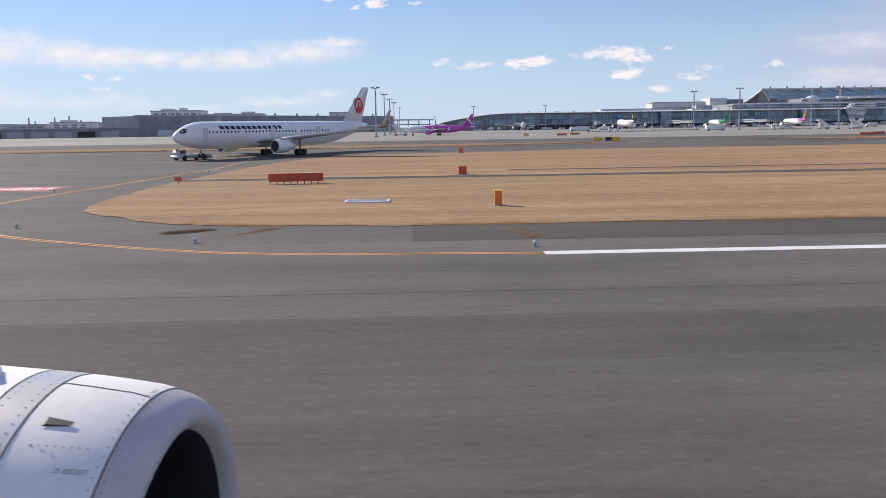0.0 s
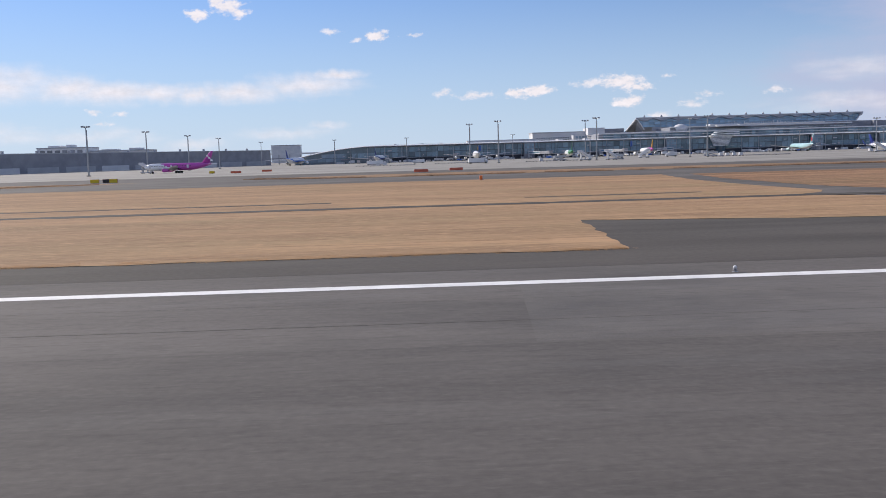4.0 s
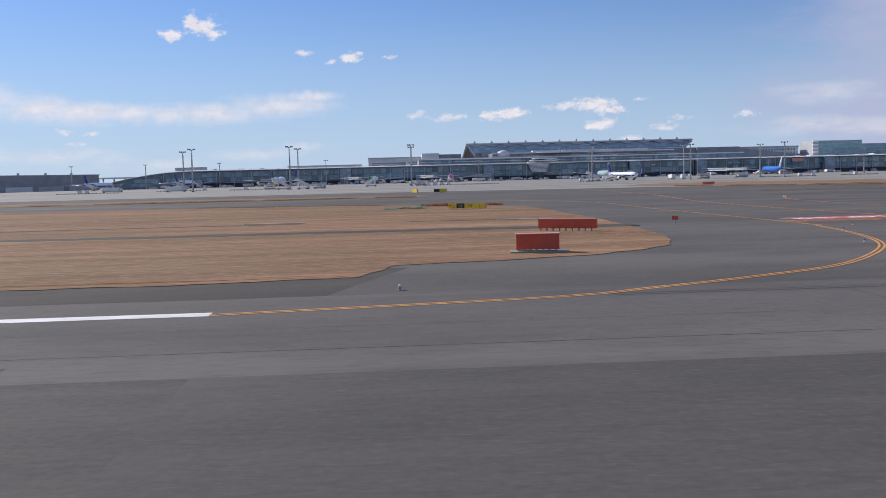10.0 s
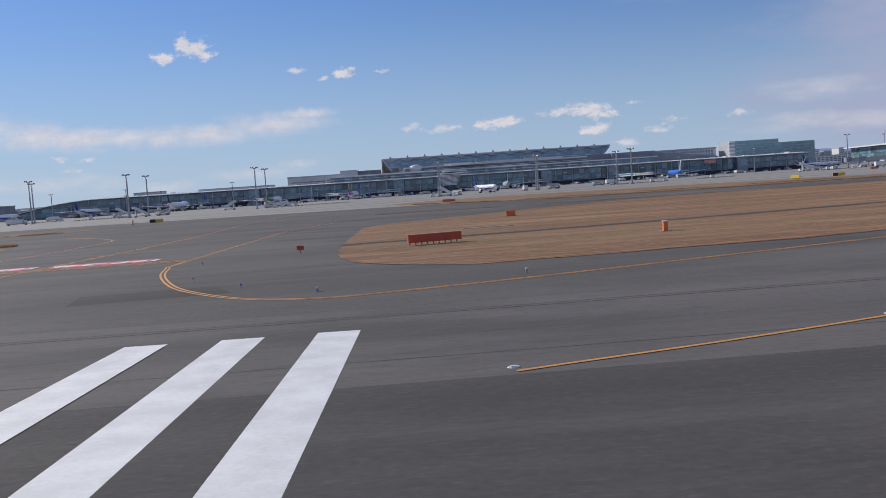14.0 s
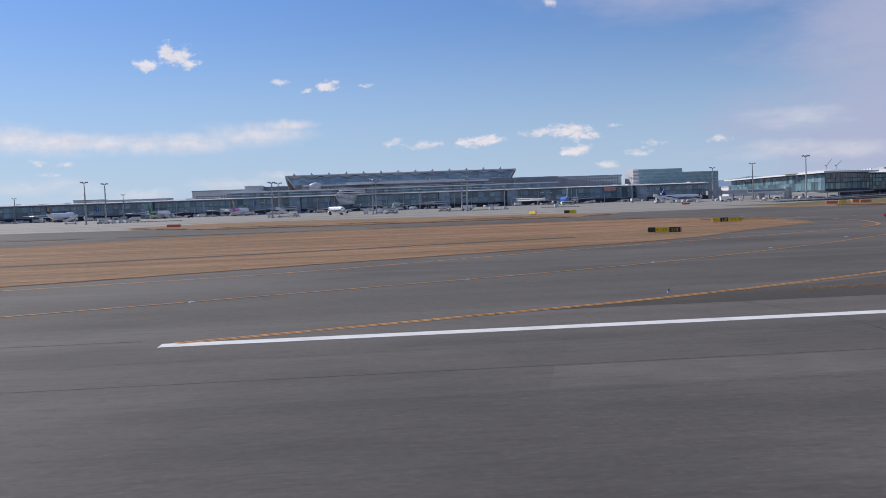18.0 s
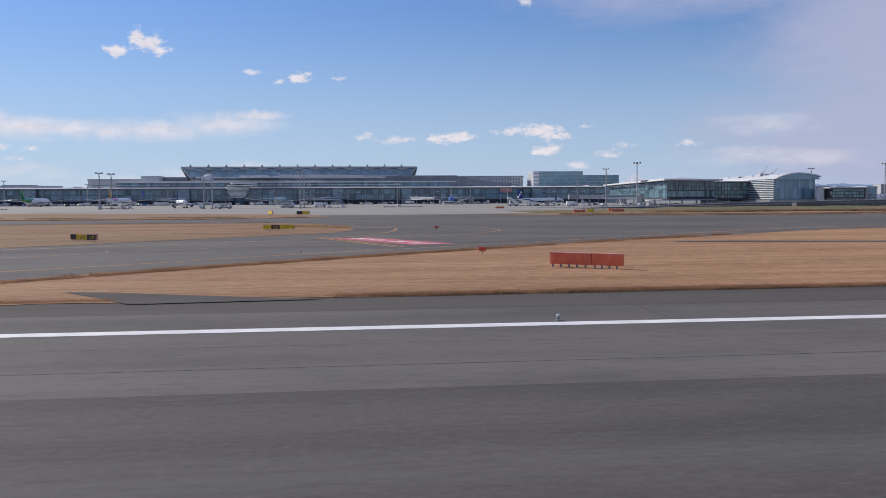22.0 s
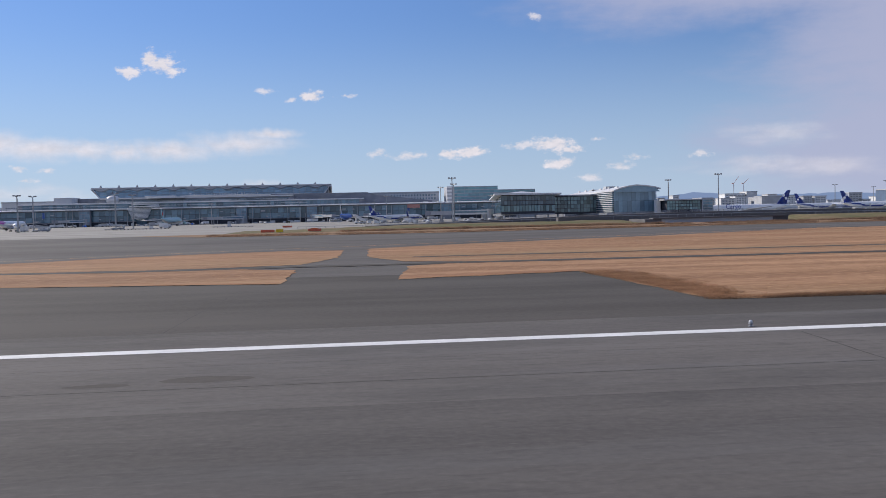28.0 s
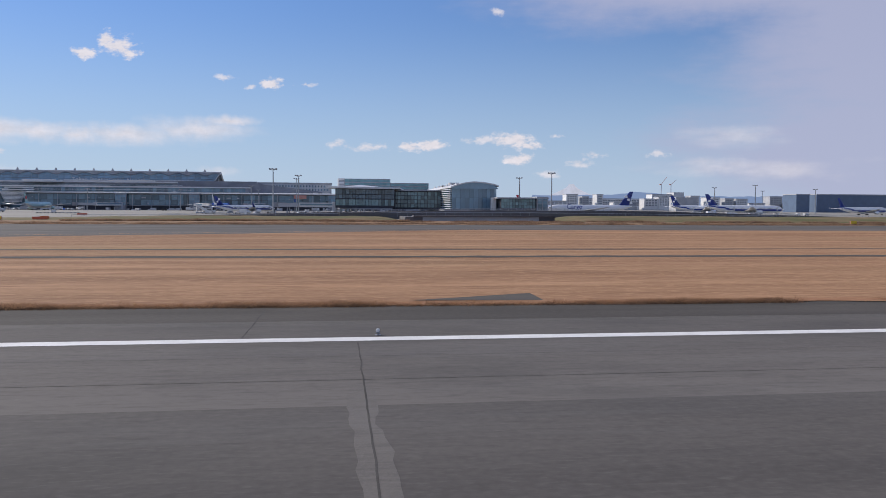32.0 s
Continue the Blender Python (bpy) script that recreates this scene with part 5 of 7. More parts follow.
def aircraft(label, at, heading, L, span, D, body=AC_WHITE, belly=None, tail=AC_BLUE, engine=AC_WHITE, stripe=None, split=None, winglet=None, marks=(), tail_h=None, engines=2, deck=0.0, detail=True, tail_mark=None, sit=0.0):
    """A jet on its wheels. Local +x is the nose; origin on the ground amidships. stripe: material of a side band;
    split: (share of the length from the nose, material) of a painted rear body."""
    ac = thing("airliner", label, "aircraft", "", pose(at[0], at[1], float(dip(at[1])), 0, 0, heading))
    R = D / 2
    cz = R + 0.28 * D + 0.35 - sit
    mats = [body, belly or body, stripe or body, split[1] if split else body]
    n = 24
    prof = [(0, 0.03, -0.10), (0.006, 0.20, -0.10), (0.018, 0.40, -0.08), (0.038, 0.62, -0.05), (0.062, 0.82, -0.03), (0.09, 0.95, -0.01), (0.125, 1, 0), (0.30, 1, 0), (0.48, 1, 0), (0.64, 1, 0), (0.72, 0.96, 0.04), (0.80, 0.82, 0.17), (0.88, 0.60, 0.36), (0.95, 0.36, 0.54), (0.99, 0.17, 0.64), (1, 0.06, 0.66)]
    fine = []
    for (u0, r0, o0), (u1, r1, o1) in zip(prof, prof[1:]):
        k = 4 if u1 - u0 > 0.08 else 1
        fine += [(u0 + (u1 - u0) * j / k, r0 + (r1 - r0) * j / k, o0 + (o1 - o0) * j / k) for j in range(k)]
    fine.append(prof[-1])
    secs = []
    for u, r, o in fine:
        hump = deck * max(0, min(1, (0.32 - u) / 0.08)) * min(1, r)
        secs.append([(L * (0.5 - u), R * r * math.sin(2 * math.pi * k / n), cz + R * o + R * r * math.cos(2 * math.pi * k / n) * (1 + (hump if math.cos(2 * math.pi * k / n) > 0 else 0))) for k in range(n)])

    def paint(i, k):
        u = fine[i][0]
        c = math.cos(2 * math.pi * (k + 0.5) / n)
        if split and u > split[0] - 0.12 * c:
            return 3
        if stripe and -0.42 < c - max(0, u - 0.62) * 2.4 < 0.05 and u > 0.03:
            return 2
        if belly and c < -0.45:
            return 1
        return 0

    bm = bmesh.new()
    loft(bm, secs, paint)
    fus = part("fuselage", bm, mats, ac)
    wx, wz = L * 0.17, cz - R * 0.55
    hs, sweep = span / 2, 0.50
    for s in (1, -1):
        tipx, tipz = wx - hs * sweep, wz + hs * 0.10
        wing = part("wing", wing_mesh((wx, s * R * 0.7, wz), (tipx, s * hs, tipz), L * 0.20, L * 0.045, D * 0.16, s), AC_GREY, ac, smooth=True)
        if winglet:
            part("winglet", wing_mesh((tipx, s * hs, tipz), (tipx - 2.2, s * (hs + 0.9), tipz + 3.4), L * 0.045, 0.7, 0.14, s), winglet, wing)
        for j in range(2 if engines == 4 else 1):
            ey, ex = s * (hs * (0.33 if j == 0 else 0.62)), wx - hs * (0.33 if j == 0 else 0.62) * sweep + 2.4
            ez, er = wz + hs * (0.02 if j == 0 else 0.05) - D * 0.26, D * 0.25 if engines == 2 else D * 0.2
            bm = bmesh.new()
            sec = lambda x, r: [(x, ey + r * math.sin(2 * math.pi * k / 16), ez + r * math.cos(2 * math.pi * k / 16)) for k in range(16)]
            loft(bm, [sec(ex + er * a, er * b) for a, b in ((1.2, 0.82), (1.45, 0.88), (1.5, 0.93), (1.3, 1.0), (0.2, 1.03), (-1.2, 0.86), (-1.8, 0.62), (-2.6, 0.3))][::-1])
            nac = part("engine", bm, engine, ac)
            bm = bmesh.new()
            tube(bm, (ex + er * 1.42, ey, ez), (ex + er * 1.46, ey, ez), er * 0.8, er * 0.8, 16)
            part("fan", bm, BLACK, nac)
            part("pylon", boxes((ex - er * 2.2, ey - 0.15, ez + er * 0.6, ex + er * 0.6, ey + 0.15, wz + hs * 0.03)), AC_GREY, ac)
        st = wing_mesh((-L * 0.405, s * R * 0.25, cz + R * 0.45), (-L * 0.405 - hs * 0.24, s * hs * 0.36, cz + R * 0.62), L * 0.085, L * 0.035, D * 0.07, s)
        part("stabiliser", st, AC_WHITE, ac)
    th = tail_h or D * 2.85
    bm = bmesh.new()
    secs = []
    x0, x1 = -L * 0.335, -L * 0.466
    for z, x, c, w in ((cz + R * 0.72, x0, L * 0.125, 0.30), (th - 0.3, x1, L * 0.046, 0.16), (th, x1 - 0.3, L * 0.038, 0.08)):
        secs.append([(x, 0, z), (x - c * 0.3, w, z), (x - c, 0.02, z), (x - c, -0.02, z), (x - c * 0.3, -w, z)])
    loft(bm, secs)
    fin = part("tail_fin", bm, tail, ac)
    if tail_mark:
        shape, tm = tail_mark
        for s in (1, -1):
            bm = bmesh.new()
            zc, xc = cz + R * 0.72 + (th - cz - R * 0.72) * 0.5, (x0 + x1) / 2 - L * 0.042
            if shape == "disc":
                bmesh.ops.create_circle(bm, cap_ends=True, segments=24, radius=L * 0.027, matrix=pose(xc, s * 0.30, zc, 90, 0, 0))
            elif shape == "ring":
                r0, r1 = L * 0.022, L * 0.033
                a = [(math.sin(2 * math.pi * k / 32), math.cos(2 * math.pi * k / 32)) for k in range(33)]
                for (u0, w0), (u1, w1), in zip(a, a[1:]):
                    q0, q1 = (r0, r0) if w0 > -0.45 else (r0 * 0.2, r0 * 0.2)
                    bm.faces.new([bm.verts.new((xc + r * u * 0.78, s * 0.30, zc + r * w)) for r, u, w in ((q0, u0, w0), (r1, u0, w0), (r1, u1, w1), (q1, u1, w1))])
                q = [(xc - 0.1, s * 0.30, zc - r0), (xc + 0.55, s * 0.30, zc - r0 * 0.2), (xc + 0.2, s * 0.30, zc + r0 * 0.7), (xc - 0.35, s * 0.30, zc + r0 * 0.5), (xc + 0.15, s * 0.30, zc - r0 * 0.1)]
                bm.faces.new([bm.verts.new(c) for c in q])
            else:
                k = L * 0.036
                for j in range(3):
                    q = [(xc + k * (0.9 - 0.8 * j), s * 0.28, zc + k * (1.0 - 0.95 * j)), (xc + k * (0.1 - 0.8 * j), s * 0.28, zc + k * (1.1 - 0.95 * j)), (xc + k * (-0.1 - 0.8 * j), s * 0.28, zc + k * (0.35 - 0.95 * j)), (xc + k * (0.7 - 0.8 * j), s * 0.28, zc + k * (0.25 - 0.95 * j))]
                    bm.faces.new([bm.verts.new(c) for c in q])
            part("tail_emblem", bm, tm, fin)
    bm = bmesh.new()
    for s in (1, -1):
        a = []
        for u, ang in ((0.020, 30), (0.020, 58), (0.036, 66), (0.044, 40), (0.036, 24)):
            r, o = np.interp(u, [f[0] for f in fine], [f[1] for f in fine]), np.interp(u, [f[0] for f in fine], [f[2] for f in fine])
            a.append((L * (0.5 - u) + 0.03, s * R * r * 1.02 * math.sin(radians(ang)), cz + R * o + R * r * 1.02 * math.cos(radians(ang)) * (1 + deck * 0.8)))
        bm.faces.new([bm.verts.new(c) for c in a])
    part("cockpit_window", bm, AC_COCKPIT, fus)
    if detail:
        bm = bmesh.new()
        step = 0.9
        for s in (1, -1):
            for i in range(int(L * 0.62 / step)):
                x = L * 0.38 - i * step
                if i % 17 == 9:
                    continue
                z = cz + R * 0.22
                y = s * (math.sqrt(R * R - (R * 0.22) ** 2) + 0.02)
                bm.faces.new([bm.verts.new(c) for c in ((x, y, z - 0.2), (x + 0.34, y, z - 0.2), (x + 0.34, y, z + 0.22), (x, y, z + 0.22))])
        tagged(part("cabin_window", bm, AC_COCKPIT, fus, "row of small dark cabin windows"), kind="stuff")
        for s in (1, -1):
            for u in (0.11, 0.42, 0.66):
                y = s * (R * 0.985 + 0.03)
                x = L * (0.5 - u)
                part("cabin_door", boxes((x, y - 0.03, cz - R * 0.35, x + 1.05, y + 0.03, cz + R * 0.55)), AC_DOOR, fus)
    for x0m, x1m, z0m, z1m, mm in marks:
        for s in (1, -1):
            bm = bmesh.new()
            nb = max(1, int((x1m - x0m) / 1.3))
            for i in range(nb):
                xa = x0m + (x1m - x0m) * i / nb
                xb = xa + (x1m - x0m) / nb * 0.74
                q = []
                for x, z in ((xa, z0m), (xb, z0m), (xb + 0.25, z1m), (xa + 0.25, z1m)):
                    zz = z * R
                    q.append((x, s * (math.sqrt(max(0.01, R * R - zz * zz)) + 0.04), cz + zz))
                bm.faces.new([bm.verts.new(c) for c in q])
            part("lettering_bars", bm, mm, fus, "plain bars in place of airline lettering")
    gear(ac, L * 0.385, 0, 0.5, (0,), cz - R * 0.7, "nose_gear")
    for s in (1, -1):
        gear(ac, -L * 0.005, s * D * 0.95, 0.58, (-0.65, 0.65), wz + 0.4, "main_gear")
    return ac


def hd(dx, dy):
    return math.degrees(math.atan2(dy, dx))


aircraft("white twin-jet airliner with a red emblem on its fin being towed", (-26.7, 188.3), hd(-0.606, -0.795), 54.9, 47.6, 5.2, tail=AC_WHITE, winglet=AC_GREY, sit=0.15, tail_h=14.4, tail_mark=("ring", AC_RED), marks=((2, 18.5, 0.42, 0.66, AC_NAVY),))
aircraft("white and magenta airliner parked on the apron", (15.6, 506), 180, 37.6, 34.1, 4.0, tail=AC_MAGENTA, engine=AC_MAGENTA, split=(0.34, AC_MAGENTA), tail_h=11.5, tail_mark=("bars", AC_WHITE))
NOSE_IN = (
    ("white airliner with a blue tail nosed in to the terminal", (28, 906), 80, 56.7, 60, 5.8, dict(tail=AC_BLUE, stripe=AC_SKY)),
    ("white airliner with a blue tail and blue band at its gate", (112, 902), 84, 56.7, 60, 5.8, dict(tail=AC_BLUE, stripe=AC_BLUE)),
    ("large white four-engined airliner with a dark blue tail", (207, 868), 88, 70.7, 64.4, 6.3, dict(tail=AC_NAVY, engines=4, deck=0.25, tail_mark=("disc", AC_GOLD))),
    ("white airliner with a green tail and rear body", (296.6, 868), 85, 63, 60.3, 5.6, dict(tail=AC_GREEN, split=(0.7, AC_GREEN))),
    ("white airliner with a yellow, red and violet tail", (372, 868), 85, 63, 60.3, 5.6, dict(tail=AC_GOLD, split=(0.76, AC_MAGENTA))),
    ("pale turquoise airliner at its gate", (519, 857.5), 85, 63, 60.3, 5.6, dict(body=AC_PALE, belly=AC_GREY, tail=AC_PALE, engine=AC_PALE, tail_mark=("disc", AC_RED))),
    ("bright blue airliner with a light tail at its gate", (680, 847), 82, 63, 64, 5.6, dict(body=AC_SKY, tail=AC_WHITE, engine=AC_GREY)),
)
for label, at, head, L, span, D, kw in NOSE_IN:
    aircraft(label, at, head, L, span, D, tail_h=15.2, detail=False, **kw)
aircraft("white airliner with a blue band facing the runway on the apron", (470, 605), -73, 37.6, 35.8, 4.0, tail=AC_BLUE, stripe=AC_BLUE, winglet=AC_BLUE, tail_h=11.8)
aircraft("white narrow-body airliner with a dark blue tail and band", (716, 629), hd(0.87, 0.49), 44.5, 35.8, 4.0, tail=AC_BLUE, stripe=AC_BLUE, winglet=AC_BLUE, tail_h=11.6, tail_mark=("bars", AC_WHITE))
cargo = aircraft("white cargo jet with a dark blue tail", (931, 540), 180, 54.9, 47.6, 5.2, tail=AC_BLUE, tail_h=15.4, tail_mark=("bars", AC_WHITE), detail=False)
words("cargo_lettering", "Cargo", 4.0, pose(10.5, 2.68, 4.5, 90, 0, 180), AC_BLUE, cargo, 0.02)
aircraft("white wide-body airliner with a blue belly band on the north apron", (1102, 672), hd(57, -7), 62.8, 60, 5.8, tail=AC_BLUE, stripe=AC_BLUE, tail_h=16.5, tail_mark=("bars", AC_WHITE))
aircraft("white wide-body airliner with a blue fin behind another", (1110, 768), hd(57, -5), 56.7, 60, 5.8, tail=AC_BLUE, stripe=AC_BLUE, tail_h=16.5, tail_mark=("bars", AC_WHITE))
aircraft("white airliner far off on the north apron", (1250, 740), 8, 54, 50, 5.2, tail=AC_BLUE, stripe=AC_BLUE, tail_h=15, detail=False)
aircraft("white airliner with a red and blue tail behind the pier", (960, 745), 10, 56, 52, 5.6, tail=AC_RED, tail_h=15.6, detail=False)
aircraft("white airliner parked beyond the north apron", (1420, 800), 172, 54, 50, 5.2, tail=AC_BLUE, tail_h=15, detail=False)

# ---- light masts ----
def mast(name, label, height):
    t = thing(name, label, "light mast", "apron floodlight masts")
    bm = bmesh.new()
    tube(bm, (0, 0, 0), (0, 0, height - 0.8), 0.42, 0.22, 10)
    part("pole", bm, STEEL, t)
    part("base", boxes((-0.8, -0.8, 0, 0.8, 0.8, 0.5)), CONCRETE, t)
    bm = bmesh.new()
    tube(bm, (0, 0, height - 1.0), (0, 0, height - 0.7), 0.9, 0.9, 12)
    for k in range(4):
        a = k * math.pi / 2 + 0.4
        tube(bm, (0, 0, height - 0.8), (1.9 * math.cos(a), 1.9 * math.sin(a), height - 0.5), 0.1, 0.1, 6)
    part("head_frame", bm, STEEL, t)
    for k in range(6):
        a = k * math.pi / 3
        b = boxes((-0.35, -0.3, -0.3, 0.35, 0.3, 0.3))
        part("floodlight", b, GREY_DK, t).matrix_local = pose(1.9 * math.cos(a), 1.9 * math.sin(a), height - 0.35, 25, 0, math.degrees(a))
    part("ladder", boxes((0.36, -0.22, 0.6, 0.5, 0.22, height - 2)), STEEL, t)
    return t


MAST = mast("floodlight_mast", "tall grey steel apron floodlight mast", 25.2)
MAST.matrix_world = pose(254.2, 531.4, 0)
for x, y in ((255.2, 571), (196.7, 538), (182.3, 580), (325.4, 547), (326.5, 585), (739.3, 492), (752, 591.5), (896, 502.5), (898.3, 590.7), (-17.6, 460), (-16, 556), (-15, 654), (-13.7, 751), (-11.5, 945), (1130, 709), (1141, 808), (1261, 835), (1258, 935), (65, 938), (139.5, 938), (248.6, 928), (750.2, 657.2)):
    copy_thing(MAST, pose(x, y, 0, 0, 0, rng.uniform(0, 90)))
MAST2 = mast("floodlight_mast", "grey steel apron floodlight mast before the terminal", 21.4)
MAST2.matrix_world = pose(434.8, 541, 0)
for x, y in ((437, 560), (494.2, 537), (496.5, 556), (550.9, 569), (549.9, 531), (713.9, 741.7), (328, 925), (405, 925), (546, 925), (634, 925), (710, 925)):
    copy_thing(MAST2, pose(x, y, 0, 0, 0, rng.uniform(0, 90)))

# ---- apron vehicles ----
def wheels(parent, xs, w, r=0.45):
    for x in xs:
        for s in (-1, 1):
            bm = bmesh.new()
            tube(bm, (x, s * w - 0.14, r), (x, s * w + 0.14, r), r, r, 12)
            part("wheel", bm, BLACK, parent)


def van_body(x0, x1, w, z0, z1, slope=0.5):
    bm = bmesh.new()
    secs = [[(x, -w, z0), (x, w, z0), (x, w, z), (x, w * 0.9, z + 0.12), (x, -w * 0.9, z + 0.12), (x, -w, z)] for x, z in ((x0, z1), (x1 - slope, z1), (x1 - slope * 0.2, (z0 + z1) / 2), (x1, (z0 + z1) / 2 - 0.1))]
    loft(bm, secs)
    return bm


def truck(label, at, heading, color, length=8.0, cargo_h=3.3):
    t = thing("service_truck", label, "truck", "apron trucks", pose(*at, 0, 0, 0, heading))
    part("chassis", boxes((-length / 2, -1, 0.5, length / 2, 1, 0.85)), GREY_DK, t)
    part("cab", van_body(length / 2 - 2.1, length / 2, 1.15, 0.6, 2.5, 0.7), WHITE, t)
    part("cab_window", boxes((length / 2 - 0.62, -1.0, 1.6, length / 2 - 0.36, 1.0, 2.35)), AC_COCKPIT, t)
    part("cargo_box", boxes((-length / 2, -1.25, 0.9, length / 2 - 2.3, 1.25, cargo_h)), color, t)
    wheels(t, (-length / 2 + 1.3, length / 2 - 1.2), 1.0)
    return t


def car(label, at, heading, color):
    t = thing("service_van", label, "van", "apron vans", pose(*at, 0, 0, 0, heading))
    part("body", van_body(-2.3, 2.3, 0.85, 0.4, 1.75, 1.0), color, t)
    part("window_band", boxes((-1.9, -0.87, 1.15, 1.1, 0.87, 1.6)), AC_COCKPIT, t)
    wheels(t, (-1.5, 1.5), 0.75, 0.34)
    return t


def bus(at, heading):
    t = thing("apron_bus", "white airport bus with a dark window band", "bus", "", pose(*at, 0, 0, 0, heading))
    part("body", van_body(-5.5, 5.5, 1.3, 0.4, 3.0, 0.25), WHITE, t)
    for i in range(7):
        part("window", boxes((-5.1 + i * 1.45, -1.33, 1.5, -3.85 + i * 1.45, 1.33, 2.5)), AC_COCKPIT, t)
    wheels(t, (-3.4, 3.4), 1.15, 0.48)


def stairs(at, heading):
    t = thing("passenger_stairs", "white mobile passenger stairs on a truck", "boarding stairs", "boarding stairs", pose(*at, 0, 0, 0, heading))
    part("chassis", boxes((-4, -1.1, 0.5, 4, 1.1, 1.0)), GREY, t)
    bm = bmesh.new()
    prism_pts = ((-4, 1.0), (-3.2, 1.0), (3.6, 4.9), (4.6, 4.9), (4.6, 5.2), (3.4, 5.2))
    a, b = [bm.verts.new((x, -1, z)) for x, z in prism_pts], [bm.verts.new((x, 1, z)) for x, z in prism_pts]
    for i in range(6):
        bm.faces.new((a[i], a[(i + 1) % 6], b[(i + 1) % 6], b[i]))
    bm.faces.new(a[::-1])
    bm.faces.new(b)
    part("flight", bm, WHITE, t)
    for s in (-1.05, 1.05):
        bm = bmesh.new()
        v = [bm.verts.new(c) for c in ((-3.6, s, 1.2), (3.4, s, 5.1), (4.6, s, 5.1), (4.6, s, 6.3), (3.2, s, 6.3), (-3.8, s, 2.4))]
        bm.faces.new(v)
        bm.normal_update()
        bmesh.ops.solidify(bm, geom=bm.faces[:], thickness=0.06)
        part("side_panel", bm, GREY_LT, t)
    part("support", boxes((2.6, -0.8, 1.0, 3.0, 0.8, 4.6)), GREY, t)
    wheels(t, (-2.8, 2.8), 0.95)


def dolly_train(at, heading, n):
    t = thing("dolly_train", "row of flat baggage dollies on the apron", "baggage dollies", "", pose(*at, 0, 0, 0, heading))
    for i in range(n):
        d = part("dolly", boxes((i * 4.2, -0.9, 0.4, i * 4.2 + 3.4, 0.9, 0.62), (i * 4.2 + 3.4, -0.06, 0.42, i * 4.2 + 4.2, 0.06, 0.52)), GREY_DK, t)
        if rng.random() < 0.35:
            part("container", boxes((i * 4.2 + 0.3, -0.8, 0.62, i * 4.2 + 2.4, 0.8, 2.2)), GREY_LT, d)
        for x in (0.7, 2.7):
            for s in (-0.8, 0.8):
                bm = bmesh.new()
                tube(bm, (i * 4.2 + x, s - 0.08, 0.22), (i * 4.2 + x, s + 0.08, 0.22), 0.22, 0.22, 8)
                part("wheel", bm, BLACK, d)


def jet_bridge(x, y, tx, ty):
    """From the pier at (x, y) to an aircraft door at (tx, ty)."""
    t = thing("jet_bridge", "grey passenger boarding bridge on a wheeled leg", "boarding bridge", "boarding bridges")
    m, ln = face_matrix((x, y), (tx, ty))
    part("tunnel", boxes((0, -1.6, 4.4, ln * 0.6, 1.6, 7.4)), GREY_LT, t).matrix_local = m
    part("inner_tunnel", boxes((ln * 0.55, -1.35, 4.6, ln, 1.35, 7.1)), GREY, t).matrix_local = m
    part("cab", boxes((ln - 1, -2, 4.3, ln + 3, 2, 7.5)), GREY_DK, t).matrix_local = m
    part("drive_leg", boxes((ln * 0.8, -1.6, 0.6, ln * 0.8 + 0.6, -1.1, 4.6), (ln * 0.8, 1.1, 0.6, ln * 0.8 + 0.6, 1.6, 4.6), (ln * 0.8 - 0.6, -1.9, 0, ln * 0.8 + 1.2, 1.9, 0.7)), GREY_DK, t).matrix_local = m
    bm = bmesh.new()
    tube(bm, (0, 0, 0), (0, 0, 8), 2.4, 2.4, 12)
    part("rotunda", bm, GREY, t).matrix_local = m
    part("window_strip", boxes((1, -1.66, 5.6, ln * 0.58, -1.6, 6.8), (1, 1.6, 5.6, ln * 0.58, 1.66, 6.8)), PANE_PALE, t).matrix_local = m


for a in ((118, 944, 104, 925), (192, 944, 188, 905), (268, 944, 283, 905), (343, 944, 358, 902), (418, 944, 398, 915), (574, 944, 546, 880), (646, 944, 668, 880), (714, 944, 700, 890), (780, 640, 742, 640), (776, 590, 738, 612)):
    jet_bridge(*a)
bus((671.6, 800), 5)
for at, h in (((249, 540), 200), ((262, 527), 210), ((440, 560), 190), ((300, 600), 20), ((-6, 520), 160), ((690, 600), 200)):
    stairs(at, h)
TR = [((185, 546), 10, WHITE, 12), ((120, 640), 5, WHITE, 14), ((150, 700), 175, WHITE, 9), ((490, 560), 90, GREY_LT, 8), ((499, 565), 80, WHITE, 8), ((560, 620), 10, WHITE, 8), ((330, 640), 170, GREY_LT, 8), ((720, 560), 0, WHITE, 7), ((970, 470), 0, WHITE, 7), ((990, 470), 0, WHITE, 7), ((1040, 600), 10, WHITE, 8)]
for at, h, c, ln in TR:
    truck("white airport service truck on the apron", at, h, c, ln)
for i in range(46):
    car("small white airport service van", (rng.uniform(90, 780), rng.uniform(880, 936)), rng.uniform(0, 360), (WHITE, GREY_LT, WHITE, AC_SKY)[i % 4])
for i in range(16):
    car("small pale airport service van", (rng.uniform(690, 800), rng.uniform(520, 640)), rng.uniform(0, 360), (WHITE, GREY_LT)[i % 2])
for i in range(14):
    car("pale service van on the north apron", (rng.uniform(930, 1240), rng.uniform(600, 660)), rng.uniform(0, 360), (WHITE, GREY_LT)[i % 2])
for i in range(30):
    truck("white catering or cargo truck by the gates", (rng.uniform(80, 780), rng.uniform(900, 938)), rng.choice([0, 90, 180]), (WHITE, GREY_LT, GREY)[i % 3], rng.uniform(6, 9))
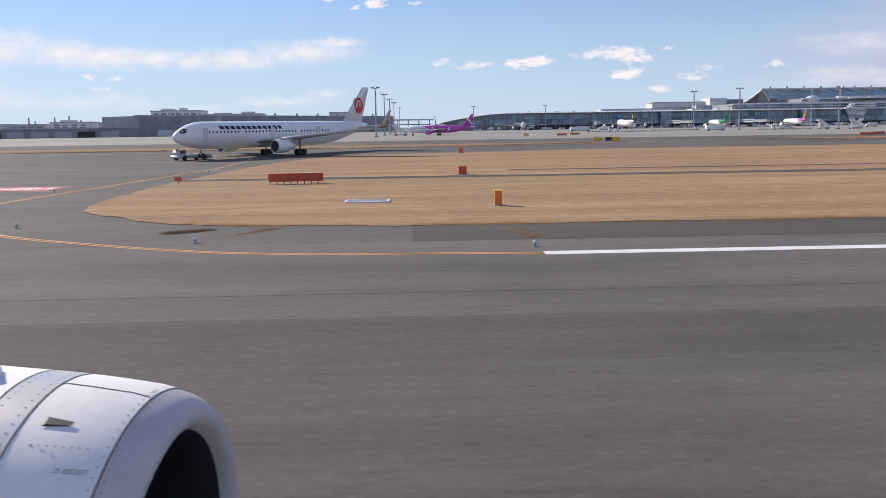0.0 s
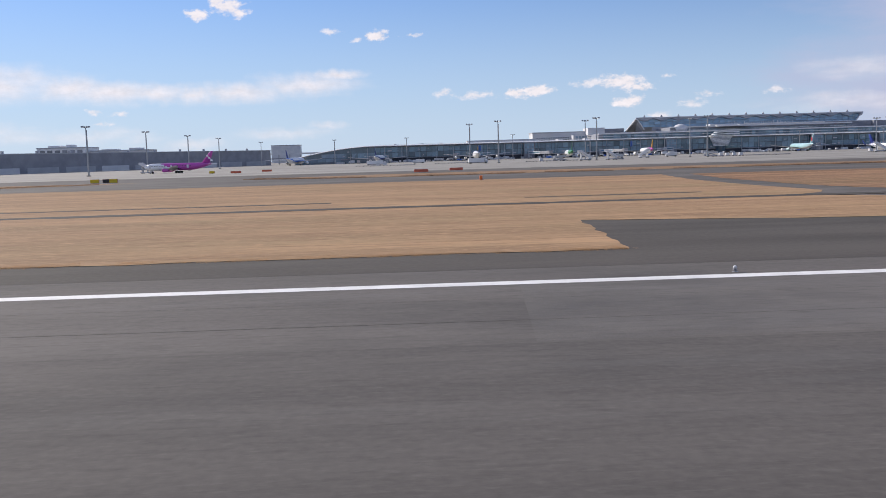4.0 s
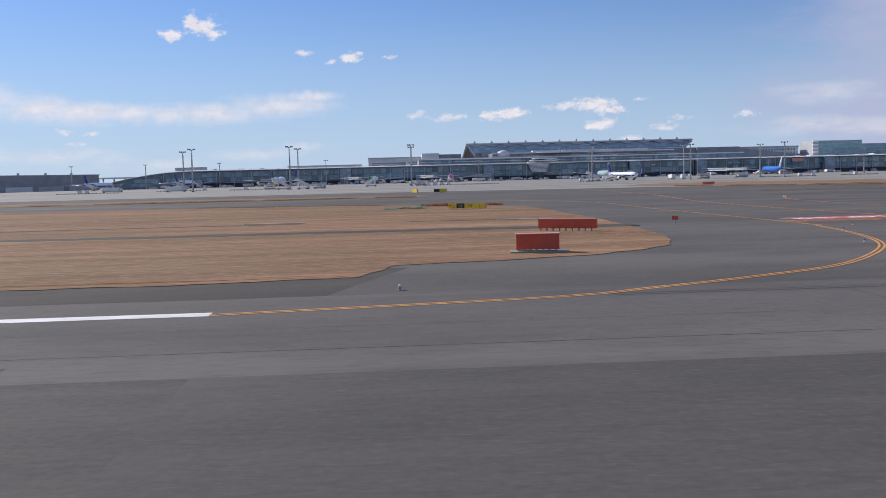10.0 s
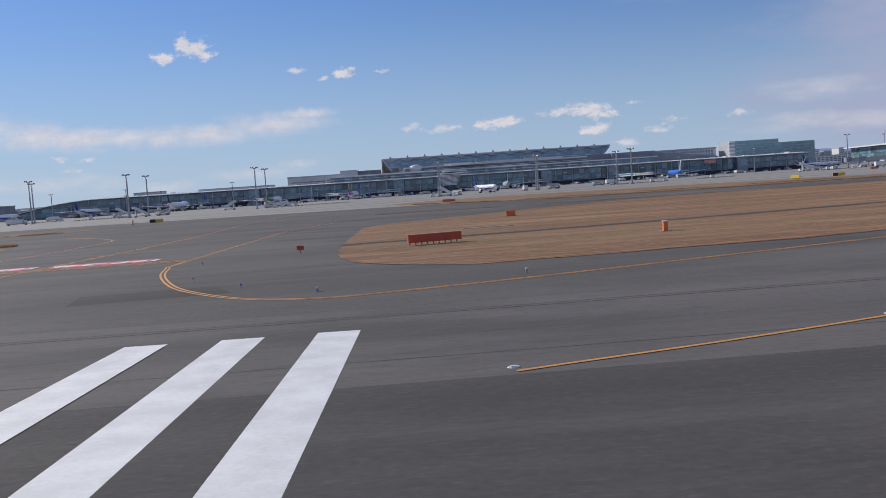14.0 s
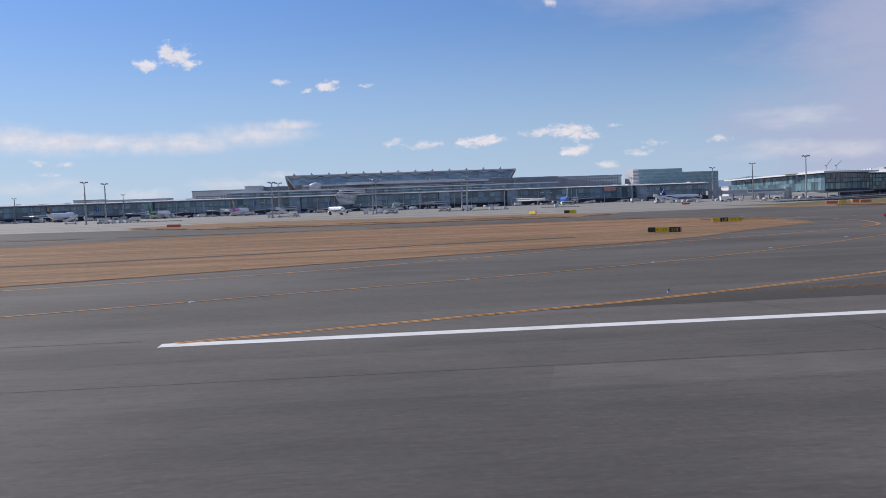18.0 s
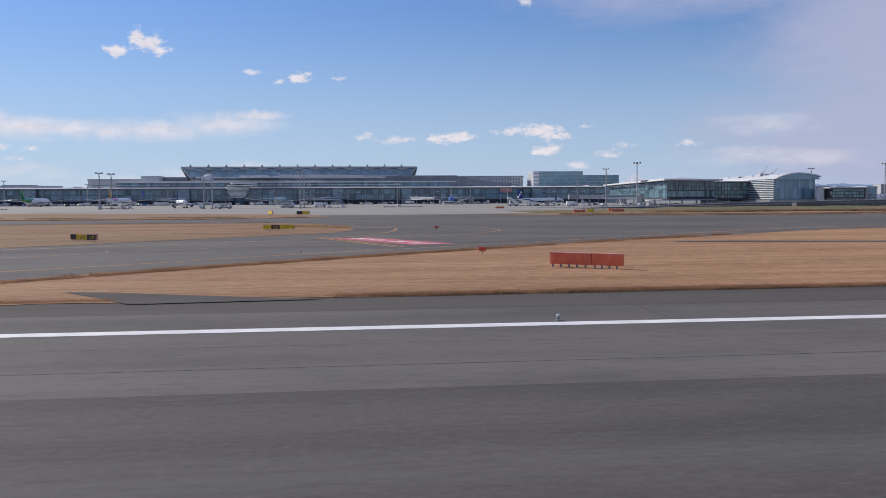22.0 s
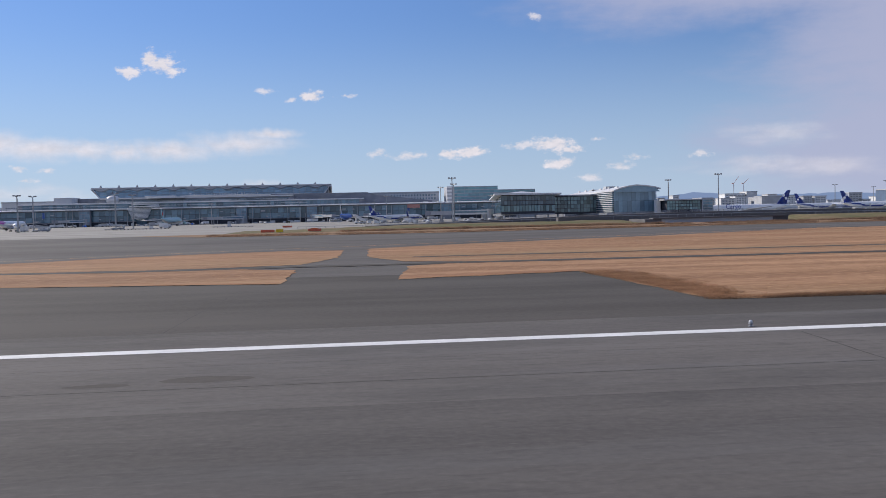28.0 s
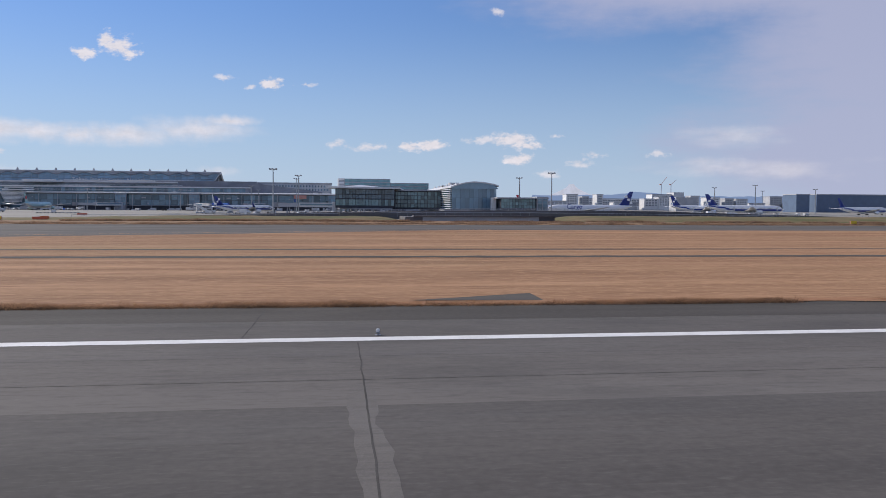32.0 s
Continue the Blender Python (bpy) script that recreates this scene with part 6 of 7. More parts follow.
for at, h, n in (((110, 560), 3, 9), ((215, 555), 3, 8), ((330, 552), 2, 12), ((430, 556), 3, 5), ((540, 545), 2, 9), ((690, 580), 4, 6), ((160, 600), 2, 8), ((600, 560), 1, 6)):
    dolly_train(at, h, n)

for i in range(34):
    car("small dark or pale ramp vehicle by the gates", (rng.uniform(110, 770), rng.uniform(860, 934)), rng.uniform(0, 360), (GREY_DK, WHITE, BLACK, GREY)[i % 4])
for k in range(9):
    dolly_train((130 + 72 * k + rng.uniform(-14, 14), rng.uniform(884, 932)), rng.uniform(-6, 6), 5)
for x, y in ((238, 566), (270, 545), (446, 548), (505, 545), (540, 575), (332, 560)):
    lo = thing("cargo_loader", "grey scissor-lift cargo loader parked on the apron", "cargo loader", "cargo loaders", pose(x, y, 0, 0, 0, rng.uniform(0, 180)))
    part("chassis", boxes((-4, -1.4, 0.4, 4, 1.4, 1.0)), GREY_DK, lo)
    part("platform", boxes((-3.8, -1.4, 2.3, 3.0, 1.4, 2.6)), GREY_LT, lo)
    for sx in (-1, 1):
        bm = bmesh.new()
        tube(bm, (-2.6 * sx, -1.2, 1.0), (2.2 * sx, -1.2, 2.3), 0.12, 0.12, 6)
        tube(bm, (-2.6 * sx, 1.2, 1.0), (2.2 * sx, 1.2, 2.3), 0.12, 0.12, 6)
        part("scissor_arm", bm, GREY_DK, lo)
    part("cab", van_body(3.0, 4.4, 0.7, 1.0, 2.9, 0.3), WHITE, lo)
    part("guard_rail", boxes((-3.8, -1.42, 2.6, 2.9, -1.36, 3.5), (-3.8, 1.36, 2.6, 2.9, 1.42, 3.5)), STEEL, lo)
    wheels(lo, (-2.8, 2.8), 1.2)

# tow tractor before the towed airliner
tug = thing("tow_tractor", "low grey and yellow aircraft tow tractor", "tow tractor", "", pose(-41.6, 171.4, float(dip(171.4)), 0, 0, hd(-0.606, -0.795)))
part("body", van_body(-3.6, 3.6, 1.3, 0.45, 1.0, 0.4), GREY, tug)
part("cab", van_body(1.7, 3.3, 1.0, 0.9, 1.9, 0.3), GREY, tug)
part("beacon", boxes((2.9, -0.5, 2.0, 3.3, 0.5, 2.25)), YELLOW, tug)
part("cab_window", boxes((1.8, -1.02, 1.35, 3.0, 1.02, 1.85)), AC_COCKPIT, tug)
part("cradle", boxes((-4.6, -0.9, 0.3, -3.6, 0.9, 0.9)), GREY_DK, tug)
wheels(tug, (-2.4, 2.2), 1.2, 0.5)

# ---- airfield furniture ----
def edge_light():
    t = thing("runway_edge_light", "small white runway edge light on a stem", "runway light", "runway edge lights")
    bm = bmesh.new()
    tube(bm, (0, 0, 0), (0, 0, 0.03), 0.12, 0.12, 12)
    part("base_plate", bm, GREY_DK, t)
    bm = bmesh.new()
    tube(bm, (0, 0, 0.03), (0, 0, 0.14), 0.045, 0.045, 8)
    part("stem", bm, GREY_DK, t)
    bm = bmesh.new()
    bmesh.ops.create_uvsphere(bm, u_segments=12, v_segments=8, radius=0.085, matrix=Matrix.LocRotScale((0, 0, 0.20), None, (1, 1, 0.95)))
    part("lens", bm, GREY_LT, t, smooth=True)
    part("collar", boxes((-0.075, -0.075, 0.10, 0.075, 0.075, 0.135)), GREY_DK, t)
    return t


LIGHT = edge_light()
LIGHT.matrix_world = pose(39, 36.9, 0)
for x, y in [(99, 36.9), (159, 36.9), (218.8, 36.9), (278.6, 36.9), (398.1, 49.4), (518.6, 36.9), (578.7, 36.9), (638.6, 36.9), (698.7, 36.9), (758.8, 36.9), (818.8, 36.9), (878.8, 36.9), (311.3, 41.6), (-10, 41.3), (-21.5, 49.2), (5.2, 37.9), (410, 51.5), (458.7, 61)]:
    copy_thing(LIGHT, spot(x, y))


def taxi_light():
    t = thing("taxiway_edge_light", "small blue taxiway edge light", "taxiway light", "taxiway edge lights")
    bm = bmesh.new()
    tube(bm, (0, 0, 0), (0, 0, 0.12), 0.09, 0.04, 8)
    part("stem", bm, GREY, t)
    bm = bmesh.new()
    bmesh.ops.create_uvsphere(bm, u_segments=10, v_segments=6, radius=0.06, matrix=Matrix.Translation((0, 0, 0.16)))
    part("lens", bm, AC_BLUE, t)
    return t


TAXI = taxi_light()
TAXI.matrix_world = spot(344, 60)
for x, y in ((349.5, 72), (354, 78), (385.5, 78), (388.5, 62), (393, 55), (520, 97), (505, 46.6), (533, 63), (566, 88), (612, 118), (-29, 60), (-32, 78), (-27, 110)):
    copy_thing(TAXI, spot(x, y))


def inset():
    t = thing("inset_light", "flush pale metal light fitting in the asphalt", "inset light", "flush centre-line lights")
    bm = bmesh.new()
    tube(bm, (0, 0, 0.0), (0, 0, 0.03), 0.2, 0.17, 12)
    part("ring", bm, GREY, t)
    part("lens", boxes((-0.1, -0.06, 0.03, 0.1, 0.06, 0.05)), GREY_LT, t)
    return t


INSET = inset()
INSET.matrix_world = pose(341.5, 14.2, 0)
for x, y in ((350.1, 25.9), (355.1, 32.5), (358.9, 39.4), (361.9, 46.1), (365.5, 57.4), (369.8, 46.4), (372.8, 38.9), (375.8, 32.6), (381.9, 21.2), (405.4, 25.2), (418.6, 29.1), (440, 37.6), (463, 46.2), (479, 52.6), (496, 60), (512, 68.4), (528, 80), (545, 94), (447, 33), (339, 37.9), (361, 37.6), (376, 37.5), (598, 26), (771, 16.5)):
    copy_thing(INSET, spot(x, y))


def marker_board(label, a, b, top, material, studs=True):
    """A long board on short legs from a to b."""
    m, ln = face_matrix(a, b)
    t = thing("marker_board", label, "marker board", "red boards", m)
    z0 = 0.28
    part("panel", boxes((0, -0.06, z0, ln, 0.42, top)), material, t)
    part("cap", boxes((-0.04, -0.1, top, ln + 0.04, 0.46, top + 0.05)), RED_FADED, t)
    n = max(3, int(ln / 0.6))
    for i in range(n):
        x0 = ln * i / n
        if studs:
            w = ln / n
            bm = bmesh.new()
            v = [bm.verts.new(c) for c in ((x0 + 0.02, -0.062, z0 + 0.03), (x0 + w - 0.02, -0.062, z0 + 0.03), (x0 + w - 0.02, -0.062, top - 0.03), (x0 + 0.02, -0.062, top - 0.03), (x0 + w / 2, -0.12, (z0 + top) / 2))]
            for f in ((0, 1, 4), (1, 2, 4), (2, 3, 4), (3, 0, 4)):
                bm.faces.new([v[k] for k in f])
            part("stud_plate", bm, material, t)
        part("leg", boxes((x0 + 0.1, 0.1, 0.02, x0 + 0.2, 0.22, z0)), GREY_DK, t)
    return t


marker_board("long red-orange marker board on short legs in the grass", (-13.95, 88.2), (-8.7, 88.9), 1.05, RED_ORANGE, False)
marker_board("long red-orange marker board on short legs in the grass", (325.2, 85.8), (330.2, 83.2), 1.15, RED_ORANGE, False)
marker_board("long red-orange marker board on short legs in the grass", (404.1, 87.8), (409.4, 89.2), 1.05, RED_ORANGE, False)
marker_board("faded red quilted marker board on short legs", (585.8, 67.4), (588.4, 65.3), 1.12, RED_QUILT)
marker_board("faded red quilted marker board on short legs", (588.45, 65.25), (590.2, 63.6), 1.12, RED_QUILT)
for x, y in ((422, 313), (652.5, 307), (650, 446), (158, 305), (75, 425), (65, 402), (146, 290), (668, 312)):
    marker_board("small red marker board far across the field", (x, y), (x + 4.5, y + 0.5), 1.1, RED_QUILT, False)
hut = thing("equipment_cabinet", "red-orange equipment cabinet with doors on a concrete pad", "cabinet", "", pose(319.4, 60.4, float(dip(60.4)), 0, 0, -6))
part("pad", boxes((-0.4, -0.5, 0, 3.5, 1.2, 0.12)), CONCRETE, hut)
part("body", boxes((0, 0, 0.22, 2.9, 0.8, 1.25)), RED_ORANGE, hut)
for x in (0.25, 1.0):
    part("door_vent", boxes((x, -0.05, 0.7, x + 0.5, 0, 1.12)), RED_ORANGE, hut)
part("door", boxes((1.75, -0.03, 0.28, 2.7, 0, 1.2)), RED_ORANGE, hut)
part("lid", boxes((-0.06, -0.08, 1.25, 2.96, 0.88, 1.3)), RED_FADED, hut)
for i in range(7):
    part("foot", boxes((0.1 + i * 0.42, 0.1, 0.12, 0.22 + i * 0.42, 0.6, 0.22)), GREY, hut)


def sign(label, a, b, panels, top=1.0, back=RED_FADED):
    """A taxiway sign facing the runway; panels: share of the width, text, yellow or black."""
    m, ln = face_matrix(a, b)
    t = thing("taxiway_sign", label, "airfield sign", "taxiway signs", m)
    part("case", boxes((0, 0, 0.22, ln, 0.3, top)), back, t)
    x = 0.04
    for share, text, col in panels:
        w = (ln - 0.08) * share
        pn = part("panel", boxes((x, -0.03, 0.26, x + w - 0.03, 0, top - 0.04)), YELLOW if col == "y" else BLACK_SIGN, t)
        if text:
            words("lettering", text, (top - 0.34) * 0.95, pose(x + w / 2, -0.035, 0.38, 90, 0, 0), BLACK_SIGN if col == "y" else YELLOW, pn, 0.004)
        x += w
    for i in range(6):
        part("leg", boxes((ln * (0.08 + 0.165 * i), 0.1, 0, ln * (0.08 + 0.165 * i) + 0.08, 0.2, 0.22)), GREY, t)
    part("end_cap", boxes((ln, -0.04, 0.2, ln + 0.06, 0.32, top + 0.02)), RED_FADED, t)
    return t


def arrow(t, x, z, ang, material):
    bm = bmesh.new()
    bmesh.ops.create_circle(bm, cap_ends=True, segments=3, radius=0.16, matrix=pose(0, 0, 0))
    box(bm, -0.26, -0.035, 0, -0.04, 0.035, 0.004)
    o = part("arrow", bm, material, t)
    o.matrix_local = pose(x, -0.042, z, 90, 0, 0) @ pose(0, 0, 0, 0, 0, ang)


s1 = sign("yellow and black taxiway direction sign in the grass", (531.9, 133.9), (536.1, 131.2), ((0.24, "", "k"), (0.42, "  L10", "y"), (0.34, "L10", "k")), 1.02)
arrow(s1, 1.45, 0.66, 135, BLACK_SIGN)
s2 = sign("yellow and black taxiway location and direction sign", (556.2, 169.6), (562.0, 169.4), ((0.27, "  L", "y"), (0.27, "L10", "k"), (0.46, "P10  ", "y")), 1.05)
arrow(s2, 0.35, 0.66, 180, BLACK_SIGN)
arrow(s2, 5.4, 0.66, 90, BLACK_SIGN)
s3 = sign("bright yellow exit direction sign in the grass", (262.1, 64.6), (263.5, 59.8), ((0.45, "  L9", "y"), (0.55, "  L10", "y")), 1.2)
arrow(s3, 0.35, 0.72, 180, BLACK_SIGN)
arrow(s3, 2.15, 0.72, 135, BLACK_SIGN)
s4 = sign("yellow and black taxiway sign at the exit", (321.3, 156.5), (327.5, 153.5), ((0.22, "  L", "y"), (0.22, "L9", "k"), (0.34, "P9 ", "y"), (0.22, "L  ", "y")), 1.1)
arrow(s4, 0.3, 0.7, 180, BLACK_SIGN)
for x, y, kk in ((326, 296, "yk"), (557, 303, "yk"), (657.5, 307.5, "y"), (52, 418, "y"), (53, 262, "y"), (56.5, 262, "yk"), (955, 426, "y"), (934, 274, "y")):
    sign("small far yellow taxiway sign", (x, y), (x + (2.4 if kk == "y" else 4.2), y + 0.2), ((1.0, "", "y"),) if kk == "y" else ((0.45, "", "k"), (0.55, "", "y")), 1.3)

for x, y in ((547, 314), (319, 300)):
    sign("yellow far taxiway sign with a faded red back", (x, y), (x + 1.5, y - 3.8), ((1.0, "", "y"),), 1.4)


def sloped(x, y, rz):
    """A pose on the pavement falling away from the runway."""
    return spot(x, y) @ pose(0, 0, 0, -0.395, 0, 0) @ pose(0, 0, 0, 0, 0, rz)


# hold markings with their lettering on the pavement
for cx, cy, ln in ((360.0, 88.4, 10.2), (372.8, 87.9, 10.2)):
    hm = thing("hold_marking", "red painted holding position panel with white lettering", "marking", "holding panels", sloped(cx, cy + 1.6, 0))
    part("panel", boxes((-ln / 2, -2.6, 0.006, ln / 2, 2.6, 0.014)), PAINT_RED, hm)
    words("lettering", "16R-34L", 3.5, pose(0, 1.3, 0.018, 0, 0, 180), PAINT_WHITE, hm, 0.001, bold=0.13)
hm = thing("hold_marking", "red painted holding position panel with white lettering", "marking", "holding panels", sloped(576.8, 111.0, 112))
part("panel", boxes((-13, -3, 0.006, 13, 3, 0.014)), PAINT_RED, hm)
for o in (-6.4, 6.4):
    words("lettering", "16R-34L", 3.4, pose(o, -1.2, 0.018), PAINT_WHITE, hm, 0.001, bold=0.08)
marking("hold_line", [([(567.6, 122.4), (577.4, 97.2)], 0.35, 0), ([(566.5, 122), (576.3, 96.8)], 0.35, 0), ([(565.4, 121.6), (575.2, 96.4)], 0.35, 0, (1, 0.9))], PAINT_ORANGE, "orange holding position line across the exit")
hm = thing("hold_marking", "red painted holding position panel at the southern exit", "marking", "holding panels", sloped(-40, 83.5, 0))
part("panel", boxes((-6, -3.2, 0.006, 6, 3.2, 0.014)), PAINT_RED, hm)
words("lettering", "16R-34L", 3.5, pose(0, 1.3, 0.018, 0, 0, 180), PAINT_WHITE, hm, 0.001, bold=0.13)
marking("hold_line", [([(-60, 79.6), (-30.5, 79.6)], 0.3), ([(-60, 80.4), (-30.5, 80.4)], 0.3, 0, (1, 0.9))], PAINT_ORANGE, "orange holding position line across the taxiway")


def small_box(label, x, y, w, d, hh, material, top=None):
    t = thing("field_box", label, "equipment box", "field equipment", pose(x, y, float(dip(y))))
    part("pad", boxes((-w / 2 - 0.3, -d / 2 - 0.3, 0, w / 2 + 0.3, d / 2 + 0.3, 0.08)), CONCRETE, t)
    part("body", boxes((-w / 2, -d / 2, 0.08, w / 2, d / 2, hh)), material, t)
    part("lid", boxes((-w / 2 - 0.04, -d / 2 - 0.04, hh, w / 2 + 0.04, d / 2 + 0.04, hh + 0.06)), top or material, t)
    part("door", boxes((-w / 2 + 0.06, -d / 2 - 0.02, 0.15, w / 2 - 0.06, -d / 2, hh - 0.08)), material, t)
    return t


small_box("orange and yellow distance marker post on a pad", 5.6, 58.5, 0.45, 0.5, 1.0, ORANGE, YELLOW)
small_box("orange equipment box in the dry grass", 5.8, 103, 0.9, 0.7, 0.9, RED_ORANGE)
small_box("orange equipment box beside the taxiway", 10, 183.5, 0.9, 0.7, 1.0, ORANGE)
small_box("orange marker post with a white top in the grass", 427.8, 82.2, 0.4, 0.45, 0.95, ORANGE, WHITE)
small_box("small brown equipment box in the grass", 160, 191, 0.6, 0.6, 0.9, ORANGE)
small_box("small orange box in the grass", 424, 158, 1.6, 0.6, 0.9, ORANGE)
small_box("orange and white equipment box beside the far taxiway", 670, 319, 2.6, 1.0, 1.3, ORANGE, WHITE)
for x, y in ((226, 92), (245, 150)):
    small_box("small brown equipment box in the grass", x - 0.8, y, 0.3, 0.25, 0.45, GREY_DK)
for x, y in ((-23.7, 87), (341.4, 89), (393.5, 84.5), (583.7, 82.3), (588, 148)):
    t = thing("red_marker", "small red reflective marker on a stalk", "marker", "red taxi markers", spot(x, y))
    part("plate", boxes((-0.35, -0.04, 0.3, 0.35, 0.04, 0.72)), RED_ORANGE, t)
    part("stalk", boxes((-0.05, -0.03, 0, 0.05, 0.03, 0.3)), GREY_DK, t)
t = thing("drain_cover", "flat concrete drain chamber cover with a dark lid", "drain cover", "", spot(-3.2, 62.6))
part("frame", boxes((-1.6, -1.3, 0, 1.6, -1.0, 0.12), (-1.6, -1.0, 0, -1.4, 1.0, 0.1), (1.4, -1.0, 0, 1.6, 1.0, 0.1), (-1.6, 1.0, 0, 1.6, 1.2, 0.1)), GREY_LT, t)
part("lid", boxes((-1.4, -1.0, 0, 1.4, 1.0, 0.07)), GREY_DK, t)
for x, y, w in ((415.5, 109.3, 7), (296, 109, 8), (328, 104, 7)):
    t = thing("concrete_strip", "pale concrete drain cover strip in the grass", "drain cover", "drain strips", spot(x, y, -3))
    part("slab", boxes((-w / 2, -0.7, 0, w / 2, 0.7, 0.1)), CONCRETE, t)

# service track and drain through the grass
for nm, pts, w, z, mt, lb in (
    ("service_track", curve_through([(-25, 92.4), (60, 92.2), (196, 93), (241, 89.5), (330, 87.6), (336.5, 87)], 6), 4.4, 0.05, ASPH_SHOULDER, "narrow asphalt service track through dry grass"),
    ("service_track", curve_through([(397, 92), (430, 96), (470, 104), (520, 118)], 6), 3.4, 0.05, ASPH_SHOULDER, "narrow asphalt service track through dry grass"),
    ("service_track", curve_through([(612, 101), (650, 94), (690, 93.5), (760, 92.4), (900, 92), (1300, 92)], 8), 4.2, 0.05, ASPH_SHOULDER, "narrow asphalt service track through dry grass"),
    ("drain_channel", curve_through([(12, 104), (100, 105), (183, 106)], 8), 2.4, 0.05, ASPH_SHOULDER, "dark open drain channel in the grass"),
    ("drain_channel", curve_through([(208, 106), (290, 107), (332, 104)], 8), 1.8, 0.05, ASPH_SHOULDER, "dark open drain channel in the grass"),
    ("drain_channel", curve_through([(690, 108.5), (800, 108), (1300, 108)], 8), 2.8, 0.05, ASPH_SHOULDER, "dark open drain channel in the grass"),
):
    bm = bmesh.new()
    fine = curve_through(pts, 1.5)
    prev = None
    for k, (x, y) in enumerate(fine):
        grown = noise.noise(Vector((x * 0.06, y, 11.0)))
        up = w * (0.36 + 0.16 * noise.noise(Vector((x * 0.35, y, 1.0))) + 0.10 * grown)
        dn = w * (0.36 + 0.16 * noise.noise(Vector((x * 0.35, y, 6.0))) + 0.10 * grown)
        gap = nm == "drain_channel" and noise.noise(Vector((x * 0.045, y * 0.1, 21.0))) < -0.40
        cur = None if gap else [bm.verts.new((x, yy, z + float(dip(yy)))) for yy in (float(lie(y - dn)), float(lie(y + up)))]
        if prev and cur:
            bm.faces.new((prev[0], cur[0], cur[1], prev[1]))
        prev = cur
    tagged(bm_object(nm, bm, mt), lb, "path", kind="structure")

# pavement joints and sealed cracks
bm = bmesh.new()
for pts, w in (([(FAR_L, 27.7), (FAR_R, 27.7)], 0.04), ([(320, 37.6), (480, 37.3)], 0.14), ([(318, 38.1), (470, 37.9)], 0.08), ([(FAR_L, 31.9), (FAR_R, 31.9)], 0.025), ([(5, 40.3), (305, 40.3)], 0.08)):
    strip(bm, pts, w, 0.009)
for x, slant, y0, y1, w in ((10.2, 0.1, 41, 44.6, 0.05), (18, 1.0, 40.3, 47, 0.05), (38, 1.1, 12, 37.5, 0.04), (77, 0.4, 8, 24, 0.05), (60, 0.6, 36.4, 47, 0.05), (97, 0.4, 40, 47, 0.05), (168.2, 0.8, 12, 33, 0.08), (209.8, 0.1, 22, 24, 0.12), (234.2, 0.2, 8, 35, 0.12), (299.7, 0.1, 8, 26.4, 0.10), (330, 0.3, 8, 37, 0.05), (354, -0.5, 37, 84, 0.05), (430, 3, 24, 50, 0.05), (506.9, 0.4, 8, 25.5, 0.09), (507.3, 0.9, 25.5, 35, 0.05), (508.2, -1.5, 35, 42.2, 0.05), (547.4, 0.8, 8, 26, 0.10), (583.6, 0.1, 36.5, 46.7, 0.06), (607.6, 0.4, 8, 27, 0.07), (697.3, 2.6, 8, 34.8, 0.06), (718.4, 0.3, 16, 28, 0.07), (753.5, 0.5, 36.4, 46.4, 0.06), (756.9, 1.0, 8, 35, 0.05), (785, 0.3, 8, 47, 0.05), (640, 2, 48, 75, 0.05), (673, 0.6, 41.8, 62.7, 0.05)):
    p = [(x + slant * (y - y0) / (y1 - y0) + 0.05 * noise.noise(Vector((x, y * 0.7, 1))), y) for y in np.linspace(y0, y1, 40)]
    strip(bm, p, w, 0.0095)
tagged(bm_object("pavement_joints", bm, CRACK), "dark sealed joints and cracks in the asphalt", "pavement joints", kind="structure")
for x0, x1, y0, y1 in ((149, 163, 24.4, 35.2), (494, 506, 24.4, 27.5)):
    sheet("asphalt_patch", [(x0, y0), (x1, y0 + 0.1), (x1 + 0.8, y1), (x0 + 0.8, y1)], 0.0065, ASPH_PATCH, "repaired rectangle of asphalt in the runway", "pavement")

sheet("grass_gap", [(554.2, 52.3), (557, 51.6), (560.5, 49.9), (565, 47.9), (569, 46.4), (559.2, 45.6), (557.2, 48.4)], 0.05, ASPH_SHOULDER, "bare asphalt showing between grass", "pavement")
sheet("asphalt_patch", [(384, 51), (393, 52), (391, 57), (383, 56)], 0.0066, ASPH_SHOULDER, "darker repaired asphalt beside the taxi line", "pavement")
for x0, x1, y0, y1 in ((756.6, 757.5, 10, 27),):
    sheet("scuffed_patch", ragged([(x0, y0), (x1, y0), (x1 + 0.3, y1), (x0 + 0.5, y1)], 0.6, 0.25, x0), 0.0062, ASPH_PATCH, "pale scuffed streak across the runway asphalt", "pavement")
for cx, cy, rx in ((676.9, 29.2, 1.5), (673.5, 28.7, 1.1), (458, 50, 3.5), (450, 52, 5)):
    sheet("oil_stain", ragged([(cx + rx * math.cos(a * 0.5236), cy + rx * 0.35 * math.sin(a * 0.5236)) for a in range(12)], 0.4, 0.2, cx), 0.0064, ASPH_SHOULDER, "dark oily stain on the asphalt", "pavement")
sheet("grass_gap", [(761.5, 49.6), (769.3, 53.2), (769, 49.2)], 0.05, ASPH_SHOULDER, "bare asphalt triangle showing in the grass", "pavement")

